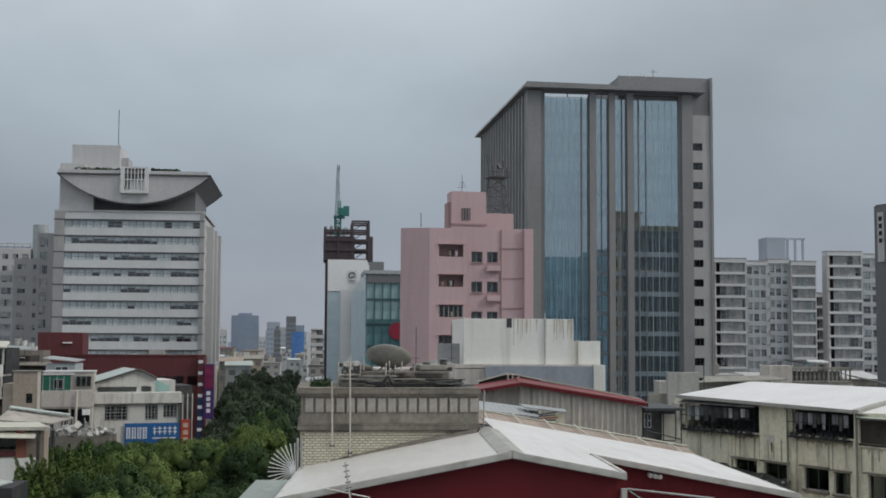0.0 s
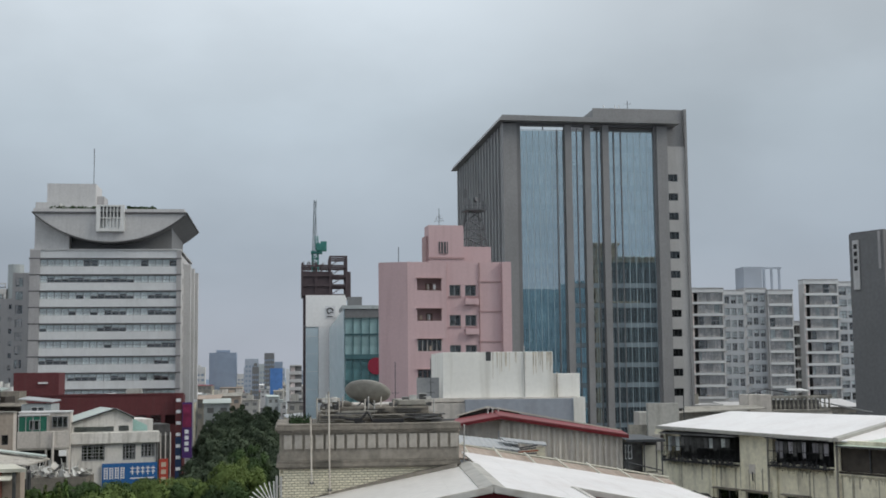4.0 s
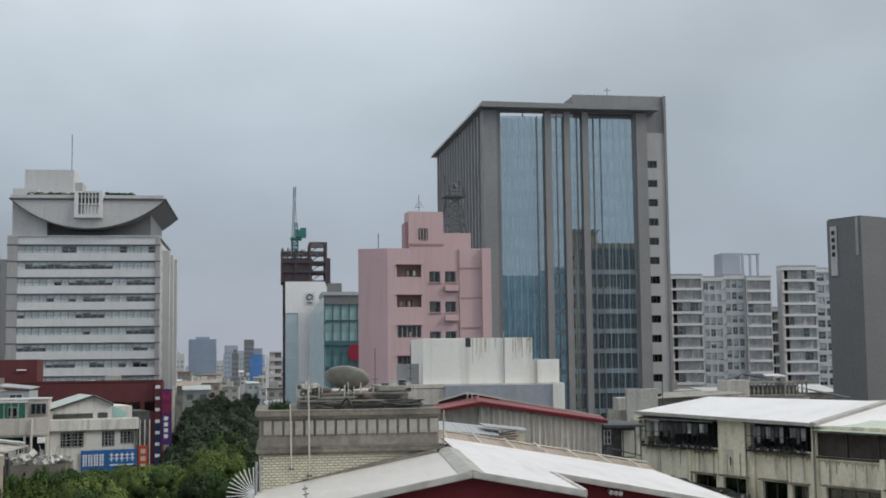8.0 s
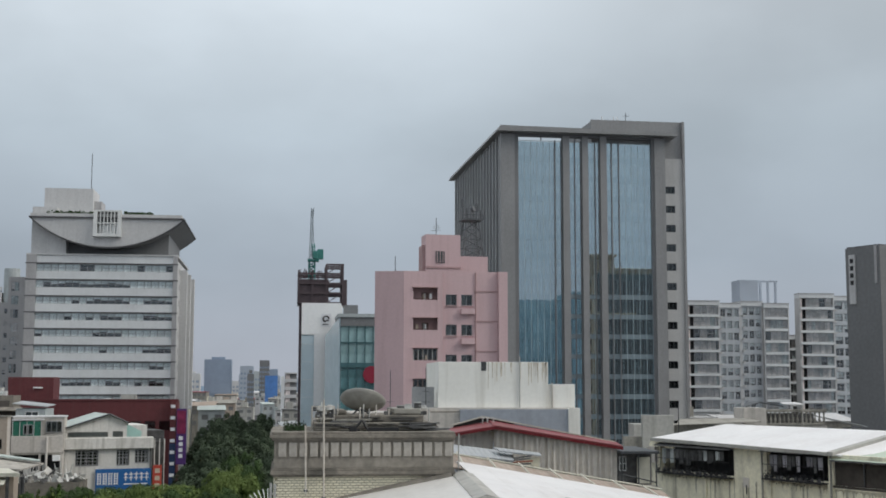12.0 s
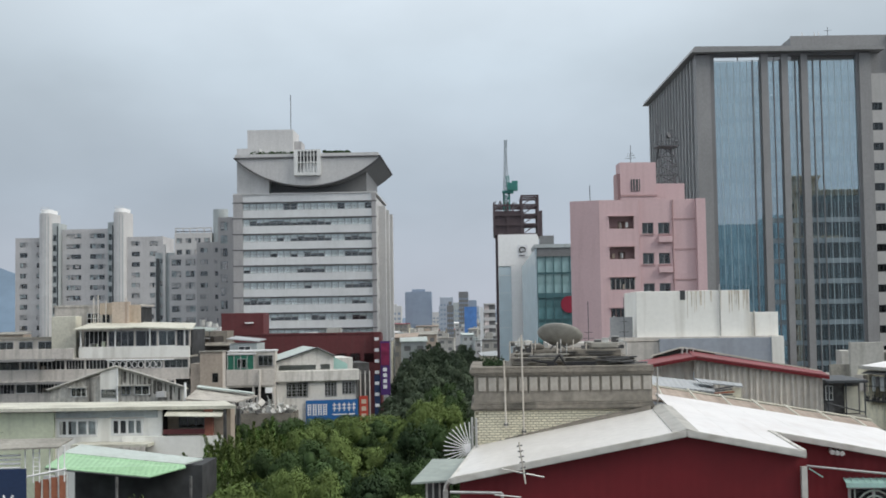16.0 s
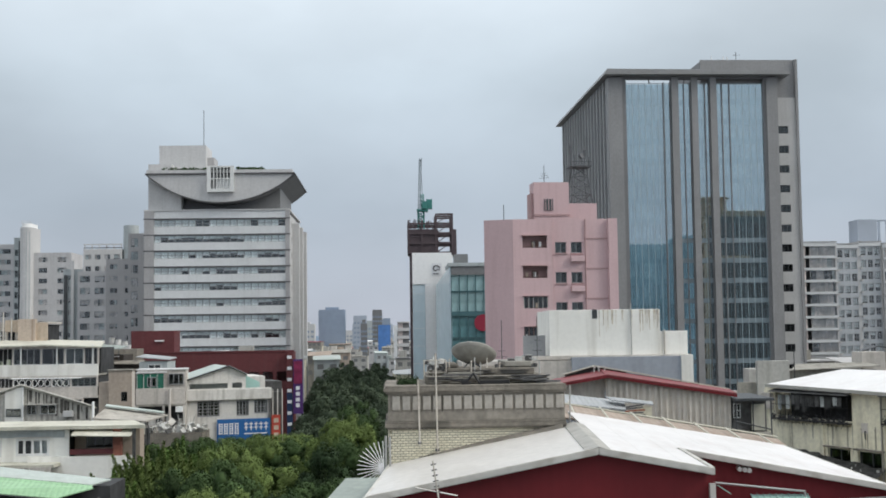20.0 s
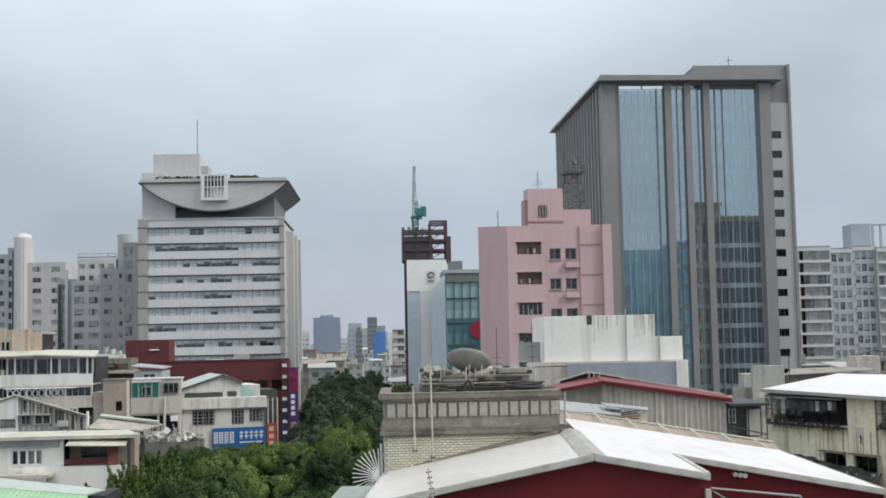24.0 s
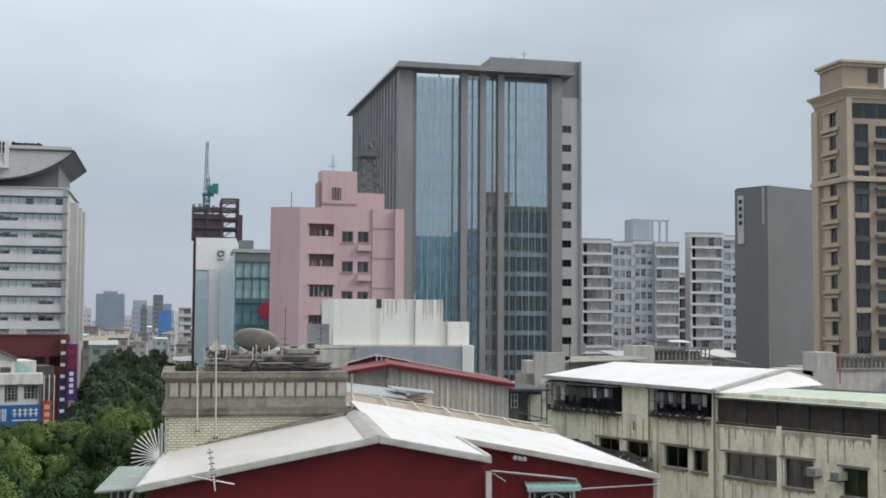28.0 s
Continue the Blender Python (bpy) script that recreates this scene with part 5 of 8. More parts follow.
# ---- red gabled building in front ----
def red_building():
    t = thing("red_building", "dark red corrugated building with white sheet gable roof", "building", 4.0, 24.5, 0, -4.2)
    RZ, SL = 17.76, 0.197

    def zr(x):
        return RZ - (SL if x < 0 else 0.186) * abs(x)

    xl, xn, xr, yn, yb = -4.6, 2.22, 7.02, 4.2, 12.5
    yl = 6.55
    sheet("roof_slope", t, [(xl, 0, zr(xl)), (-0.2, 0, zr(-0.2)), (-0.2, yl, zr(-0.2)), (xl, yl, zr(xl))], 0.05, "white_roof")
    # right slope carries its sunlit brightness in the sheet colour
    sheet("roof_slope", t, [(0.2, 0, zr(0.2)), (xn, 0, zr(xn)), (xn, yn, zr(xn)), (xr, yn, zr(xr)), (xr, yb + 2.5, zr(xr)), (0.2, yb, zr(0.2))], 0.05, "sheet_roof", "white roof sheets coloured brighter as the sunlit slope")
    # bent ridge cap
    bm = bmesh.new()
    rows = []
    for y in (-0.04, yl + 0.5):
        rows.append([bm.verts.new((x, y, z)) for x, z in ((-0.26, zr(-0.26) + 0.02), (0, RZ + 0.05), (0.26, zr(0.26) + 0.02), (0.26, zr(0.26) - 0.03), (0, RZ - 0.01), (-0.26, zr(-0.26) - 0.03))])
    for i in range(6):
        bm.faces.new((rows[0][i], rows[0][(i + 1) % 6], rows[1][(i + 1) % 6], rows[1][i]))
    bm.faces.new(rows[0][::-1])
    bm.faces.new(rows[1])
    part("ridge_cap", bm, "ridge_cap", t)
    # verge trims along the gable
    def verge(a, b, y):
        bm = bmesh.new()
        add_prism(bm, [(a, zr(a) + 0.03), (b, zr(b) + 0.03), (b, zr(b) - 0.11), (a, zr(a) - 0.11)], y - 0.06, y + 0.05)
        bmesh.ops.bevel(bm, geom=bm.edges[:], offset=0.015, segments=2, affect="EDGES")
        part("verge_trim", bm, "white_trim", t, "weathered white verge trim")

    verge(xl - 0.02, -0.002, 0)
    verge(0.002, xn + 0.04, 0)
    verge(xn - 0.06, xr + 0.03, yn)
    sheet("notch_flashing", t, [(xn - 0.02, 0.1, zr(xn) + 0.035), (xn + 0.06, 0.1, zr(xn) + 0.03), (xn + 0.06, yn, zr(xn) + 0.03), (xn - 0.02, yn, zr(xn) + 0.035)], 0.09, "white_trim")
    for k in range(1, 6):
        x = xl + k * 0.76
        bar("roof_seam", t, (x, 0.1, zr(x) - 0.003), (x, yl, zr(x) - 0.004), 0.006, "white_roof", n=4)
    for k in range(1, 9):
        x = 0.2 + k * 0.76
        bar("roof_seam", t, (x, 0.1 if x < xn else yn + 0.1, zr(x) - 0.003), (x, yb, zr(x) - 0.004), 0.006, "white_roof", n=4)
    sheet("rear_flashing", t, [(xl, yl - 0.1, zr(xl) + 0.02), (-0.3, yl - 0.1, zr(-0.3) + 0.02), (-0.3, yl + 0.04, zr(-0.3) + 0.09), (xl, yl + 0.04, zr(xl) + 0.09)], 0.03, "old_concrete", "dirty cement flashing against the brick wall")
    bar("eaves_gutter", t, (xl - 0.03, 0.0, zr(xl) - 0.05), (xl - 0.03, yl, zr(xl) - 0.05), 0.06, "white_trim")
    bar("eaves_gutter", t, (xr + 0.03, yn, zr(xr) - 0.05), (xr + 0.03, yb + 2.5, zr(xr) - 0.05), 0.06, "white_trim")
    # walls
    yw = 0.22
    w1, w2 = (-3.26, -2.33, 15.1, 16.3), (-0.29, 0.77, 15.1, 16.3)
    wall("front_wall", t, xl + 0.12, xn - 0.05, 0, 16.4, yw, 0.12, [w1, w2], "red_metal")
    prism("gable_wall", t, [(xl + 0.12, 16.4), (xn - 0.05, 16.4), (xn - 0.05, zr(xn) - 0.06), (0, RZ - 0.06), (xl + 0.12, zr(xl) - 0.06)], yw, yw + 0.12, "red_metal")
    rw = (3.93, 5.05, 14.9, 16.1)
    wall("recessed_wall", t, xn + 0.1, xr - 0.04, 0, 16.3, yn + 0.2, 0.12, [rw], "red_metal")
    prism("recessed_gable", t, [(xn + 0.1, 16.3), (xr - 0.04, 16.3), (xr - 0.04, zr(xr) - 0.06), (xn + 0.1, zr(xn) - 0.06)], yn + 0.2, yn + 0.32, "red_metal")
    box("return_wall", t, (xn - 0.05, xn + 0.08, yw, yn + 0.3, 0, zr(xn) - 0.06), "red_metal")
    box("side_wall", t, (xr - 0.16, xr - 0.04, yn + 0.33, yb + 2.3, 0, zr(xr) - 0.05), "red_metal")
    box("side_wall", t, (xl + 0.12, xl + 0.24, yw + 0.13, yl, 0, zr(xl) - 0.05), "red_metal")
    box("rear_wall", t, (xl + 0.2, xr - 0.2, yb - 0.2, yb, 0, 16.2), "red_metal")
    box("room", t, (xl + 0.3, xn - 0.2, 1.4, yn, 0, 16.3), "interior")
    box("room", t, (xn + 0.3, xr - 0.3, yn + 1.3, yb - 0.3, 0, 16.0), "interior")
    for w in (w1, w2):
        wd = window(t, *w, yw - 0.03, 2, 1, "frame_old", "glass_dark", 0.06, 0.1, "weathered cream-brown framed window with security bars")
        for k in range(5):
            bar("security_bar", wd, (w[0], yw - 0.06, w[2] + 0.18 + 0.2 * k), (w[1], yw - 0.06, w[2] + 0.18 + 0.2 * k), 0.012, "galvanised", n=5)
        box("lintel", t, (w[0] - 0.06, w[1] + 0.06, yw - 0.06, yw, w[3], w[3] + 0.03), "maroon")
    wd = window(t, *rw, yn + 0.16, 2, 1, "frame_white", "glass_dark", 0.06, 0.1, "window with an arched iron grille")
    bm = bmesh.new()
    cx, cz = (rw[0] + rw[1]) / 2, rw[3] - 0.45
    for rad in (0.13, 0.25, 0.37):
        for i in range(10):
            a, b = math.pi * i / 10, math.pi * (i + 1) / 10
            add_bar(bm, (cx + rad * math.cos(a), yn + 0.08, cz + rad * math.sin(a)), (cx + rad * math.cos(b), yn + 0.08, cz + rad * math.sin(b)), 0.019, 4)
        for side in (-1, 1):
            add_bar(bm, (cx + side * rad, yn + 0.08, cz), (cx + side * rad, yn + 0.08, rw[2]), 0.019, 4)
    for k in range(4):
        add_bar(bm, (rw[0], yn + 0.1, cz - 0.02 - 0.17 * k), (rw[1], yn + 0.1, cz - 0.02 - 0.17 * k), 0.017, 4)
    for x in (rw[0] + 0.03, rw[0] + 0.13, rw[1] - 0.13, rw[1] - 0.03, cx):
        add_bar(bm, (x, yn + 0.1, rw[2]), (x, yn + 0.1, rw[3]), 0.017, 4)
    part("grille", bm, "mint", wd, "pale mint arched window grille")
    # corrugated aqua awning over it
    aw = sheet("awning", t, [(rw[0] - 0.08, yn - 0.06, 16.2), (rw[1] + 0.08, yn - 0.06, 16.2), (rw[1] + 0.08, yn + 0.2, 16.28), (rw[0] - 0.08, yn + 0.2, 16.28)], 0.03, "aqua", "aqua corrugated awning")
    for k in range(10):
        x = rw[0] - 0.08 + k * (rw[1] - rw[0] + 0.16) / 9
        bar("rib", aw, (x, yn - 0.07, 16.2), (x, yn + 0.2, 16.285), 0.018, "aqua", n=5)
    box("awning_front", t, (rw[0] - 0.08, rw[1] + 0.08, yn - 0.08, yn - 0.04, 16.1, 16.2), "aqua")
    # pipes and fittings on the recessed wall
    bar("wall_pipe", t, (2.3, yn + 0.05, 16.65), (5.05, yn + 0.05, 16.36), 0.028, "galvanised")
    bar("wall_pipe", t, (5.05, yn + 0.05, 16.36), (5.05, yn + 0.05, 16.1), 0.028, "galvanised")
    bar("wall_pipe", t, (5.05, yn + 0.05, 16.12), (xr + 0.1, yn + 0.05, 16.22), 0.022, "galvanised")
    bar("downpipe", t, (xr + 0.02, yn + 0.1, 0), (xr + 0.02, yn + 0.1, 16.3), 0.05, "white_trim")
    box("post", t, (xn - 0.05, xn + 0.06, 0.05, 0.2, 0, 17.05), "white_trim")
    sheet("side_flap", t, [(xn + 0.1, 0.08, 17.03), (xn + 0.36, 0.1, 16.86), (xn + 0.36, 0.16, 16.86), (xn + 0.1, 0.14, 17.03)], 0.02, "aqua")
    for k in range(3):
        bm = bmesh.new()
        add_bar(bm, (3.57 + 0.11 * k, yn - 0.05, 16.88 - 0.015 * k), (3.57 + 0.11 * k, yn + 0.2, 16.9 - 0.015 * k), 0.055, 10)
        part("vent_pipe", bm, "clutter_pale", t)
    # pipe frame by the other corner
    bar("pipe_frame", t, (xl - 0.05, -0.1, 16.6), (-3.62, -0.1, 16.58), 0.03, "galvanised")
    bar("pipe_frame", t, (-3.62, -0.1, 16.58), (-3.62, -0.1, 14), 0.03, "galvanised")
    # stepping panel joints
    for x in (-3.2, -1.75, -0.3, 1.15):
        box("panel_joint", t, (x - 0.012, x + 0.012, yw - 0.012, yw, 12, min(16.39, zr(x))), "maroon")


red_building()


def tv_antenna():
    t = thing("tv_antenna", "rusty rooftop television antenna with crossed bars", "antenna", 0.72, 23.0, 0)
    bar("mast", t, (0.07, 0, 16.98), (-0.04, 0, 17.74), 0.016, "pole_paint")
    bar("wall_arm", t, (0.06, 0, 17.06), (0.1, 1.75, 17.0), 0.016, "pole_paint")
    bar("boom", t, (-0.38, -0.2, 17.28), (0.42, 0.35, 17.05), 0.016, "galvanised")
    bar("boom", t, (-0.5, 0, 16.78), (-0.02, 0.1, 16.72), 0.014, "galvanised")
    for k in range(6):
        z = 17.66 - 0.1 * k
        x = 0.07 - (z - 16.98) * 0.145
        bar("element", t, (x - 0.05, 0, z), (x + 0.05, 0, z + 0.02), 0.012, "dark_metal", n=5)


tv_antenna()


# ---- stair house with a brick wall and weathered cornice ----
def stair_house():
    t = thing("stair_house", "weathered concrete and cream brick roof house with moulded cornice", "building", -0.16, 31.2, 0)
    W, D = 4.4, 4.2
    box("wall", t, (0, W, 0.03, D, 0, 17.74), "mortar")
    box("side_wall", t, (-0.02, 0.0, 0.0, D, 0, 17.74), "brick")
    # cornice: stacked mouldings
    for o, z0, z1, mt in ((0.05, 17.70, 17.75, "old_concrete"), (0.1, 17.75, 17.84, "old_concrete"), (0.06, 17.84, 17.9, "old_concrete"), (0.02, 17.9, 18.58, "cornice_field"),
                          (0.08, 18.58, 18.64, "old_concrete"), (0.13, 18.64, 18.73, "old_concrete"), (0.09, 18.73, 18.79, "old_concrete")):
        box("moulding", t, (-o, W + o * 0.4, -o, D + o, z0, z1), mt, bevel=0.012)
    n = 16
    first = None
    for i in range(n + 1):
        x = 0.18 + i * (W - 0.3) / n
        if first is None:
            bm = add_box(bmesh.new(), -0.095, 0.095, -0.03, 0.02, -0.17, 0.17)
            bmesh.ops.bevel(bm, geom=bm.edges[:], offset=0.008, segments=1, affect="EDGES")
            first = part("panel", bm, "concrete_panel", t)
            first.location = (x, -0.03, 18.36)
        else:
            again(first, x, -0.03, 18.36)
    for i in range(n + 1):
        x = 0.05 + i * (W - 0.3) / n
        box("groove", t, (x - 0.016, x + 0.016, -0.026, -0.02, 18.14, 18.56), "old_concrete")
    box("roof_slab", t, (0.95, 4.05, 0.5, 3.6, 18.79, 19.0), "old_concrete", bevel=0.03)
    box("roof_step", t, (1.05, 3.75, 0.8, 3.4, 19.0, 19.18), "old_concrete", bevel=0.03)
    box("roof_step", t, (3.0, 3.7, 1.0, 3.2, 19.2, 19.34), "concrete", bevel=0.03)
    box("roof_step", t, (1.1, 1.8, 1.0, 3.2, 19.2, 19.3), "old_concrete", bevel=0.03)
    # crumbling layered edge of the slab
    rng = random.Random(41)
    for k, z in enumerate((18.82, 18.875, 18.93, 18.975, 19.05, 19.11)):
        x = (0.93 if k < 4 else 1.04) + rng.uniform(0, 0.1)
        while x < (4.0 if k < 4 else 3.7):
            w = rng.uniform(0.25, 0.8)
            box("slab_course", t, (x, min(x + w, 4.08), (0.46 if k < 4 else 0.77) - rng.uniform(0, 0.05), 0.6 if k < 4 else 0.9, z, z + rng.uniform(0.012, 0.028)), rng.choice(("old_concrete", "clutter_dark", "concrete")))
            x += w + rng.uniform(0.02, 0.25)
    # bricks above the neighbouring roof
    bw, bh = 0.137, 0.064
    brick = None
    for r in range(17):
        z = 17.705 - bh * r
        for c in range(34):
            x = (c + (0.5 if r % 2 else 0)) * bw + 0.07
            if x > W - 0.05 or z < 16.62 + x * 0.21:
                continue
            if brick is None:
                brick = box("brick", t, (-bw / 2 + 0.008, bw / 2 - 0.008, -0.01, 0.03, -bh / 2 + 0.009, bh / 2 - 0.009), "brick")
                brick.location = (x, 0.03, z)
            else:
                again(brick, x, 0.03, z)
    box("lower_brickwork", t, (0, W, 0.02, 0.03, 14, 16.7), "brick")
    for x, a, b in ((0.76, 17.3, 18.96), (1.2, 17.12, 19.58)):
        bar("conduit", t, (x, -0.2, a), (x - 0.03, -0.2, b), 0.024, "pole_paint", "paint-flaked upright pipe")
        box("bracket", t, (x - 0.05, x + 0.05, -0.22, 0.03, a + 0.05, a + 0.1), "dark_metal")
    bar("corner_post", t, (W + 0.25, 0.9, 17.2), (W + 0.27, 0.9, 18.7), 0.02, "galvanised")


stair_house()


def satellite_dish():
    t = thing("satellite_dish", "large grey weathered satellite dish tilted to the sky", "satellite dish", 1.95, 32.9, 19.0)
    bm = bmesh.new()
    rings = []
    for thick in (0.0, 0.02):
        for i in range(9):
            r = 0.66 * i / 8
            rings.append([bm.verts.new((r * math.cos(a), r * math.sin(a), 0.36 * (r / 0.66) ** 2 * 0.66 - thick)) for a in [math.tau * k / 32 for k in range(32)]] if i else [bm.verts.new((0, 0, -thick))])
    for base in (0, 9):
        for i in range(8):
            a, b = rings[base + i], rings[base + i + 1]
            for k in range(32):
                if len(a) == 1:
                    bm.faces.new((a[0], b[k], b[(k + 1) % 32]))
                else:
                    bm.faces.new((a[k], b[k], b[(k + 1) % 32], a[(k + 1) % 32]))
    for k in range(32):
        bm.faces.new((rings[8][k], rings[17][k], rings[17][(k + 1) % 32], rings[8][(k + 1) % 32]))
    bmesh.ops.recalc_face_normals(bm, faces=bm.faces)
    rf = part("reflector", bm, "dish", t, "shallow ribbed dish reflector", smooth=True)
    rf.matrix_local = pose(0.12, 0, 0.36, -29, 9, 0) @ Matrix.Diagonal((0.9, 0.9, 0.95, 1))
    rim = bmesh.new()
    for k in range(32):
        a, b = math.tau * k / 32, math.tau * (k + 1) / 32
        add_bar(rim, (0.66 * math.cos(a), 0.66 * math.sin(a), 0.235), (0.66 * math.cos(b), 0.66 * math.sin(b), 0.238), 0.013, 4)
    # rim coloured pale to paint in the light along the dish edge
    part("rim", rim, "white_trim", rf)
    bar("pedestal", t, (0.1, 0.1, 0), (0.1, 0.1, 0.42), 0.05, "dark_metal", n=10)
    for a, b in (((-0.35, -0.6, 0), (0.0, 0, 0.3)), ((0.55, -0.6, 0), (0.15, 0, 0.3))):
        bar("strut", t, a, b, 0.02, "dark_metal")
    for p in ((0.75, -0.75, 0.05), (0.0, -1.0, 0.1), (-0.55, -0.7, 0.15), (0.42, -0.8, 0.15)):
        bar("leg_pipe", t, (p[0], p[1], 0.0), (p[0] + 0.01, p[1], 0.28 + p[2]), 0.018, "pole_paint")


satellite_dish()


def roof_clutter():
    """Loose pieces on the stair house roof."""
    rng = random.Random(8)
    bk = thing("dish_bracket", "black folded steel bracket lying on the roof edge", "bracket", 1.82, 31.4, 18.79)
    bar("arm", bk, (-0.55, 0, 0.16), (0.1, 0, 0.03), 0.032, "black_paint")
    bar("arm", bk, (-0.05, 0, 0.03), (0.16, 0, 0.28), 0.032, "black_paint")
    bar("arm", bk, (0.16, 0, 0.28), (0.3, 0, 0.05), 0.032, "black_paint")
    box("foot", bk, (-0.16, 0.02, -0.06, 0.08, 0.0, 0.12), "black_paint", bevel=0.01)
    beam = thing("loose_beam", "dark steel beam lying along the roof edge", "beam", 2.12, 31.45, 18.79)
    box("beam", beam, (0, 0.78, 0, 0.12, 0.0, 0.1), "black_paint", bevel=0.01)
    pl = thing("loose_planks", "rotting planks and sheets piled on the roof edge", "planks", 3.2, 31.5, 18.79)
    for i in range(7):
        a = rng.uniform(-20, 20)
        p = box("plank", pl, (-0.3, 0.3, -0.06, 0.06, 0, 0.03), "clutter_dark", bevel=0.004)
        p.matrix_local = pose(rng.uniform(0, 0.7), rng.uniform(0, 0.2), 0.02 + 0.025 * i, rng.uniform(-4, 4), rng.uniform(-4, 4), a)
    rack = thing("pipe_rack", "rusty pipe rack with stacked pots on the roof", "rack", 0.75, 31.9, 18.79)
    for x in (0, 0.28, 0.56):
        bar("post", rack, (x, 0, 0), (x, 0, 0.62), 0.014, "pole_paint")
        bar("post", rack, (x, 0.4, 0), (x, 0.4, 0.62), 0.014, "pole_paint")
    for z in (0.3, 0.6):
        bar("rail", rack, (0, 0, z), (0.56, 0, z), 0.012, "pole_paint")
        bar("rail", rack, (0, 0.4, z), (0.56, 0.4, z), 0.012, "pole_paint")
    for i in range(16):
        bm = bmesh.new()
        x, z = rng.uniform(0.05, 0.6), 0.32 + rng.uniform(-0.02, 0.2)
        s = rng.uniform(0.04, 0.09)
        add_bar(bm, (x, 0.1, z), (x, 0.12, z + s * 1.6), s, 9)
        part("pot", bm, "clutter_pale" if i % 2 else "clutter_dark", rack)
    for i, x in enumerate((3.05, 3.25, 3.5, 3.62)):
        b = thing("roof_box", "small weathered box on the roof slab", "box", x, 32.6, 19.34, rng.uniform(-20, 20), "boxes on the roof slab")
        box("body", b, (-0.09, 0.09, -0.08, 0.08, 0, 0.06 + 0.04 * (i % 3)), "clutter_pale" if i % 2 else "clutter_dark", bevel=0.01)
        box("lid", b, (-0.1, 0.1, -0.09, 0.09, 0.06 + 0.04 * (i % 3), 0.075 + 0.04 * (i % 3)), "clutter_pale", bevel=0.004)
    low = thing("rubble_wall", "low crumbling brick upstand along the roof slab", "wall", 2.75, 32.3, 19.18)
    for i in range(16):
        p = box("block", low, (-0.045, 0.045, -0.06, 0.06, 0, 0.07 + 0.05 * rng.random()), rng.choice(("old_concrete", "concrete", "clutter_dark")), bevel=0.01)
        p.location = (0.1 * (i % 11) - 0.1, 0.14 * (i // 11), 0)
    bp = thing("timber_stack", "stack of grey weathered timbers on the slab edge", "timber", 1.2, 31.75, 19.0)
    for i in range(6):
        p = box("timber", bp, (0, 0.9 - 0.1 * (i % 3), -0.03, 0.03, 0, 0.045), rng.choice(("clutter_dark", "concrete")), bevel=0.006)
        p.location = (0.05 * i, 0.075 * (i % 3), 0.046 * (i // 3))
    tank = thing("roof_shrub", "small green weeds growing on the roof corner", "plant", 0.05, 31.8, 18.79)
    bm = bmesh.new()
    for i in range(420):
        p = Vector((rng.uniform(0, 0.55), rng.uniform(-0.2, 0.5), abs(rng.gauss(0, 0.09))))
        d = Vector((rng.uniform(-1, 1), rng.uniform(-1, 1), rng.uniform(0, 1.5))).normalized() * 0.05
        e = d.orthogonal().normalized() * 0.016
        bm.faces.new([bm.verts.new(q) for q in (p - d, p + e, p + d, p - e)])
    part("leaves", bm, "leaf_c", tank)
    for i, (x, z) in enumerate(((0.98, 0.5), (1.28, 0.42), (2.05, 0.45), (2.2, 0.34), (3.72, 0.35))):
        st = thing("pipe_stub", "short pale upright pipe stub on the roof", "pipe", x, 32.0, 19.0, 0, "pipe stubs on the roof")
        bar("pipe", st, (0, 0, 0), (0, 0, z), 0.016, "clutter_pale")
    br = thing("bent_pipe", "thin white bent vent pipe", "pipe", 3.75, 32.2, 19.0)
    bar("pipe", br, (0, 0, 0), (0.0, 0, 0.3), 0.015, "clutter_pale")
    bar("pipe", br, (0, 0, 0.3), (-0.12, 0, 0.42), 0.015, "clutter_pale")


roof_clutter()


def fan_guard():
    t = thing("fan_guard", "white radial spiked anti-climb guard on the wall edge", "fence", -0.24, 30.6, 16.6)
    bar("post", t, (0, 0, -3), (0, 0, 1.0), 0.03, "galvanised")
    bar("post", t, (0.1, 0, -3), (0.1, 0, 0.98), 0.03, "galvanised")
    for z in (0.2, 0.75):
        bar("rail", t, (0, 0, z), (0.1, 0, z), 0.02, "galvanised")
    for k in range(19):
        a = radians(92 + k * 10)
        bar("spike", t, (-0.05, 0, 0.22), (-0.05 + 0.66 * math.cos(a), 0, 0.22 + 0.66 * math.sin(a)), 0.011, "white_clean", n=5)


fan_guard()


def shelter():
    t = thing("shelter", "pale green sheet-roofed shelter with ribbed side wall", "shelter", -1.3, 27.0, 0)
    sheet("roof", t, [(-0.25, 0.0, 16.5), (0.75, 0.0, 16.55), (0.95, 1.8, 16.8), (0.15, 1.8, 16.8)], 0.04, "shelter_sheet")
    box("side_wall", t, (0.05, 0.55, 0.25, 1.6, 0, 16.45), "clutter_dark")
    for k in range(4):
        box("rib", t, (0.06 + 0.14 * k, 0.1 + 0.14 * k, 0.22, 0.25, 10, 16.45), "white_trim")
    for k in range(8):
        a, b = radians(90 + 12 * k), radians(90 + 12 * (k + 1))
        bar("hood_pipe", t, (0.8 + 0.3 * math.cos(a), -0.3, 16.35 + 0.3 * math.sin(a)), (0.8 + 0.3 * math.cos(b), -0.3, 16.35 + 0.3 * math.sin(b)), 0.05, "white_trim")
    box("hood_stand", t, (0.45, 0.56, -0.4, -0.2, 0, 16.36), "white_trim")


shelter()


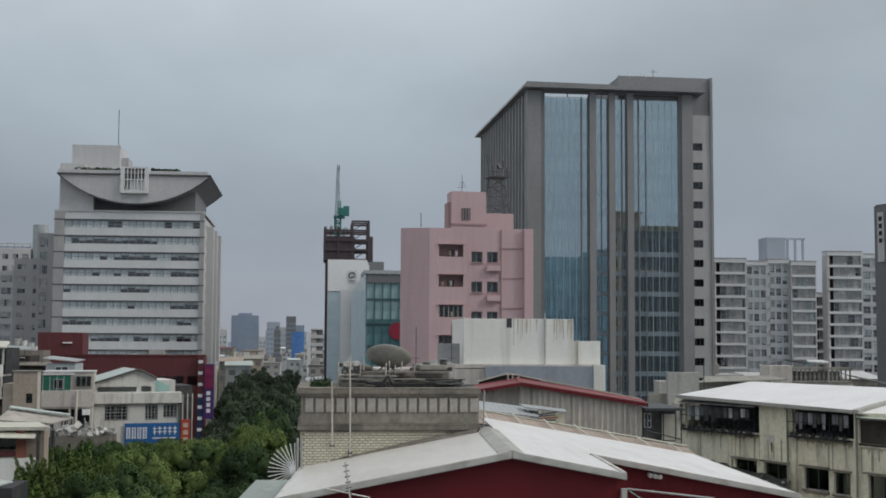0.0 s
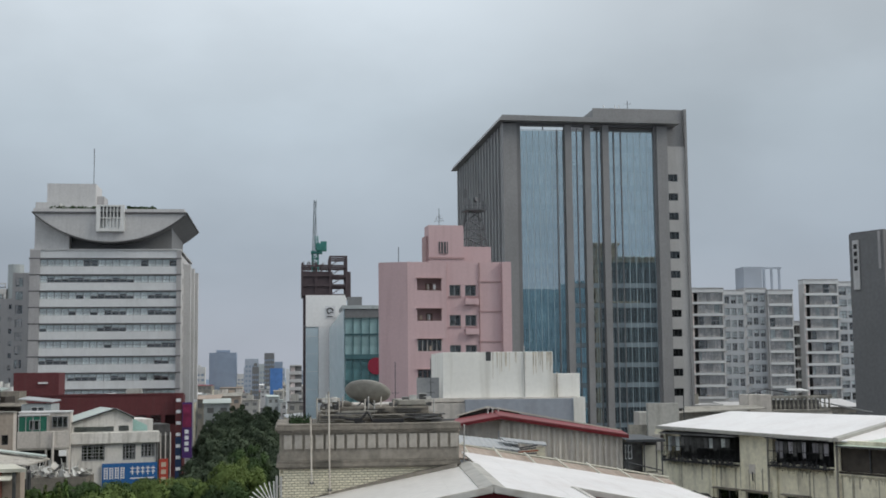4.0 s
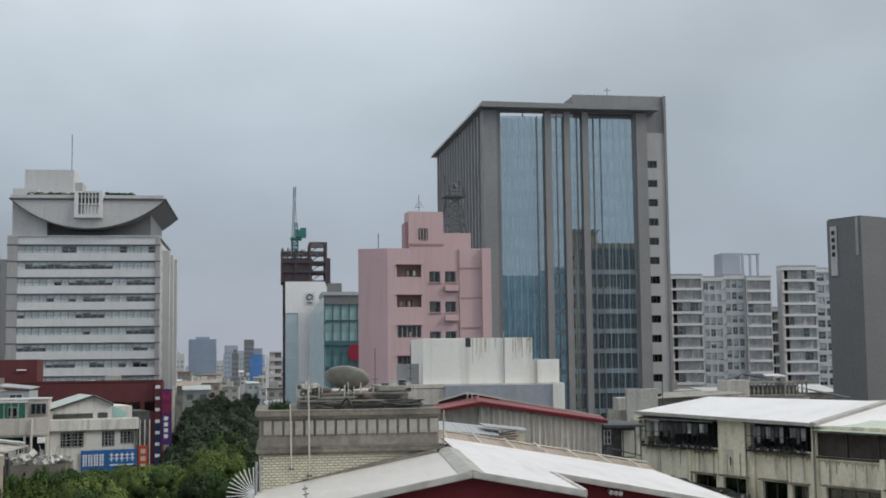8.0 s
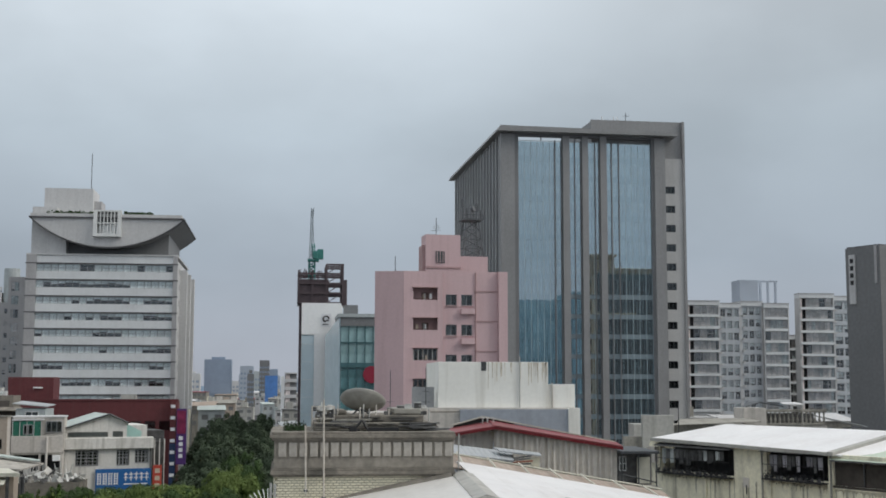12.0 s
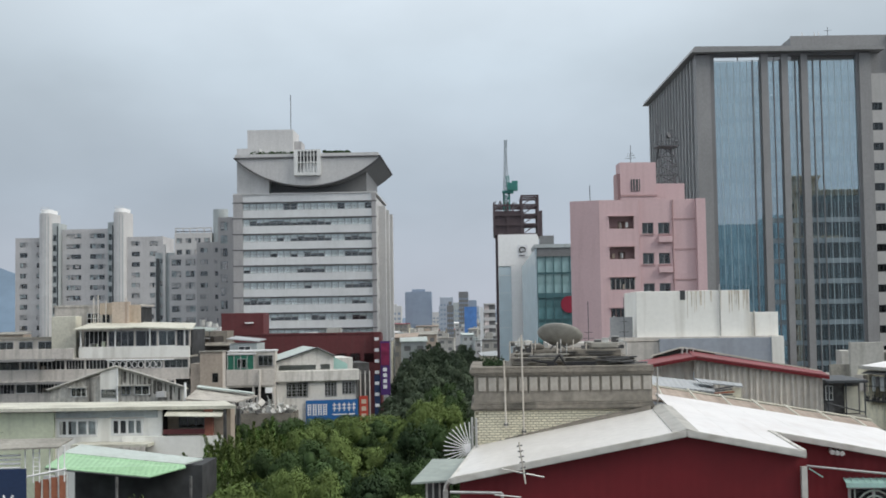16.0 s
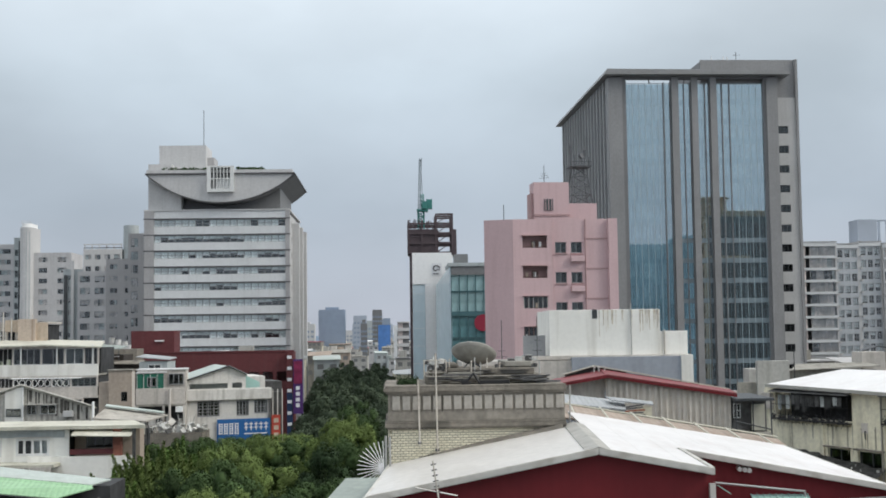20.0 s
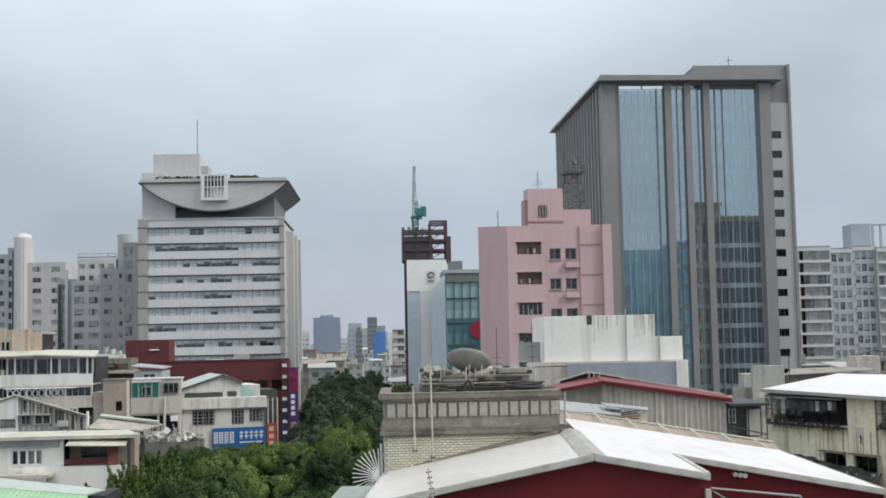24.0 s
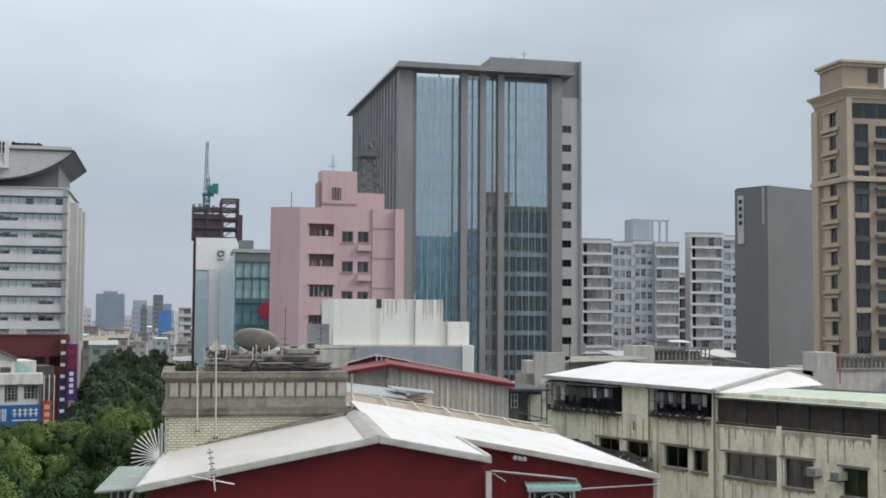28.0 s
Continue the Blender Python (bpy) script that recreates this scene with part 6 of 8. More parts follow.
# ---- sheds and white walls behind the red roof ----
def tin_shed():
    t = thing("tin_shed", "corrugated grey shed with a red sheet roof", "shed", 6.4, 52, 0, -3)
    prism("gable_wall", t, [(2.4, 0), (7.6, 0), (7.6, 17.35), (2.4, 18.15)], 0.2, 0.35, "corrugated")
    prism("gable_wall", t, [(0.0, 0), (2.4, 0), (2.4, 18.15), (0.0, 17.7)], 0.6, 0.75, "corrugated")
    for k in range(21):
        x = 2.54 + 0.24 * k
        box("wall_rib", t, (x - 0.045, x + 0.045, 0.1, 0.2, 12, 18.1 - (x - 2.4) * 0.154), "corrugated")
    # red lower roof with a dark fascia
    sheet("red_roof_sheet", t, [(0.1, -0.4, 17.93), (2.4, -0.3, 18.3), (2.4, 1.3, 18.46), (0.2, 1.3, 18.08)], 0.05, "red_roof", "faded red roof sheet")
    prism("fascia", t, [(0.1, 17.78), (2.4, 18.16), (2.4, 18.27), (0.1, 17.9)], -0.34, -0.28, "red_metal")
    sheet("roof_slope", t, [(2.3, -0.15, 18.33), (7.8, -0.15, 17.45), (7.8, 1.25, 17.56), (2.3, 1.25, 18.5)], 0.05, "red_roof")
    prism("fascia", t, [(2.3, 18.17), (7.8, 17.29), (7.8, 17.41), (2.3, 18.29)], -0.14, -0.08, "red_metal")
    # thin pale upper roof over a dark gable strip
    sheet("upper_roof", t, [(0.72, 1.15, 18.3), (2.05, 1.15, 18.66), (2.05, 1.7, 18.64), (0.72, 1.7, 18.28)], 0.05, "cream_roof", "thin pale upper roof sheet")
    sheet("upper_roof", t, [(2.05, 1.15, 18.66), (7.75, 1.15, 17.6), (7.75, 1.9, 17.6), (2.05, 1.9, 18.64)], 0.05, "cream_roof", "thin pale upper roof sheet")
    prism("upper_gable", t, [(0.8, 18.06), (2.05, 18.42), (3.4, 18.17), (3.4, 18.36), (2.05, 18.61), (0.8, 18.27)], 1.3, 1.4, "dark_green_strip")
    prism("gable_infill", t, [(0.8, 17.6), (3.4, 17.6), (3.4, 18.16), (2.05, 18.41), (0.8, 18.05)], 1.32, 1.4, "corrugated")
    for x in (2.0, 2.2, 2.45):
        bar("vent_pipe", t, (x, 0.9, 18.2), (x, 0.9, 18.6), 0.03, "clutter_pale")
        bar("vent_cap", t, (x - 0.07, 0.9, 18.6), (x + 0.07, 0.9, 18.57), 0.03, "clutter_pale")
    # open balcony frame at the end
    box("balcony_floor", t, (7.6, 9.2, -0.3, 4, 15.6, 15.8), "concrete")
    box("balcony_roof", t, (7.6, 9.25, -0.5, 4, 17.15, 17.25), "dark_metal")
    for x in (7.7, 8.4, 9.15):
        bar("balcony_post", t, (x, -0.3, 15.8), (x, -0.3, 17.15), 0.03, "dark_metal")
    bar("balcony_rail", t, (7.7, -0.3, 16.3), (9.15, -0.3, 15.95), 0.03, "dark_metal")
    box("balcony_wall", t, (7.62, 9.2, 0.75, 0.85, 15.8, 17.14), "clutter_dark")
    box("balcony_back", t, (8.55, 9.1, 0.6, 0.7, 15.85, 16.95), "cream_roof")
    box("balcony_box", t, (7.65, 8.0, 0.1, 0.5, 15.8, 16.3), "clutter_dark")
    window(t, 7.72, 8.02, 16.4, 17.0, 0.3, 2, 2, "frame_white", "glass_dark", 0.03, 0.05)
    box("storey_below", t, (7.6, 9.2, 0.4, 4, 0, 15.6), "cream_wall")


tin_shed()


def lean_to():
    t = thing("lean_to_roof", "pale blue metal lean-to roof over old timber", "shed", 5.6, 44, 0, -3)
    sheet("roof", t, [(-0.4, -0.2, 17.68), (2.5, -0.2, 17.34), (2.75, 2.2, 17.52), (-0.4, 2.2, 17.9)], 0.05, "blue_roof")
    sheet("roof_patch", t, [(2.1, 0.5, 17.64), (3.55, 0.3, 17.48), (3.65, 1.3, 17.53), (2.0, 1.5, 17.72)], 0.04, "blue_roof", "loose roof sheet over broken timber")
    box("wall", t, (-0.4, 2.5, 0.1, 2.2, 0, 17.3), "blue_wall")
    for k in range(6):
        p = box("timber", t, (-0.45, 0.4, -0.05, 0.05, 0, 0.05), "clutter_dark" if k % 3 else "rust_panel", bevel=0.006)
        p.matrix_local = pose(2.75 + 0.07 * (k % 2), -0.05 + 0.07 * k, 17.02 + 0.075 * k, 0, 3 - 2.5 * k, 9 - 5 * k)
    box("side_panel", t, (2.95, 3.5, 0.4, 0.5, 0, 17.4), "cream_wall")


lean_to()


def rusty_roof():
    t = thing("rusty_roof", "rust-brown corrugated roof with pale battens", "roof", 5.2, 36.7, 0, -4.2)
    sheet("roof", t, [(-0.6, 0.15, 17.62), (7.2, 3.0, 16.2), (7.4, 6.2, 16.34), (-0.4, 5.6, 17.72)], 0.05, "rust_roof")
    for k in range(7):
        x = 0.1 + 1.05 * k
        bar("batten", t, (x, 0.15 + x * 0.36, 17.66 - x * 0.18), (x + 0.15, 5.5, 17.74 - x * 0.18), 0.03, "cream_roof")
    bar("edge_rail", t, (-0.5, 5.65, 17.76), (7.4, 6.25, 16.4), 0.04, "cream_roof")
    box("wall", t, (0, 7, 3.2, 5.4, 0, 16.2), "cream_wall")


rusty_roof()


def white_block():
    t = thing("white_roof_block", "white painted windowless roof block with rain streaks", "building", 10.46, 84.4, 0, 0)
    box("upper_wall", t, (0, 7.6, 0, 7, 18.5, 21.6), "white_paint", bevel=0.03)
    box("step", t, (7.6, 9.5, 0.15, 6.5, 18.5, 20.1), "white_paint", bevel=0.03)
    box("notch", t, (2.95, 3.3, -0.02, 0.3, 21.0, 21.62), "dark_metal")
    box("lower_wall", t, (1.4, 8.8, -0.8, 6, 0, 18.4), "blue_wall")
    box("ledge", t, (-1.2, 9.6, -0.4, 6.8, 18.25, 18.5), "pale_wall", bevel=0.02)
    box("end_wall", t, (8.8, 9.6, -0.9, 6, 0, 18.48), "white_paint")
    box("front_wall", t, (-6, 1.4, -0.6, 6, 0, 18.2), "pale_wall")
    bar("pipe", t, (7.9, 0.1, 18.5), (7.9, 0.1, 20.2), 0.05, "pale_wall")
    bar("pipe", t, (5.6, -0.06, 18.5), (5.6, -0.06, 22.0), 0.04, "galvanised")
    box("roof_door", t, (-1.7, -0.2, 0.6, 0.9, 18.5, 19.9), "frame_grey")
    rng = random.Random(61)
    for i in range(26):
        x = 7.5 - 4.2 * rng.random() ** 1.7
        w, h = rng.uniform(0.012, 0.05), rng.uniform(0.3, 1.8)
        prism("rain_streak", t, [(x - w * 1.4, 21.58), (x + w * 1.4, 21.58), (x + w, 21.4), (x + w * 0.5, 21.58 - h), (x - w * 0.5, 21.5 - h), (x - w, 21.38)], -0.008, -0.002, "drip_brown")


white_block()


def roof_aerial(x, y, z0, z1, bars, label):
    t = thing("roof_aerial", label, "antenna", x, y, 0, 0, "thin rooftop aerials")
    bar("mast", t, (0, 0, z0), (0, 0, z1), 0.025, "dark_metal")
    for z, w in bars:
        bar("rod", t, (-w, 0, z), (w, 0, z), 0.018, "dark_metal")


roof_aerial(7.2, 84.2, 18.2, 21.0, ((18.9, 0.25), (18.5, 0.35)), "thin dark aerial with short rods")
roof_aerial(9.6, 84.2, 18.5, 21.2, ((18.9, 0.3), (19.6, 0.2)), "thin dark aerial on the pale ledge")


# ---- long cream walk-up block ----
def walk_up():
    t = thing("walk_up_block", "stained cream concrete walk-up block with caged balconies", "building", 18.99, 62.36, 0, -68)
    L = 27.0
    bays = [(0.2, 5.6, 15.75, 17.0), (7.75, 11.45, 15.88, 17.04)]
    band = (11.75, L - 0.2, 15.75, 16.75)
    wins = [(3.9, 5.4, 13.7, 14.45), (5.9, 7.5, 13.7, 14.45), (8.45, 9.95, 13.5, 14.45), (10.25, 11.2, 13.45, 14.4), (12.2, 15.1, 13.45, 14.45), (15.5, 17.0, 13.35, 14.5), (18.4, 19.6, 13.3, 14.4), (20.6, 23.4, 13.3, 14.4)]
    low = [(a, b, z0 - 3.05, z1 - 3.05) for a, b, z0, z1 in wins]
    wall("facade", t, -0.7, L, 0, 17.05, 0, 0.25, bays + [band] + wins + low, "cream_wall")
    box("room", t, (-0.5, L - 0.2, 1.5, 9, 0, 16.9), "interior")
    box("side_wall", t, (-0.7, -0.45, 0.25, 9.5, 0, 17.05), "cream_wall")
    box("side_wall", t, (L - 0.25, L, 0.25, 9.5, 0, 17.05), "cream_wall")
    rng = random.Random(17)
    # caged balconies with laundry and pots
    for a, b, z0, z1 in bays:
        cage = thing("balcony_cage", "dark iron balcony cage hung with laundry", "cage", 18.99, 62.36, 0, -68, "iron balcony cages")
        n = int((b - a) / 0.34)
        for i in range(n + 1):
            x = a + (b - a) * i / n
            bar("upright", cage, (x, -0.3, z0 - 0.05), (x, -0.3, z1), 0.012, "black_paint", n=4)
        for z in (z0 - 0.05, (z0 + z1) / 2, z1):
            bar("rail", cage, (a, -0.3, z), (b, -0.3, z), 0.016, "black_paint", n=4)
        box("shelf", cage, (a, b, -0.35, 0.1, z0 - 0.12, z0 - 0.06), "black_paint")
        sheet("sun_hood", t, [(a - 0.1, -0.4, z1 + 0.0), (b + 0.1, -0.4, z1 + 0.0), (b + 0.1, 0.05, z1 + 0.12), (a - 0.1, 0.05, z1 + 0.12)], 0.03, "clutter_dark")
        x = a + 0.3
        while x < b - 0.3:
            w = rng.uniform(0.18, 0.4)
            if rng.random() < 0.95:
                g_ = thing("laundry", "shirt or towel drying on a balcony line", "laundry", 18.99, 62.36, 0, -68, "laundry on the balcony lines")
                h = rng.uniform(0.4, 0.75)
                bm = bmesh.new()
                add_prism(bm, [(x, z1 - 0.15), (x + w, z1 - 0.15), (x + w - 0.03, z1 - 0.15 - h), (x + w / 2, z1 - 0.13 - h), (x + 0.04, z1 - 0.17 - h)], -0.12, -0.1)
                part("cloth", bm, rng.choice(("cloth_pale", "clutter_dark", "clutter_dark", "blue_wall", "cloth_pale") if a > 6 else ("clutter_dark", "clutter_dark", "curtain", "clutter_dark")), g_)
            x += w * 0.8 + rng.uniform(0.02, 0.12)
        for i in range(int((b - a) / 0.35)):
            x = a + 0.15 + 0.35 * i + rng.uniform(-0.08, 0.08)
            p = thing("plant_pot", "small dark potted plant on the balcony shelf", "plant", 18.99, 62.36, 0, -68, "pots on the balcony shelves")
            bm = bmesh.new()
            add_bar(bm, (x, -0.2, z0 - 0.06), (x, -0.2, z0 + 0.1), 0.07, 8)
            part("pot", bm, "clutter_dark", p)
            bm = bmesh.new()
            for k in range(40):
                q = Vector((x + rng.gauss(0, 0.07), -0.22 + rng.gauss(0, 0.06), z0 + 0.02 + rng.gauss(0, 0.12)))
                d = Vector((rng.uniform(-1, 1), rng.uniform(-1, 1), rng.uniform(-1, 1))).normalized() * 0.05
                e = d.orthogonal().normalized() * 0.025
                bm.faces.new([bm.verts.new(v) for v in (q - d, q + e, q + d, q - e)])
            part("leaves", bm, "black_paint", p)
    for h in wins + low:
        window(t, *h, 0.12, 2 if h[1] - h[0] < 2 else 4, 1, "frame_dark", "glass_dark", 0.04, 0.07)
        for k in range(2):
            c = rng.uniform(h[0], h[1] - 0.5)
            box("curtain", t, (c, c + rng.uniform(0.3, 0.6), 0.3, 0.34, h[2], h[3]), rng.choice(("curtain", "brown_wall", "concrete", "cloth_pale")))
        box("window_hood", t, (h[0] - 0.1, h[1] + 0.1, -0.22, 0.0, h[3] + 0.05, h[3] + 0.12), "old_concrete", bevel=0.015)
        box("window_sill", t, (h[0] - 0.06, h[1] + 0.06, -0.1, 0.0, h[2] - 0.09, h[2]), "old_concrete", bevel=0.01)
    # screened gallery under the green roof
    for i in range(9):
        a = band[0] + i * (band[1] - band[0]) / 9
        b = a + (band[1] - band[0]) / 9 - 0.06
        box("screen", t, (a, b, 0.08, 0.14, band[2], band[3]), "brown_screen", "weathered dark brown gallery screen")
        bar("screen_post", t, (b + 0.03, 0.02, band[2]), (b + 0.03, 0.02, band[3]), 0.035, "dark_metal", n=4)
    box("sill_band", t, (11.6, L, -0.03, 0.0, 15.66, 15.75), "brown_screen")
    for x in (3.6, 7.95, 11.6, 15.3, 20.0):
        box("pilaster", t, (x - 0.12, x + 0.12, -0.1, 0.0, 0, 15.8), "cream_wall")
    for x in (7.6, 11.72):
        bar("drain_pipe", t, (x, -0.14, 0), (x, -0.14, 17.0), 0.05, "concrete")
    box("notice", t, (6.2, 6.6, -0.03, 0.0, 15.3, 15.75), "pale_wall")
    bar("notice_stem", t, (6.45, -0.05, 15.0), (6.45, -0.05, 15.4), 0.03, "clutter_dark")
    box("side_vent", t, (-0.6, 0.05, -0.25, 0.0, 16.1, 16.9), "pale_wall")
    # black mould runs below sills and ledges
    for i in range(60):
        x, top = rng.uniform(0.2, 24), rng.choice((15.62, 15.5, 15.6, 13.3, 13.2))
        w, h = rng.uniform(0.02, 0.05), rng.uniform(0.3, 1.4)
        bm = bmesh.new()
        add_prism(bm, [(x - w * 1.6, top), (x + w * 1.6, top), (x + w, top - 0.1), (x + w * 0.9, top - h * 0.9), (x, top - h), (x - w * 0.9, top - h * 0.85), (x - w, top - 0.12)], -0.006, -0.001)
        part("mould_run", bm, "mould", t)
    def dirt(x0, x1, top, most):
        pts, x = [(x1, top), (x0, top)], x0
        while x < x1 - 0.05:
            deep = most * (0.25 + 0.75 * rng.random() ** 2.2)
            pts += [(x, top - deep * 0.45), (x + 0.03, top - deep), (x + 0.06, top - deep * 0.5)]
            x += rng.uniform(0.07, 0.2)
        pts.append((x1, top - 0.04))
        prism("dirt_run", t, pts, -0.004, -0.001, "mould_dark")

    for x0, x1, top, most in ((0.3, 5.5, 15.62, 0.45), (7.8, 11.4, 15.72, 0.45), (11.8, 15.1, 15.6, 0.5), (15.5, 19.8, 15.6, 0.6), (20.2, 26.5, 15.6, 0.5), (-0.5, 7.5, 12.3, 0.5)):
        dirt(x0, x1, top, most)
    for h in wins:
        dirt(h[0], h[1], h[2] - 0.1, 0.4)
    # white gabled sheet roof
    x0, x1, ye, yr, ze, zrdg, zl = -0.1, 11.75, -0.35, 4.3, 17.14, 17.97, 17.34
    sheet("white_roof", t, [(x0, ye, zl), (x1, ye, ze), (x1, yr, zrdg), (x0 + 0.4, yr, zrdg + 0.02)], 0.06, "bright_roof", "bright white sheet roof")
    sheet("white_roof", t, [(x0 + 0.4, yr, zrdg + 0.02), (x1, yr, zrdg), (x1, yr + 2.5, zrdg - 0.55), (x0, yr + 2.5, zrdg - 0.5)], 0.06, "bright_roof")
    prism("eaves_trim", t, [(x0, zl - 0.14), (x1, ze - 0.14), (x1, ze + 0.02), (x0, zl + 0.02)], ye - 0.05, ye + 0.02, "ridge_cap")
    prism("eaves_board", t, [(-0.65, 17.05), (x1, 17.05), (x1, ze - 0.02), (-0.65, zl - 0.02)], 0.02, 0.2, "cream_wall")
    for a, b, za, zb in ((ye, yr, ze, zrdg), (yr, yr + 2.5, zrdg, zrdg - 0.55)):
        sheet("verge_trim", t, [(x1, a, za + 0.05), (x1 + 0.3, a, za + 0.03), (x1 + 0.3, b, zb + 0.03), (x1, b, zb + 0.05)], 0.16, "ridge_cap")
    prism_w = bmesh.new()
    ends = [(0.3, 16.9), (yr, 16.9), (yr + 2.3, 16.9), (yr + 2.3, zrdg - 0.6), (yr, zrdg - 0.08), (0.3, 17.12)]
    f_, k_ = [prism_w.verts.new((x1 - 0.3, y, z)) for y, z in ends], [prism_w.verts.new((x1 - 0.1, y, z)) for y, z in ends]
    prism_w.faces.new(f_)
    prism_w.faces.new(k_[::-1])
    for i in range(6):
        prism_w.faces.new((f_[i], k_[i], k_[(i + 1) % 6], f_[(i + 1) % 6]))
    bmesh.ops.recalc_face_normals(prism_w, faces=prism_w.faces)
    part("gable_end", prism_w, "bright_roof", t)
    xs = x1 + 0.31
    sheet("roof_skirt", t, [(xs, -0.2, 17.06), (xs, yr, 17.88), (xs + 1.3, yr, 17.3), (xs + 0.3, 0.1, 17.0)], 0.04, "bright_roof", "bright white sloping flashing")
    sheet("roof_skirt", t, [(xs, yr, 17.88), (xs, yr + 1.4, 17.6), (xs + 1.0, yr + 1.2, 17.3), (xs + 1.3, yr, 17.3)], 0.04, "bright_roof")
    # pale green sheet roof over the gallery
    sheet("green_roof", t, [(x1 + 0.02, -0.3, 16.86), (L + 0.3, -0.3, 16.82), (L + 0.3, 3.6, 17.2), (x1 + 0.12, 2.25, 17.22)], 0.06, "pale_green_roof", "pale green sheet roof")
    box("green_roof_edge", t, (x1 + 0.1, L + 0.3, -0.34, -0.3, 16.78, 16.85), "clutter_dark")
    # rumpled awnings on the lower storey
    net = thing("shade_net", "sagging dark shade net strewn with pale scraps", "net", 18.99, 62.36, 0, -68)
    nx, ny = 26, 9
    bm = bmesh.new()
    grid = [[bm.verts.new((0.4 + 7.3 * i / nx, -2.1 + 2.05 * j / ny, 13.55 + 0.85 * j / ny - 0.05 * i * 0.5 + rng.uniform(-0.06, 0.06) - 0.12 * math.sin(math.pi * j / ny))) for j in range(ny + 1)] for i in range(nx + 1)]
    for i in range(nx):
        for j in range(ny):
            bm.faces.new((grid[i][j], grid[i + 1][j], grid[i + 1][j + 1], grid[i][j + 1]))
    bmesh.ops.solidify(bm, geom=bm.faces[:], thickness=0.03)
    part("cloth", bm, "netting", net)
    bar("edge_pole", net, (0.4, -2.12, 13.56), (7.7, -2.12, 12.92), 0.03, "galvanised")
    for k in range(4):
        bar("net_post", net, (0.6 + 2.2 * k, -2.1, 0), (0.6 + 2.2 * k, -2.1, 13.5 - 0.19 * k), 0.04, "dark_metal")
    for k in range(34):
        i, j = rng.randrange(1, nx), rng.randrange(1, ny)
        x, y, z = 0.4 + 7.3 * i / nx, -2.1 + 2.05 * j / ny, 13.55 + 0.85 * j / ny - 0.05 * i * 0.5
        w = rng.uniform(0.02, 0.05)
        box("scrap", net, (x - w, x + w, y - w, y + w, z - 0.06, z + 0.05), "clutter_pale", bevel=0.01)
    for a, z in ((16.85, 13.95), (18.0, 13.9)):
        u = thing("air_conditioner", "beige window air conditioner on a bracket", "air conditioner", 18.99, 62.36, 0, -68, "window air conditioners")
        box("case", u, (a + 0.06, a + 0.54, -0.34, 0.2, z, z + 0.34), "cream_roof", bevel=0.02)
        gr = box("grille", u, (a + 0.1, a + 0.5, -0.355, -0.335, z + 0.04, z + 0.3), "clutter_dark")
        for k in range(5):
            box("slat", gr, (a + 0.1, a + 0.5, -0.37, -0.352, z + 0.06 + 0.05 * k, z + 0.08 + 0.05 * k), "frame_grey")
        box("bracket", u, (a + 0.05, a + 0.55, -0.45, 0, z - 0.05, z), "dark_metal")


walk_up()


def balustrade_roof(x, y, w, z0, z1, post, label):
    t = thing("balustrade_roof", label, "parapet", x, y, 0, 0, "balustraded roof parapets")
    box("post", t, (0, post, -0.3, 1.5, 0, z1), "pale_wall", bevel=0.02)
    box("wall", t, (post, post + w, 0, 5, 0, z0), "pale_wall")
    box("top_rail", t, (post, post + w, -0.1, 0.25, z1 - 0.28, z1 - 0.1), "concrete", bevel=0.02)
    box("bottom_rail", t, (post, post + w, -0.1, 0.25, z0, z0 + 0.12), "concrete", bevel=0.02)
    n = int(w / 0.3)
    for i in range(n):
        c = post + (i + 0.5) * w / n
        bm = bmesh.new()
        prof = ((0.05, 0.0), (0.09, 0.3), (0.04, 0.6), (0.07, 1.0))
        rings = [[bm.verts.new((c + r * math.cos(k * math.tau / 6), 0.08 + r * math.sin(k * math.tau / 6), z0 + 0.12 + q * (z1 - z0 - 0.4))) for k in range(6)] for r, q in prof]
        for a, b in zip(rings, rings[1:]):
            for k in range(6):
                bm.faces.new((a[k], a[(k + 1) % 6], b[(k + 1) % 6], b[k]))
        part("baluster", bm, "concrete", t)
    box("back_wall", t, (post, post + w, 2.0, 2.2, z0, z1 - 0.4), "clutter_dark")
    return t


b1 = balustrade_roof(29.4, 78, 4.2, 17.5, 18.6, 1.5, "cream parapet with a grey balustrade")
sheet("shade_roof", b1, [(0.3, 1, 18.6), (1.6, 1, 18.95), (3.2, 1, 18.7), (1.6, 3, 19.0)], 0.05, "dark_metal")
sheet("parasol", b1, [(3.0, 0.6, 18.85), (4.5, 0.6, 18.8), (4.3, 1.6, 18.95), (3.2, 1.6, 18.95)], 0.05, "pale_grey")
bar("parasol_pole", b1, (3.8, 0.9, 17), (3.8, 0.9, 18.9), 0.03, "white_clean")
bar("aerial", b1, (4.0, -0.2, 16.8), (4.0, -0.2, 18.8), 0.03, "pale_wall")
sheet("ribbed_roof", b1, [(6.0, 0, 17.9), (8.5, 0, 17.4), (8.5, 3, 17.5), (6.0, 3, 18.1)], 0.06, "blue_roof")
b2 = balustrade_roof(38.2, 70, 8.5, 17.25, 18.35, 1.3, "cream roof parapet with balustrade and clutter")
bar("pipe", b2, (1.5, -0.35, 16.4), (1.5, -0.35, 19.2), 0.04, "rust_panel")
box("white_canopy", b2, (5.2, 8.4, -1.2, 1.0, 17.02, 17.12), "white_clean")
for i in range(4):
    bar("rack_post", b2, (5.4 + 0.8 * i, -0.8, 15.5), (5.4 + 0.8 * i, -0.8, 17.0), 0.04, "dark_metal")
box("lower_wall", b2, (0, 10.6, 0.2, 6, 0, 17.2), "pale_wall")

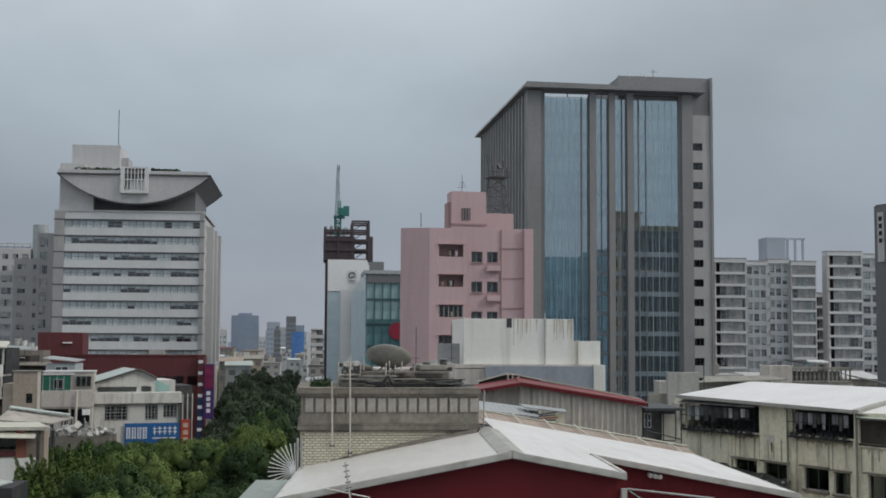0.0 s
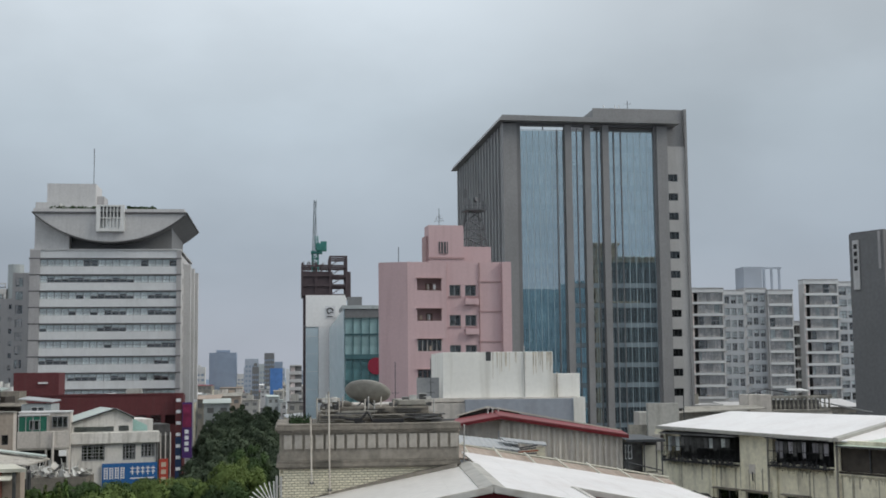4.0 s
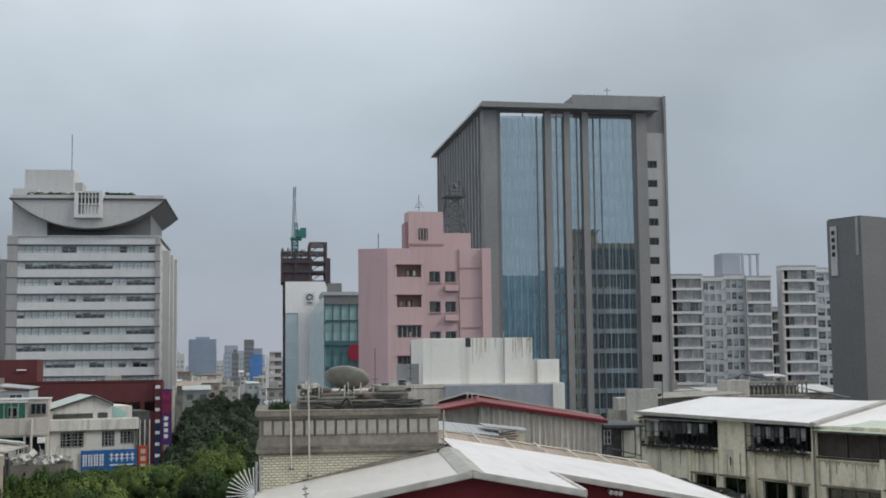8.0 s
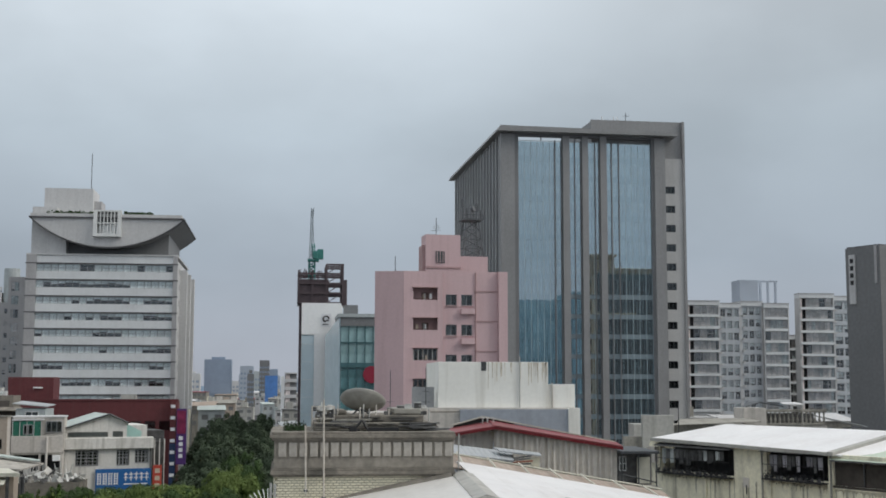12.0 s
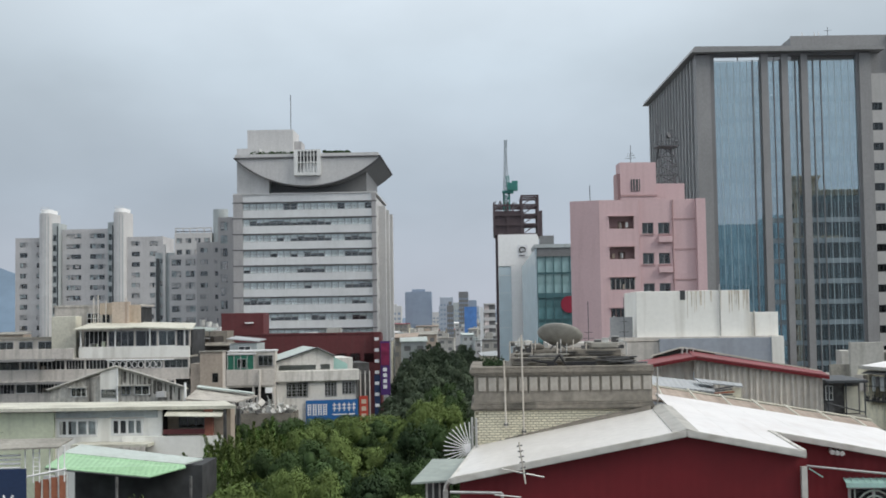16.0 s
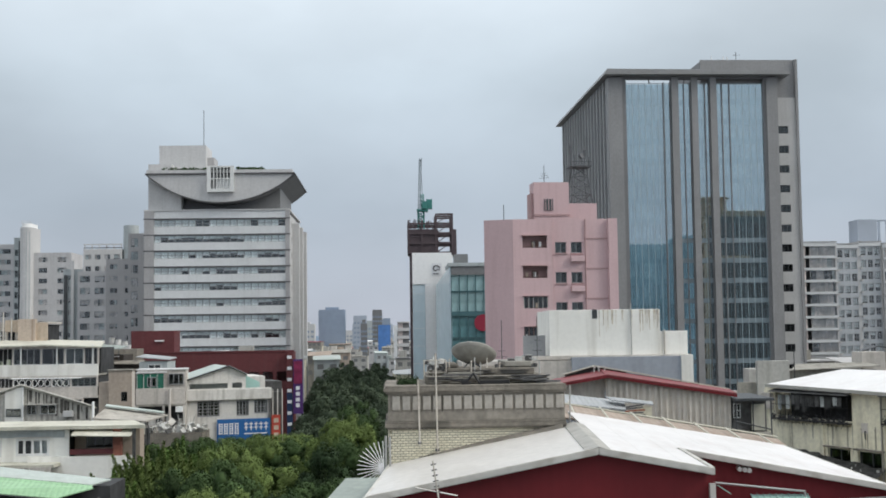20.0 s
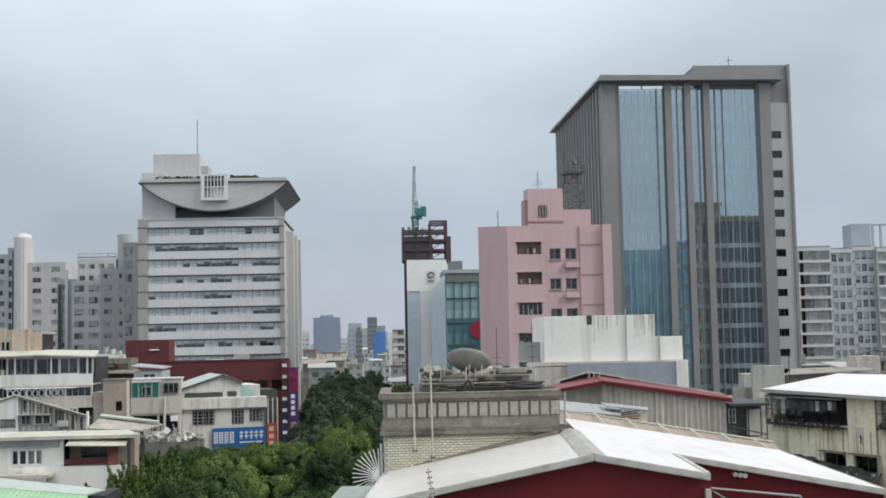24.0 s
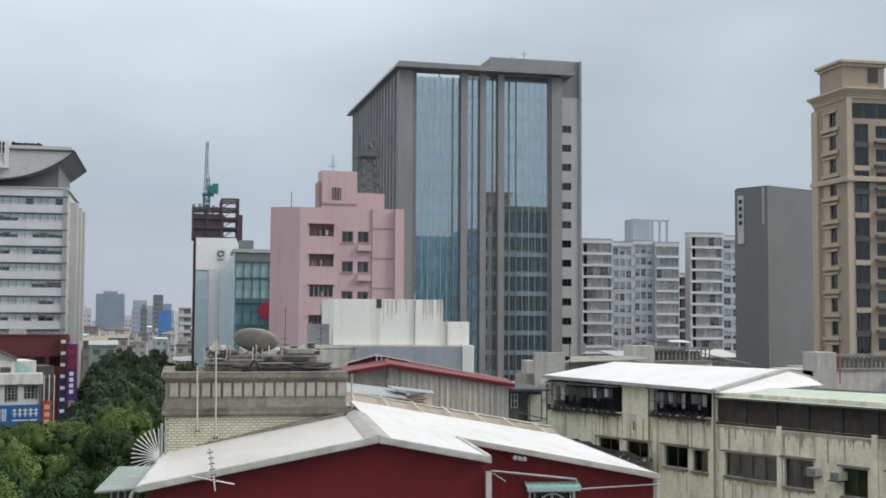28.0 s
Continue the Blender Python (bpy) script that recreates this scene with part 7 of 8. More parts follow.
rw_ = thing("roof_wall", "rain-streaked white roof parapet wall", "wall", 22.2, 75, 0)
box("wall", rw_, (-0.3, 1.7, 0, 0.35, 0, 18.2), "grey_plaster", bevel=0.03)
box("lower_wall", rw_, (-1.4, -0.3, 0.2, 0.6, 0, 16.9), "concrete")
box("grey_roof", rw_, (1.9, 7.5, 1.0, 5, 0, 17.55), "concrete")
sheet("ribbed_roof", rw_, [(2.0, 0.5, 17.6), (7.5, 0.5, 17.8), (7.5, 3, 17.95), (3.0, 3, 17.9)], 0.05, "concrete")
bar("aerial", rw_, (1.9, -0.3, 17), (1.9, -0.3, 18.9), 0.03, "dark_metal")

# ---- low houses on the other side of the avenue ----
def gable_house():
    t = thing("gable_house", "white gabled house with a teal roof and blue shop banner", "house", -21.85, 130, 0, 16)
    W, ZRI = 9.0, 17.0
    wins = [(1.4, 3.7, 11.9, 13.5), (5.45, 6.75, 11.9, 13.5), (7.3, 8.7, 12.1, 13.5)]
    wall("wall", t, 0, W, 0, 14.7, 0, 0.25, wins, "pale_plaster")
    tops = [(0.7, 4.6, 14.75, 15.3), (5.1, 6.1, 14.8, 15.35)]
    prism("gable", t, [(0.2, 14.7), (6.5, 14.7), (6.5, 16.2), (4.7, ZRI), (0.2, 15.6)], 0.5, 0.7, "pale_plaster")
    prism("aqua_gable", t, [(6.5, 14.7), (8.1, 14.7), (8.1, 15.3), (6.5, 16.1)], 1.2, 1.35, "aqua", "pale aqua sheet gable")
    box("rear_upper", t, (6.5, W - 0.1, 2.5, 10, 14.5, 15.9), "pale_plaster")
    for a, b, c, d in tops:
        box("strip_window", t, (a, b, 0.44, 0.52, c, d), "glass_dark")
    box("parapet", t, (-0.1, W + 0.1, -0.4, 0.0, 13.62, 14.7), "pale_plaster", bevel=0.03)
    box("ledge", t, (-0.1, W + 0.1, 0.0, 0.5, 14.7, 14.78), "pale_plaster")
    box("room", t, (0.4, W - 0.4, 1.4, 10, 0, 14.5), "interior")
    box("side_wall", t, (0, 0.3, 0.25, 10, 0, 15.5), "pale_plaster")
    box("side_wall", t, (W - 0.3, W, 0.25, 10, 0, 14.6), "pale_plaster")
    sheet("roof_slope", t, [(0.0, 0.2, 15.6), (4.7, 0.2, ZRI + 0.1), (4.7, 11, ZRI + 0.1), (-0.5, 11, 15.5)], 0.08, "teal_roof")
    sheet("roof_slope", t, [(4.7, 0.2, ZRI + 0.1), (6.6, 0.2, 16.2), (8.3, 11, 15.5), (4.7, 11, ZRI + 0.1)], 0.08, "teal_roof")
    for a, b in (((0.0, 15.6), (4.7, ZRI + 0.1)), ((4.7, ZRI + 0.1), (6.6, 16.2))):
        bar("verge", t, (a[0], 0.15, a[1]), (b[0], 0.15, b[1]), 0.09, "dark_metal")
    for w in wins:
        wd = window(t, *w, 0.1, 4, 2, "frame_grey", "glass_dark", 0.07, 0.08)
        n = int((w[1] - w[0]) / 0.35)
        for i in range(n):
            x = w[0] + (i + 0.5) * (w[1] - w[0]) / n
            bar("security_bar", wd, (x, -0.12, w[2]), (x, -0.12, w[3]), 0.02, "frame_grey", n=4)
        for k in range(5):
            z = w[2] + (k + 0.5) * (w[3] - w[2]) / 5
            bar("security_bar", wd, (w[0], -0.14, z), (w[1], -0.14, z), 0.025, "frame_grey", n=4)
    bar("drain_pipe", t, (0.3, -0.1, 0), (0.3, -0.1, 15.4), 0.07, "clutter_dark")
    bar("drain_pipe", t, (W - 0.1, -0.1, 0), (W - 0.1, -0.1, 14.5), 0.1, "clutter_dark")
    sg = box("banner", t, (3.4, W - 0.1, -0.3, -0.2, 9.0, 11.6), "sign_blue", "bright blue shop banner")
    rng = random.Random(13)
    for i in range(4):
        x = 3.55 + 0.55 * i
        for k in range(5):
            box("character_bar", sg, (x, x + rng.uniform(0.3, 0.45), -0.34, -0.3, 10.1 + 0.24 * k, 10.2 + 0.24 * k), "sign_white")
        for dx in (0.03, 0.32):
            box("character_bar", sg, (x + dx, x + dx + 0.08, -0.335, -0.3, 10.0, 11.2), "sign_white")
    for i in range(5):
        x = 6.2 + 0.52 * i
        box("character_bar", sg, (x, x + 0.4, -0.34, -0.3, 11.0, 11.1), "sign_white")
        box("character_bar", sg, (x, x + 0.4, -0.34, -0.3, 10.65, 10.75), "sign_white")
        box("character_bar", sg, (x + 0.15, x + 0.25, -0.335, -0.3, 10.4, 11.25), "sign_white")
    box("underline", sg, (6.2, 8.6, -0.34, -0.3, 10.0, 10.12), "sign_white")
    rs = box("upright_sign", t, (W + 0.1, W + 1.0, -0.3, -0.1, 9.2, 11.9), "sign_red", "orange-red upright shop sign")
    for k in range(3):
        box("character_bar", rs, (W + 0.3, W + 0.8, -0.34, -0.3, 9.6 + 0.75 * k, 10.05 + 0.75 * k), "peach_wall")
    # clutter between this house and the next
    box("side_shop", t, (W, W + 1.6, 1.5, 9, 0, 14.2), "clutter_dark")
    box("side_shop_upper", t, (W, W + 1.8, 3, 9, 14.2, 15.3), "clutter_dark")
    for x in (0.5, 1.0, 1.5):
        bar("cable_post", t, (W + x, 1.2, 9), (W + x, 1.2, 14.5), 0.05, "pale_plaster")


gable_house()


def green_balcony_house():
    t = thing("balcony_house", "white balconied house with a green netted window", "house", -25.9, 126, 0, 6)
    W = 4.8
    box("back_wall", t, (0, W, 1.6, 6, 0, 16.85), "pale_wall")
    box("green_net", t, (0.1, 2.75, 0.2, 0.3, 15.1, 16.55), "green_net", "dark green netting over a window")
    for k in range(5):
        bar("net_pole", t, (0.1 + 0.66 * k, 0.14, 15.1), (0.1 + 0.66 * k, 0.14, 16.6), 0.03, "pale_grey", n=5)
    box("net_frame", t, (0, 2.9, 0.1, 1.6, 16.6, 16.72), "pale_grey")
    window(t, 1.1, 2.0, 15.25, 16.2, 0.1, 2, 1, "frame_grey", "glass_dark", 0.06, 0.08)
    window(t, 3.1, 4.6, 15.4, 16.5, 1.5, 3, 1, "frame_grey", "glass_dark", 0.06, 0.08)
    box("parapet", t, (0, W, 0, 0.25, 13.5, 15.1), "pale_wall", bevel=0.03)
    box("floor", t, (0, W, 0, 1.6, 13.3, 13.5), "concrete")
    # near-black block paints the shade of the open storey
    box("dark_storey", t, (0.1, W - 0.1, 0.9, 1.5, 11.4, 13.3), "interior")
    box("parapet", t, (0, W, 0, 0.25, 0, 11.4), "pale_wall")
    for x in (0.0, 2.6, W - 0.2):
        box("pier", t, (x, x + 0.2, 0.0, 1.6, 11.4, 13.4), "pale_wall")
    bar("white_pipe", t, (3.3, -0.2, 10.5), (3.35, -0.2, 15.0), 0.14, "pale_wall")
    box("air_conditioner", t, (3.9, 4.6, -0.3, 0.1, 12.7, 13.25), "white_clean", bevel=0.03)
    for x, w, h in ((0.5, 0.5, 0.7), (1.2, 0.7, 1.1), (2.9, 0.4, 0.9), (4.1, 0.4, 0.6)):
        box("stored_box", t, (x, x + w, 0.4, 0.8, 11.4, 11.4 + h), "clutter_pale")
    box("roof", t, (-0.1, W + 0.1, 1.5, 6, 16.85, 16.97), "pale_grey")


green_balcony_house()

tb = thing("tan_stair_box", "plain tan stair house with one small window", "building", -27.0, 119, 0, 0)
wall("wall", tb, 0, 2.15, 0, 17.1, 0, 0.2, [(1.15, 1.75, 14.2, 15.1)], "brown_wall")
window(tb, 1.15, 1.75, 14.2, 15.1, 0.1, 1, 1, "frame_dark", "glass_dark", 0.05, 0.06)
box("side_wall", tb, (1.95, 2.15, 0.2, 1.6, 0, 17.1), "pale_wall")
box("inside", tb, (0.1, 1.95, 0.6, 1.6, 0, 17.0), "interior")
box("roof", tb, (-0.1, 2.25, -0.1, 1.7, 17.1, 17.2), "concrete")
box("brick_strip", tb, (-1.0, 0.0, 0.4, 3, 0, 16.0), "brown_wall")


def terrace_block():
    """A stepped block of terraces with enclosed balconies."""
    t = thing("terrace_block", "cream terraced apartment block with enclosed balconies", "building", -53, 134, 0, 0)
    rng = random.Random(23)
    # storeys from the top down: (front offset, x0, x1, parapet bottom, parapet top, opening top)
    rows = [(1.2, 9.0, 21.2, 16.2, 17.45, 19.2), (0.0, 0.0, 21.4, 13.9, 15.1, 16.1), (-0.6, 0.0, 20.0, 11.3, 12.6, 13.8)]
    for y, a, b, p0, p1, o1 in rows:
        box("parapet", t, (a, b, y, y + 0.25, p0, p1), "white_paint" if y > 1 else "pale_wall", bevel=0.03)
        box("floor", t, (a, b, y + 0.25, y + 4, p0, p0 + 0.2), "concrete")
        box("room", t, (a + 0.1, b - 0.1, y + 1.6, y + 8, p0, o1), "interior")
        x = a + 0.2
        while x < b - 1.2:
            w = min(rng.uniform(1.6, 3.0), b - x - 0.1)
            if rng.random() < 0.75:
                window(t, x, x + w, p1, o1 - 0.05, y + 0.08, rng.choice((2, 3, 4)), 1, rng.choice(("frame_white", "frame_grey", "frame_dark")), "glass_dark", 0.07, 0.08, blind=0.22, rng=rng)
            else:
                for k in range(6):
                    bar("railing", t, (x + k * w / 6, y + 0.1, p1), (x + k * w / 6, y + 0.1, o1), 0.03, "pale_grey", n=4)
            box("pier", t, (x + w, x + w + 0.15, y + 0.02, y + 0.35, p1, o1), "pale_wall")
            x += w + 0.15
        box("beam", t, (a, b, y - 0.05, y + 0.4, o1 - 0.05, o1 + 0.15), "pale_wall")
    box("body", t, (0, 20, 0.2, 9, 0, 11.3), "pale_wall")
    sheet("roof", t, [(8.6, 0.6, 19.45), (15.2, 0.6, 19.55), (16.4, 6, 20.0), (8.9, 6, 20.1)], 0.15, "cream_roof")
    sheet("roof", t, [(15.2, 0.6, 19.6), (21.6, 0.8, 19.3), (20.8, 6, 19.9), (14.9, 6, 20.1)], 0.15, "cream_roof")
    # scrolled white railing on the second terrace
    for k in range(9):
        bm = bmesh.new()
        cx = 12.9 + 0.66 * k
        for i in range(12):
            p, q = math.tau * i / 12, math.tau * (i + 1) / 12
            add_bar(bm, (cx + 0.28 * math.cos(p), -0.12, 15.52 + 0.36 * math.sin(p)), (cx + 0.28 * math.cos(q), -0.12, 15.52 + 0.36 * math.sin(q)), 0.03, 4)
        part("railing_ring", bm, "white_clean", t)
    bar("railing_top", t, (12.4, -0.12, 16.02), (19.8, -0.12, 16.02), 0.06, "white_clean")
    for a, b in ((0.0, 7.0), (-2.0, 9.0)):
        sheet("awning", t, [(a, -1.2 - 0.5 * (a < 0), 16.05 - 2.4 * (a < 0)), (b, -1.2 - 0.5 * (a < 0), 16.05 - 2.4 * (a < 0)), (b, 0, 16.3 - 2.4 * (a < 0)), (a, 0, 16.3 - 2.4 * (a < 0))], 0.08, "clutter_dark", "dark weathered sheet awning")
    for k in range(4):
        box("roof_post", t, (9.2 + 3.8 * k, 9.35 + 3.8 * k, 1.0, 1.15, 17.4, 19.5), "frame_white")
    # roof house and round water tank
    wall("roof_house", t, 4.6, 14.4, 17, 22, 6.2, 0.2, [(8.3, 9.8, 20.0, 21.2), (10.1, 10.9, 20.0, 21.0)], "pale_wall")
    box("roof_house_inside", t, (4.9, 14.2, 7, 12, 17, 21.8), "interior")
    box("roof_house_top", t, (4.5, 14.5, 6.1, 12, 21.9, 22.1), "pale_wall")
    box("roof_house_pier", t, (9.9, 11.4, 5.9, 6.2, 21.0, 22.3), "peach_wall")
    box("roof_house_pier", t, (11.4, 13.3, 5.5, 6.2, 17, 22.4), "stained_peach", "rust-streaked peach rendered wall")
    box("roof_house_pier", t, (13.3, 14.5, 5.9, 6.2, 17, 22.0), "peach_wall")
    for x, h in ((9.2, 22.9), (9.7, 23.2), (10.6, 22.6), (12.9, 22.9)):
        bar("roof_pipe", t, (x, 5.85, 17), (x, 5.85, h), 0.07, "pale_wall")
    window(t, 8.3, 9.8, 20.0, 21.2, 6.25, 3, 2, "frame_white", "glass_dark", 0.07, 0.08)
    window(t, 10.1, 10.9, 20.0, 21.0, 6.25, 2, 1, "frame_dark", "glass_dark", 0.07, 0.08)
    box("water_tank", t, (5.5, 8.25, 2.6, 4.6, 15, 20.85), "cream_roof", "cream rendered roof water tank", bevel=0.08)
    rng = random.Random(24)
    for k in range(44):
        x = rng.uniform(0.3, 20.5)
        y, z = rng.choice(((1.35, 17.45), (0.35, 15.1), (-0.25, 12.6)))
        if y > 1 and x < 9.3:
            continue
        box("balcony_clutter", t, (x, x + rng.uniform(0.25, 0.8), y + 0.1, y + 0.4, z - 0.1, z + rng.uniform(0.2, 0.8)), rng.choice(("clutter_dark", "clutter_pale", "cloth_pale", "brown_wall", "green_wall")))
    box("rear_storey", t, (-4, 5.8, 5, 10, 0, 18.4), "pale_wall")
    box("parapet", t, (-6, 8.9, -0.2, 0.06, 16.2, 17.35), "pale_wall", bevel=0.03)
    box("terrace_floor", t, (-6, 8.9, 0.06, 5, 16.2, 16.35), "concrete")
    box("rear_coping", t, (-4.1, 5.85, 4.8, 5.2, 18.4, 18.6), "concrete")
    for k in range(4):
        window(t, -3.4 + 2.2 * k, -1.8 + 2.2 * k, 17.1, 18.1, 4.9, 2, 1, "frame_grey", "glass_dark", 0.06, 0.08)


terrace_block()


def rear_shelter():
    t = thing("dark_roof_shelter", "dark low sheet-roofed roof shelter between two houses", "shelter", -38.0, 150, 0)
    box("wall", t, (0, 5.6, 0.6, 6, 0, 18.2), "brown_screen")
    sheet("roof", t, [(-0.3, -0.4, 19.3), (5.4, -0.4, 18.9), (5.0, 6, 19.2), (-0.3, 6, 19.6)], 0.08, "shelter_sheet")
    sheet("lower_roof", t, [(-0.2, -1.4, 17.25), (8.2, -1.4, 17.15), (8.2, 0.6, 17.5), (-0.2, 0.6, 17.6)], 0.1, "old_concrete")
    box("lower_wall", t, (0.1, 8.0, -1.0, 0.5, 0, 17.1), "brown_screen")
    rng = random.Random(83)
    for k in range(8):
        bar("post", t, (0.1 + 0.72 * k, 0.1, 17.4), (0.1 + 0.72 * k, 0.1, 19.0), 0.05, "dark_metal")
    for k in range(12):
        x = rng.uniform(0.1, 5)
        box("stored_goods", t, (x, x + rng.uniform(0.2, 0.7), 0.25, 0.55, 17.5, 17.8 + rng.random() * 0.8), rng.choice(("clutter_dark", "clutter_pale", "rust_panel")))
    bar("rail", t, (0.0, 0.05, 18.1), (5.2, 0.05, 18.0), 0.05, "pale_grey")
    wt_ = thing("roof_tanks", "pale water tanks on a small roof house", "water tank", -43.4, 185, 0)
    box("roof_house", wt_, (0, 5.5, 0, 5, 0, 18.6), "old_concrete")
    for k in range(3):
        part("tank", add_bar(bmesh.new(), (1.7 + 0.95 * k, 0.8, 18.6), (1.7 + 0.95 * k, 0.8, 20.3 - 0.3 * k), 0.42, 12), "clutter_pale", wt_)
    box("tank_stand", wt_, (0.9, 4.4, 0.2, 1.4, 18.6, 19.2), "pale_grey")
    h = thing("blue_grey_roof_house", "small pale roof house with a bluish sheet roof", "house", -28.4, 140, 0)
    box("wall", h, (0, 3.1, 0, 5, 0, 17.5), "blue_grey_wall")
    sheet("roof", h, [(-0.3, -0.3, 18.1), (3.3, -0.3, 17.75), (3.3, 5, 17.9), (-0.3, 5, 18.3)], 0.1, "blue_roof")
    window(h, 1.0, 2.4, 16.3, 17.2, -0.06, 2, 1, "frame_white", "glass_dark", 0.06, 0.05)


rear_shelter()


def stained_house():
    t = thing("stained_gable_house", "low gabled roof house of black-stained sheets", "house", -33.2, 95, 0, 0)
    prism("wall", t, [(0.0, 0), (3.9, 0), (3.9, 16.0), (0.0, 15.0)], 0.3, 0.45, "stained_sheet")
    wall("wall", t, 3.9, 5.2, 0, 15.9, 0.15, 0.2, [(4.0, 5.1, 14.35, 14.95)], "white_paint")
    prism("wall_top", t, [(3.9, 15.9), (5.2, 15.9), (5.2, 16.6), (3.9, 16.3)], 0.15, 0.35, "white_paint")
    rng = random.Random(52)
    for i in range(15):
        x = 5.45 + 0.32 * i + rng.uniform(-0.1, 0.1)
        top, w, h = 16.5 - (x - 5.2) * 0.315, rng.uniform(0.04, 0.13), rng.uniform(0.5, 1.5)
        prism("black_run", t, [(x - w, top), (x + w, top), (x + w * 0.8, top - h * 0.93), (x, top - h), (x - w * 0.9, top - h * 0.9)], 0.285, 0.297, "drip_stain")
    prism("wall", t, [(5.2, 0), (10.3, 0), (10.3, 15.0), (5.2, 16.6)], 0.3, 0.45, "stained_sheet")
    sheet("roof_slope", t, [(-0.2, 0, 14.95), (5.15, 0, 16.72), (5.15, 1.0, 16.6), (-0.2, 1.0, 14.83)], 0.08, "stained_sheet")
    sheet("roof_slope", t, [(5.15, 0, 16.72), (10.5, 0, 15.05), (10.5, 1.0, 14.93), (5.15, 1.0, 16.6)], 0.08, "cream_roof")
    for a, b in (((-0.2, 14.98), (5.15, 16.75)), ((5.15, 16.75), (10.5, 15.08))):
        bar("verge", t, (a[0], -0.03, a[1]), (b[0], -0.03, b[1]), 0.06, "white_trim")
    bar("corner_post", t, (5.25, 0.1, 14), (5.25, 0.1, 16.6), 0.06, "white_clean")
    window(t, 4.0, 5.1, 14.35, 14.95, 0.1, 2, 1, "frame_dark", "glass_dark", 0.05, 0.08)
    window(t, 1.6, 2.8, 14.4, 15.1, 0.22, 3, 1, "frame_white", "glass_dark", 0.05, 0.08)
    window(t, 6.5, 7.7, 14.5, 15.2, 0.22, 2, 1, "frame_white", "glass_dark", 0.05, 0.08)
    window(t, 5.5, 6.2, 14.5, 15.2, 0.22, 2, 1, "frame_grey", "glass_dark", 0.05, 0.08)
    for a, b, c, d in ((1.6, 2.8, 14.4, 15.1), (6.5, 7.7, 14.5, 15.2), (5.5, 6.2, 14.5, 15.2)):
        # thin near-black sheet paints an unlit room onto the solid wall
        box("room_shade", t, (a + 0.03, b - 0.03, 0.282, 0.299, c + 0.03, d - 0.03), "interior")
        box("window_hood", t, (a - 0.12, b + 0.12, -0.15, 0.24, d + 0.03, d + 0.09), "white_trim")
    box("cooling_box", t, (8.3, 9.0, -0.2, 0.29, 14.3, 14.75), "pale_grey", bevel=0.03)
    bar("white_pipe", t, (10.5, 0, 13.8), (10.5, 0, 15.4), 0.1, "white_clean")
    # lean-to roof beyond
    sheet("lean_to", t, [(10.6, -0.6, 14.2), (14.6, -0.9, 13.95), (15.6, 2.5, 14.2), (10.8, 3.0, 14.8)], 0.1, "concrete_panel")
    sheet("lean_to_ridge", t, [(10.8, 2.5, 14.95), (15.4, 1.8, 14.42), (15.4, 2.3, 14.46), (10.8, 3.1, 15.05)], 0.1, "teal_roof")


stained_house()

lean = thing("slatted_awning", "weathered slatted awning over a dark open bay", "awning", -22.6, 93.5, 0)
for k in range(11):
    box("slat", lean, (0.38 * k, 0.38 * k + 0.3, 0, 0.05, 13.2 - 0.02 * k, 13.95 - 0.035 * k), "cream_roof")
# near-black box stands for the shade inside the open bay
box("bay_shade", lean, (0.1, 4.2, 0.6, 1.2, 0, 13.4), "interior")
for x in (0.1, 2.1, 4.1):
    bar("post", lean, (x, 0.05, 9), (x, 0.05, 13.9), 0.06, "clutter_dark")
box("front_wall", lean, (0, 4.3, 0.1, 0.3, 0, 12.1), "grey_plaster")


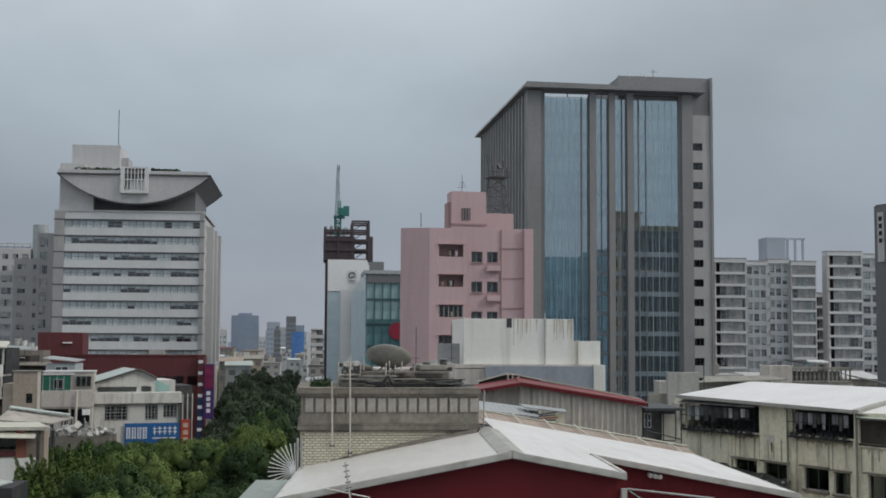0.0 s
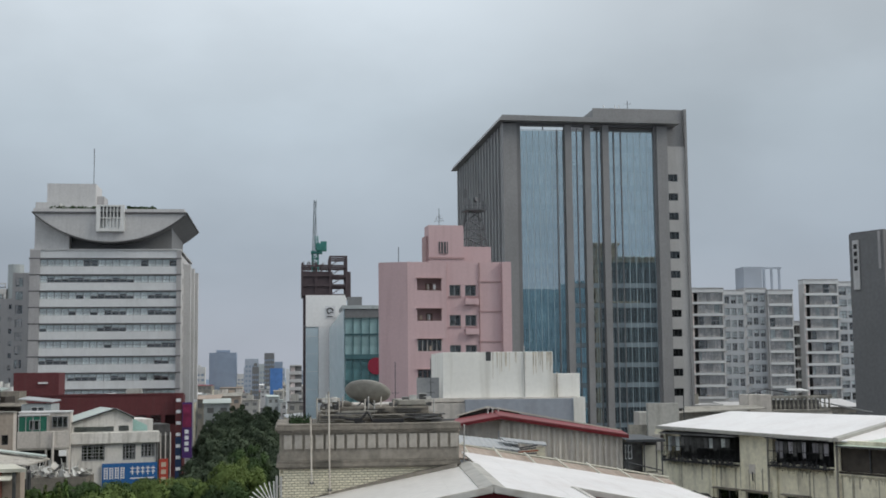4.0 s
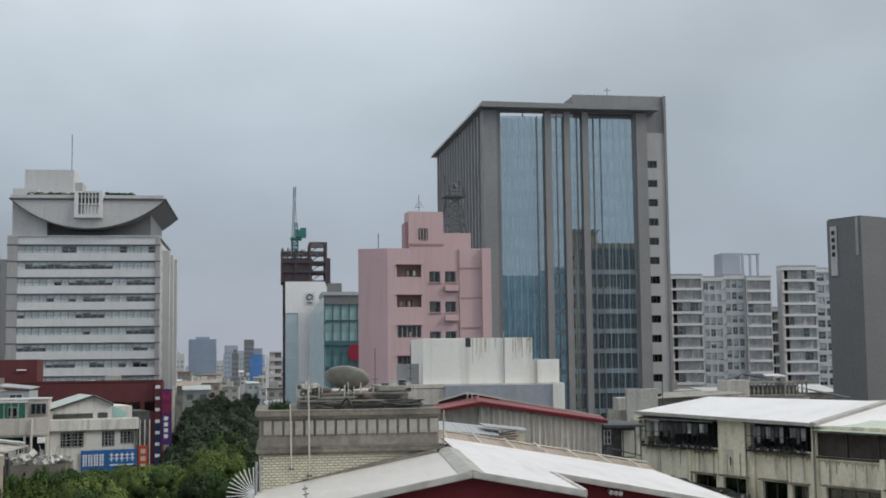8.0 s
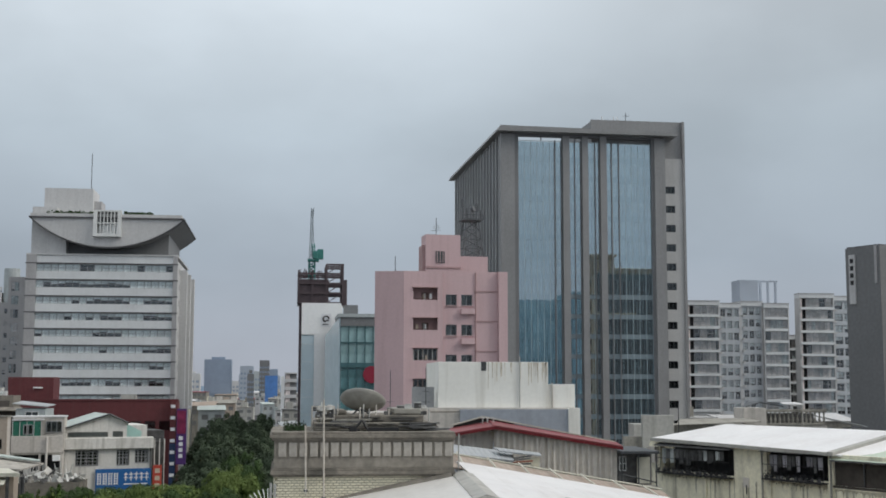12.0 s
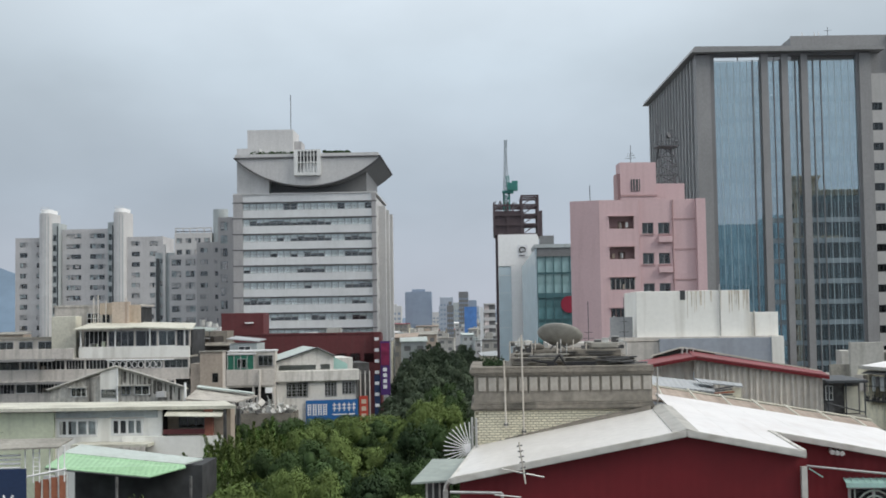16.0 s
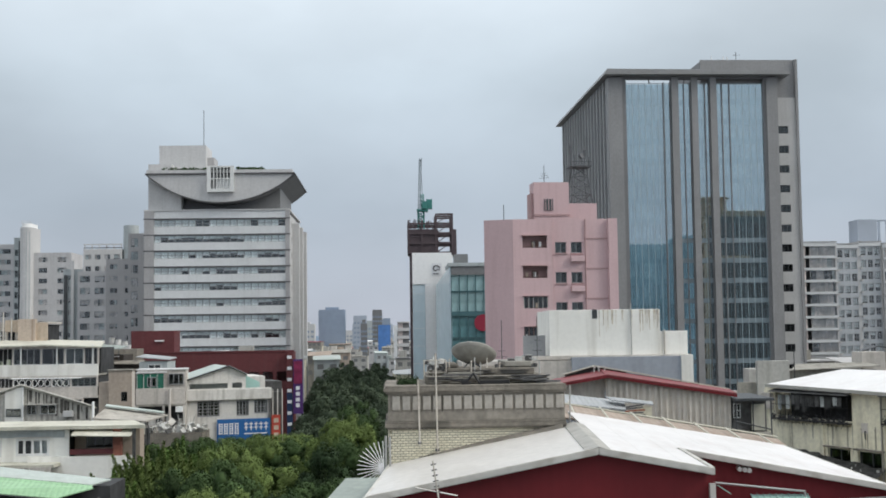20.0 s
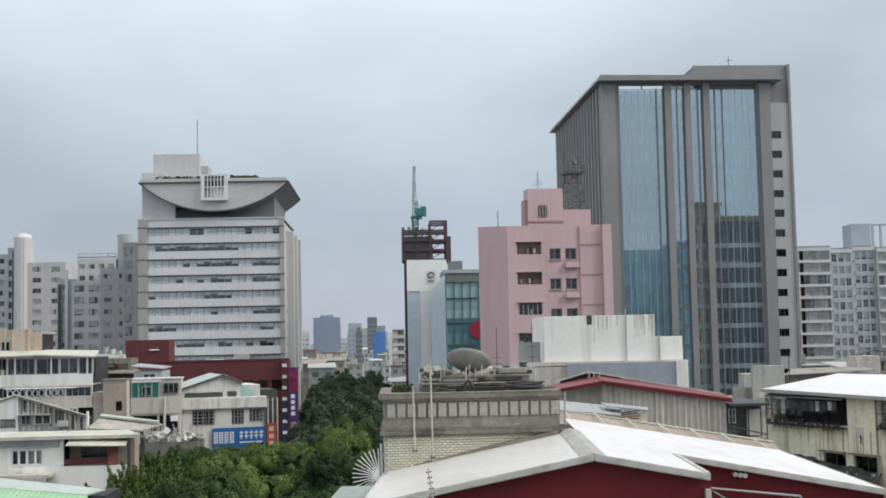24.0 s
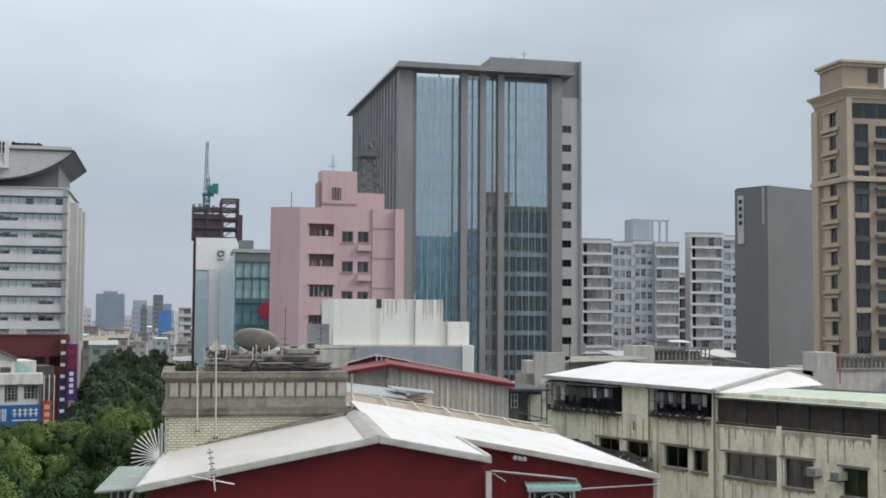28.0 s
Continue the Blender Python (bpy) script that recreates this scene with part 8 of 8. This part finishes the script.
def cream_slab_house():
    t = thing("flat_roof_house", "pale house with a cream flat roof and white windows", "house", -33.5, 85, 0, 0)
    wins = [(4.35, 7.15, 12.3, 13.5), (8.1, 10.3, 12.35, 13.5)]
    wall("wall", t, 4.2, 11.6, 0, 14.1, 0, 0.2, wins, "white_paint")
    box("upper_strip", t, (4.3, 11.3, -0.06, 0.0, 13.55, 14.1), "blue_grey_wall")
    box("green_wall", t, (-4, 4.2, -0.3, 0.2, 0, 14.0), "green_wall")
    box("inside", t, (4.4, 11.4, 1.0, 7, 0, 14), "interior")
    for w in wins:
        window(t, *w, -0.05, 4, 1, "frame_white", "glass_clear", 0.15, 0.1)
        box("curtain", t, (w[0] + 0.9, w[1] - 0.1, 0.25, 0.28, w[2], w[3]), "curtain")
        box("hood", t, (w[0] - 0.1, w[1] + 0.1, -0.25, 0, w[3] + 0.05, w[3] + 0.1), "white_trim")
    slab("roof", t, [(-4, -0.9), (4, -0.8), (12.0, -0.5), (16.8, -0.6), (15, 4.5), (-4, 6)], 14.1, 14.32, "cream_roof")
    # gallery with a brick pillar
    box("gallery_back", t, (11.6, 16, 1.5, 3, 0, 14.1), "brown_wall")
    box("gallery_rail", t, (11.7, 14.6, -0.2, -0.1, 12.4, 12.75), "maroon")
    box("pillar", t, (14.6, 15.15, -0.4, 0.1, 11.8, 14.1), "red_brick_pillar", "bare red brick pillar")
    sheet("gallery_awning", t, [(12.0, -1.1, 13.75), (15.9, -1.1, 13.65), (15.9, 0, 14.0), (12.0, 0, 14.05)], 0.06, "cream_roof")
    window(t, 12.4, 14.2, 12.7, 13.6, 1.4, 3, 1, "frame_dark", "glass_dark", 0.06, 0.08)
    box("timber_post", t, (15.9, 16.1, -0.5, -0.3, 11.5, 14.1), "clutter_dark")
    box("lower_wall", t, (9.0, 15.8, -0.6, 0.0, 0, 12.3), "white_paint")
    # stained awning over the lower storey
    box("awning", t, (6.0, 11.2, -2.2, -0.1, 11.75, 11.95), "cream_roof")
    for k in range(14):
        box("awning_slat", t, (6.05 + 0.36 * k, 6.35 + 0.36 * k, -2.25, -2.2, 11.3, 11.8), "pale_wall")
    box("lower_dark", t, (8.0, 11.0, -0.2, -0.05, 10.6, 11.3), "interior")


cream_slab_house()


def green_shed():
    t = thing("green_roof_shed", "open shed with a bright green sheet roof", "shed", -21.0, 59.5, 0, 0)
    sheet("roof_slope", t, [(0.0, 0, 13.2), (4.8, 1.0, 12.56), (6.35, 1.9, 12.9), (6.2, 2.2, 12.99), (0.2, 2.3, 13.62)], 0.06, "green_roof", "bright green front roof slope")
    sheet("roof_slope", t, [(0.1, 2.3, 13.65), (6.2, 2.2, 13.02), (6.95, 3.0, 13.18), (0.4, 4.2, 13.86)], 0.06, "teal_roof", "pale green rear roof slope")
    bar("front_edge", t, (0.0, 0.02, 13.12), (4.8, 1.0, 12.48), 0.04, "dark_metal")
    # near-black box painted as the shade under the shed roof
    box("shade", t, (0.6, 7.0, 2.6, 6, 0, 12.9), "interior")
    for x in (0.4, 3.3, 6.9):
        bar("post", t, (x, 0.6, 0), (x, 0.6, 12.6), 0.07, "clutter_dark")
    box("corner_panel", t, (0.0, 0.5, -0.2, 0.0, 0, 12.8), "pale_grey")
    # rust panels and white railing in front
    f = thing("rail_fence", "rust-coloured panels below a white tube railing", "fence", -20.6, 51, 0, 10)
    for k in range(4):
        box("panel", f, (2.08 + 0.33 * k, 2.34 + 0.33 * k, 0, 0.06, 0, 13.55 + 0.07 * k), "rust_panel")
        box("panel_post", f, (2.34 + 0.33 * k, 2.4 + 0.33 * k, -0.03, 0.09, 0, 13.6 + 0.07 * k), "clutter_pale")
    for x in (1.7, 2.02, 2.27, 2.68, 3.02, 3.27):
        bar("rail_post", f, (x, 0, 13.5), (x, 0, 14.95), 0.03, "white_clean")
    for k in range(6):
        bar("rung", f, (2.02, 0, 13.8 + 0.18 * k), (2.27, 0, 13.8 + 0.18 * k), 0.018, "white_clean", n=5)
    bar("rail", f, (-2, 0, 14.9), (3.3, 0, 14.98), 0.03, "white_clean")
    bar("rail", f, (1.6, 0, 13.72), (3.35, 0, 14.02), 0.05, "white_clean")
    for k in range(5):
        bar("louvre", f, (-2.0, 0.1, 13.95 + 0.17 * k), (1.5, 0.1, 13.95 + 0.17 * k), 0.045, "white_clean")
    sheet("canopy", f, [(-4, -0.4, 14.9), (3.1, -0.3, 14.98), (3.45, 1.2, 15.2), (-4, 1.2, 15.25)], 0.07, "concrete")
    n = thing("navy_sign", "navy blue shop board with a white mark", "sign", -19.75, 50.5, 0, 10)
    bd = box("board", n, (-2.0, 1.1, 0, 0.12, 11.5, 14.15), "sign_navy")
    bar("mark", bd, (0.2, -0.04, 12.4), (0.6, -0.04, 13.1), 0.05, "sign_white", n=4)
    bar("mark", bd, (0.6, -0.04, 12.4), (0.2, -0.04, 13.1), 0.05, "sign_white", n=4)
    bar("mark", bd, (0.1, -0.04, 12.75), (0.7, -0.04, 12.75), 0.05, "sign_white", n=4)


green_shed()

post_ = thing("mustard_post", "weathered mustard-yellow boxed post with a creeper on top", "post", -18.5, 46.0, 0, 12)
box("post", post_, (0, 0.34, 0, 0.3, 0, 15.8), "mustard", bevel=0.02)
box("edge_strip", post_, (0.34, 0.42, -0.02, 0.3, 0, 15.7), "rust_panel")
rng = random.Random(90)
bm = bmesh.new()
for i in range(300):
    p = Vector((rng.gauss(0.1, 0.14), rng.gauss(0.1, 0.12), 15.9 + abs(rng.gauss(0, 0.22))))
    d = Vector((rng.uniform(-1, 1), rng.uniform(-1, 1), rng.uniform(-0.6, 1))).normalized() * 0.07
    e = d.orthogonal().normalized() * 0.03
    bm.faces.new([bm.verts.new(q) for q in (p - d, p + e, p + d, p - e)])
part("creeper", bm, "leaf_a", post_, "dark green creeper leaves")


def scrap_pile():
    t = thing("scrap_pile", "heap of pale broken sheets and scrap on a low roof", "scrap", -24.0, 117, 0)
    box("low_roof", t, (0, 6.0, 0.4, 5, 0, 11.3), "old_concrete")
    rng = random.Random(41)
    for i in range(60):
        p = box("scrap_piece", t, (-0.35, 0.35, -0.25, 0.25, -0.03, 0.03), rng.choice(("clutter_pale", "white_trim", "clutter_dark", "clutter_pale")))
        x = rng.uniform(-0.5, 6)
        p.matrix_local = pose(x, rng.uniform(0.2, 2.5), 11.4 + rng.uniform(0, 0.9) * (1 - abs(x - 2.8) / 4), rng.uniform(-70, 70), rng.uniform(-70, 70), rng.uniform(0, 360)) @ Matrix.Diagonal((rng.uniform(0.4, 1.5), rng.uniform(0.4, 1.4), 1, 1))
    for i in range(8):
        x = rng.uniform(0, 6)
        bar("loose_pole", t, (x, 1, 11.3), (x + rng.uniform(-0.8, 0.8), 1.2, 12.6 + rng.uniform(-0.4, 0.5)), 0.04, "clutter_pale", n=5)


scrap_pile()


# ---- low houses further down the avenue ----
def low_house(x, y, w, d, h, style, rng):
    wm, rm = style
    t = thing("low_house", "small weathered town house with flat or sheet roof", "house", x, y, 0, rng.uniform(-8, 8), "low houses along the avenue")
    n = max(2, int(w / 3))
    holes = [((i + 0.25) * w / n, (i + 0.75) * w / n, h - 2.4 - 3.1 * k, h - 1.1 - 3.1 * k) for i in range(n) for k in range(2)]
    wall("wall", t, 0, w, 0, h, 0, 0.25, holes, wm)
    box("core", t, (0.3, w - 0.3, 0.9, d, 0, h - 0.1), "interior")
    box("side_wall", t, (0, 0.3, 0.25, d, 0, h), wm)
    box("side_wall", t, (w - 0.3, w, 0.25, d, 0, h), wm)
    if y < 210:
        for a, b, c, e in holes:
            box("pane", t, (a, b, 0.12, 0.16, c, e), "glass_dark")
    else:
        bm = bmesh.new()
        for a, b, c, e in holes:
            add_box(bm, a, b, 0.12, 0.16, c, e)
        tagged(part("glazing", bm, "slate", t), kind="stuff")
    if rng.random() < 0.55:
        sheet("roof", t, [(-0.3, -0.4, h + 0.1), (w + 0.3, -0.4, h + 0.1), (w + 0.3, d, h + rng.uniform(0.6, 1.4)), (-0.3, d, h + rng.uniform(0.6, 1.4))], 0.12, rm)
    else:
        box("roof", t, (-0.2, w + 0.2, -0.3, d, h, h + 0.25), rm)
        box("stair_house", t, (w * 0.2, w * 0.6, d * 0.4, d * 0.8, h + 0.25, h + 2.4), wm)
    if rng.random() < 0.4 and y > 215:
        bm = bmesh.new()
        cx = rng.uniform(1, w - 1)
        add_bar(bm, (cx, d * 0.3, h + 0.2), (cx, d * 0.3, h + 1.7), 0.7, 12)
        part("water_tank", bm, "galvanised", t)
    return t


rng = random.Random(77)
styles = [("grey_plaster", "concrete_panel"), ("cream_wall", "blue_roof"), ("pale_grey", "shelter_sheet"), ("concrete", "rust_roof"), ("concrete", "pale_grey"), ("grey_plaster", "concrete"), ("pale_wall", "grey_plaster")]
far_styles = styles + [("brown_wall", "rust_roof"), ("grey_plaster", "slate"), ("blue_grey_wall", "teal_roof"), ("concrete", "red_roof"), ("brown_wall", "concrete"), ("pale_grey", "bright_roof")]
for row, (y, h0) in enumerate(((150, 11.5), (172, 12.5), (225, 13.5), (250, 14.0), (280, 13.0), (320, 13.0), (370, 12.5), (430, 12.5), (500, 12), (580, 12), (680, 12), (800, 11))):
    x = -100 if y > 215 else -58
    while x < (-33 if y < 200 else -31 if y < 310 else -20):
        w = rng.uniform(6, 12) if y < 215 else rng.uniform(4.5, 8.5)
        low_house(x, y + rng.uniform(-5, 5), w, rng.uniform(7, 11), h0 + rng.uniform(-2, 2.2), rng.choice(styles if y < 215 else far_styles), rng)
        x += w + rng.uniform(0.3, 3)
for y in (335, 362):
    x = -172
    while x < -141:
        w = rng.uniform(6, 10)
        low_house(x, y + rng.uniform(-5, 5), w, 9, 17.5 + rng.uniform(-3, 3), rng.choice(far_styles), rng)
        x += w + rng.uniform(0.3, 1.5)
for y in (330, 380, 440, 520, 620, 740):
    x = 0 if y < 500 else -8
    while x < 22:
        w = rng.uniform(4.5, 8.5)
        low_house(x, y + rng.uniform(-6, 6), w, 9, 11.5 + rng.uniform(-2, 2), rng.choice(far_styles), rng)
        x += w + rng.uniform(0.5, 4)
for y, x0, x1 in ((262, 84, 130), (225, 88, 140), (110, 30, 60), (130, 34, 80)):
    x = x0
    while x < x1:
        w = rng.uniform(7, 11)
        low_house(x, y, w, 9, 12 + rng.uniform(-2, 2.5), rng.choice(styles), rng)
        x += w + 1.5
for y in (880, 960, 1060, 1180, 1300):
    x = -130
    while x < 40:
        w = rng.uniform(9, 20)
        low_house(x, y + rng.uniform(-20, 20), w, 12, rng.uniform(10, 17), rng.choice(far_styles), rng)
        x += w + rng.uniform(2, 14)

# ---- street trees ----
def leaf_sheet(name, p, d, nrm, tip, size, slim, cores, material):
    """Single four-cornered leaves at p, lying across nrm, long along tip, over dense inner masses (centre, radii)."""
    b = np.cross(nrm, tip)
    b /= np.linalg.norm(b, axis=1)[:, None] + 1e-9
    size = size[:, None]
    quad = np.stack([p - tip * size, p - b * size * slim + nrm * size * 0.12, p + tip * size, p + b * size * slim + nrm * size * 0.12], 1)
    soft_n = d + 0.3 * nrm
    soft_n /= np.linalg.norm(soft_n, axis=1)[:, None]
    n = len(p)
    verts, norms = quad.reshape(-1, 3).tolist(), np.repeat(soft_n, 4, axis=0).tolist()
    faces = np.arange(4 * n).reshape(n, 4).tolist()
    around, up = 10, 6
    for c, r in cores:
        base = len(verts)
        for j in range(up + 1):
            for i in range(around):
                th, ph = math.pi * (j + 0.02) / (up + 0.04), math.tau * (i + 0.5 * (j % 2)) / around
                e = np.array((math.sin(th) * math.cos(ph), math.sin(th) * math.sin(ph), math.cos(th)))
                verts.append((c + e * r * (1 + 0.12 * math.sin(5 * ph + 3 * th + c[0] * 7))).tolist())
                norms.append(e.tolist())
        for j in range(up):
            for i in range(around):
                k = (i + 1) % around
                faces.append([base + j * around + i, base + (j + 1) * around + i, base + (j + 1) * around + k, base + j * around + k])
    me = bpy.data.meshes.new(name)
    me.from_pydata(verts, [], faces)
    me.normals_split_custom_set_from_vertices(norms)
    me.materials.append(M[material])
    return me


def unit(v):
    return v / (np.linalg.norm(v, axis=1)[:, None] + 1e-9)


def crown_mesh(name, seed, radius, height, lobes, leaves, leaf, material, tufts=11):
    """A crown of rounded leaf clumps, each made of small tufts, with gaps between them."""
    rng = np.random.default_rng(seed)
    ps, ds, ns, cores = [], [], [], []
    for i in range(lobes):
        a = i * 2.39996 + rng.uniform(-0.35, 0.35)
        zz = (i + 0.5) / lobes * 1.2 - 0.2
        q = rng.uniform(0.76, 1.1) if i % 5 else rng.uniform(0.45, 0.7)
        r = radius * q * math.sqrt(max(0.02, 1 - zz * zz)) * 0.82
        c = np.array((r * math.cos(a), r * math.sin(a), (zz * 0.86 * q + 0.14) * height * 0.9))
        cr = radius * rng.choice((0.12, 0.15, 0.18, 0.22, 0.26))
        per = int(leaves / lobes * (cr / (0.19 * radius)) ** 2)
        seeds = rng.normal(size=(tufts, 3))
        seeds[:, 2] = np.abs(seeds[:, 2]) * np.where(rng.random(tufts) < 0.78, 1, -1)
        seeds = unit(seeds) * np.array((1.0, 1.0, rng.uniform(0.75, 1.05)))
        which = rng.integers(0, tufts, per)
        tr = rng.uniform(0.3, 0.5, tufts)[which]
        e = unit(rng.normal(size=(per, 3)))
        reach = 0.55 + 0.45 * np.sqrt(rng.random(per)) + np.where(rng.random(per) < 0.16, rng.uniform(0, 0.35, per), 0)
        off = seeds[which] * 0.74 + e * (tr * reach)[:, None]
        keep = (e * seeds[which]).sum(1) > -0.25
        off, e = off[keep], e[keep]
        cores.append((c, cr * np.array((0.42, 0.42, 0.4))))
        ps.append(c + off * cr)
        ds.append(unit(1.0 * unit(off) + 0.4 * e + np.array((0, 0, 0.1))))
        ns.append(unit(e + rng.normal(scale=0.45, size=e.shape) + np.array((0, 0, 0.2))))
    p, d, nrm = np.concatenate(ps), np.concatenate(ds), np.concatenate(ns)
    tip = unit(np.cross(nrm, rng.normal(size=nrm.shape)))
    return leaf_sheet(name, p, d, nrm, tip, leaf * rng.uniform(0.6, 1.25, len(p)), 0.5, cores, material)


def spray_mesh(name, seed, radius, height, sprays, leaves, leaf, material):
    """A feathery upright crown: many rising sprays set with narrow drooping leaves."""
    rng = np.random.default_rng(seed)
    ps, ds, ns, ts, cores = [], [], [], [], []
    per = leaves // sprays
    for i in range(sprays):
        a = i * 2.39996
        q = math.sqrt((i + 0.5) / sprays)
        root = np.array((radius * 0.75 * q * math.cos(a), radius * 0.75 * q * math.sin(a), height * rng.uniform(0.0, 0.55)))
        lean = np.array((math.cos(a) * q * 0.5 + rng.normal(0, 0.2), math.sin(a) * q * 0.5 + rng.normal(0, 0.2), 1.0))
        long = height * rng.uniform(0.3, 0.46) * (1.1 - 0.35 * q)
        f = rng.random(per) ** 0.8
        e = unit(rng.normal(size=(per, 3)) * np.array((1, 1, 0.5)))
        girth = 0.17 * radius * (1.12 - f)
        cores.append((root + lean * long * 0.3, np.array((0.075 * radius, 0.075 * radius, 0.34 * long))))
        ps.append(root + lean * (f * long)[:, None] + e * (girth * np.sqrt(rng.random(per)))[:, None])
        ds.append(unit(0.5 * e + np.array((0.6 * math.cos(a) * q, 0.6 * math.sin(a) * q, 0.7))))
        ns.append(unit(e * 0.6 + rng.normal(scale=0.5, size=e.shape) + np.array((0, 0, 0.5))))
        ts.append(unit(e * 0.8 + np.array((0, 0, 0.55)) + rng.normal(scale=0.3, size=e.shape)))
    p, d, nrm, tip = (np.concatenate(v) for v in (ps, ds, ns, ts))
    return leaf_sheet(name, p, d, nrm, tip, leaf * rng.uniform(0.6, 1.3, len(p)), 0.24, cores, material)


def trunk_mesh(seed, fork, top, spread):
    rng = random.Random(seed)
    bm = bmesh.new()

    def limb(a, b, r0, r1, n=7):
        a, b = Vector(a), Vector(b)
        q = (b - a).to_track_quat("Z", "Y").to_matrix()
        rings = []
        for k in range(4):
            f = k / 3
            c = a.lerp(b, f) + Vector((rng.uniform(-0.1, 0.1), rng.uniform(-0.1, 0.1), 0)) * (0 < k < 3)
            r = r0 + (r1 - r0) * f
            rings.append([bm.verts.new(c + q @ Vector((r * math.cos(i * math.tau / n), r * math.sin(i * math.tau / n), 0))) for i in range(n)])
        for u, v in zip(rings, rings[1:]):
            for i in range(n):
                bm.faces.new((u[i], u[(i + 1) % n], v[(i + 1) % n], v[i]))

    limb((0, 0, 0), (0.1, 0, fork), 0.32, 0.22)
    for k in range(6):
        a = k * math.tau / 6 + rng.uniform(-0.4, 0.4)
        s = spread * rng.uniform(0.4, 0.7)
        limb((0.1, 0, fork - 0.2), (s * math.cos(a), s * math.sin(a), top * rng.uniform(0.5, 0.68)), 0.16, 0.05, 6)
    limb((0.1, 0, fork - 0.2), (0.2, 0.1, top * 0.78), 0.18, 0.05, 6)
    me = bpy.data.meshes.new("trunk")
    bm.to_mesh(me)
    bm.free()
    me.materials.append(M["bark"])
    return me


CROWNS = [crown_mesh("crown", 100 + i, 3.8, 6.4, 56, 104000, 0.066, ("leaf_a", "leaf_b", "leaf_a", "leaf_b")[i]) for i in range(4)]
# crowns near the buildings, their shade put into the leaf colour
SHADED_CROWNS = [crown_mesh("crown", 150, 3.8, 6.4, 56, 80000, 0.074, "leaf_c")]
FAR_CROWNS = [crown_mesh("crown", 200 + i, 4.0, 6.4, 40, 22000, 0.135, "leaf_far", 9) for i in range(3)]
SPRAY_CROWNS = [spray_mesh("crown", 260 + i, 3.0, 7.2, 170, 90000, 0.1, ("leaf_b", "leaf_d")[i]) for i in range(2)]
HIGH = {m.name: max(v.co.z for v in m.vertices) for m in CROWNS + SHADED_CROWNS + FAR_CROWNS + SPRAY_CROWNS}
TRUNKS = [trunk_mesh(300 + i, 4.2, 10.5, 3.0) for i in range(3)]


def street_tree(x, y, top, rng, crowns, wide=1.0, label="dense dark green rounded street tree"):
    t = thing("street_tree", label, "tree", x, y, 0, rng.uniform(0, 360), "street trees along the avenue")
    me = rng.choice(crowns)
    k = top / (4.2 + HIGH[me.name])
    tr = new("trunk", rng.choice(TRUNKS))
    tr.parent = t
    tr.scale = (1, 1, k)
    cr = new("crown", me)
    cr.parent = t
    cr.location = (0, 0, 4.2 * k)
    cr.scale = (wide * rng.uniform(0.92, 1.12), wide * rng.uniform(0.92, 1.12), k)
    return t


rng = random.Random(9)
NEAR = ((-10.6, 55, 12.2), (-11.4, 50, 11.6), (-10.3, 60.5, 12.9), (-14.8, 44, 10.4), (-11.2, 43.5, 11.3), (-8.0, 45.5, 12.2))
for x, y, top in NEAR:
    street_tree(x, y, top, rng, CROWNS[1::2])
street_tree(-3.5, 43, 11.6, rng, CROWNS[1::2])
street_tree(-12.6, 47.6, 13.5, rng, CROWNS[1::2], 0.72)
for y in range(50, 126, 6):
    for x in (-13.6 if y < 92 else -15.8, -9.4, -4.2):
        if y < 66 and x < -12:
            continue
        # lower crowns in front of the shop banners
        top = min(14.0, 20.8 - 0.081 * y) if x < -8 else rng.uniform(12.9, 14.2) - (0.9 if y < 75 else 0)
        if x < -12 and 66 < y < 88:
            continue
        street_tree(x + rng.uniform(-1.0, 1.0), y + rng.uniform(-1.5, 1.5), top - rng.uniform(0, 0.6), rng, CROWNS[1::2] if y < 58 else CROWNS if x < -8 or y > 80 else SHADED_CROWNS + CROWNS[:1])
# feathery upright trees beside the flat-roofed house
for x, y, top in ((-16.0, 78.5, 12.6), (-14.6, 76, 14.1), (-13.2, 74, 13.5), (-15.2, 71.5, 12.9), (-12.6, 79, 13.9), (-14.0, 84, 13.7), (-12.4, 68, 12.9), (-13.6, 90, 13.0)):
    street_tree(x, y, top, rng, SPRAY_CROWNS, 1.0, "bright green feathery upright tree with narrow leaves")
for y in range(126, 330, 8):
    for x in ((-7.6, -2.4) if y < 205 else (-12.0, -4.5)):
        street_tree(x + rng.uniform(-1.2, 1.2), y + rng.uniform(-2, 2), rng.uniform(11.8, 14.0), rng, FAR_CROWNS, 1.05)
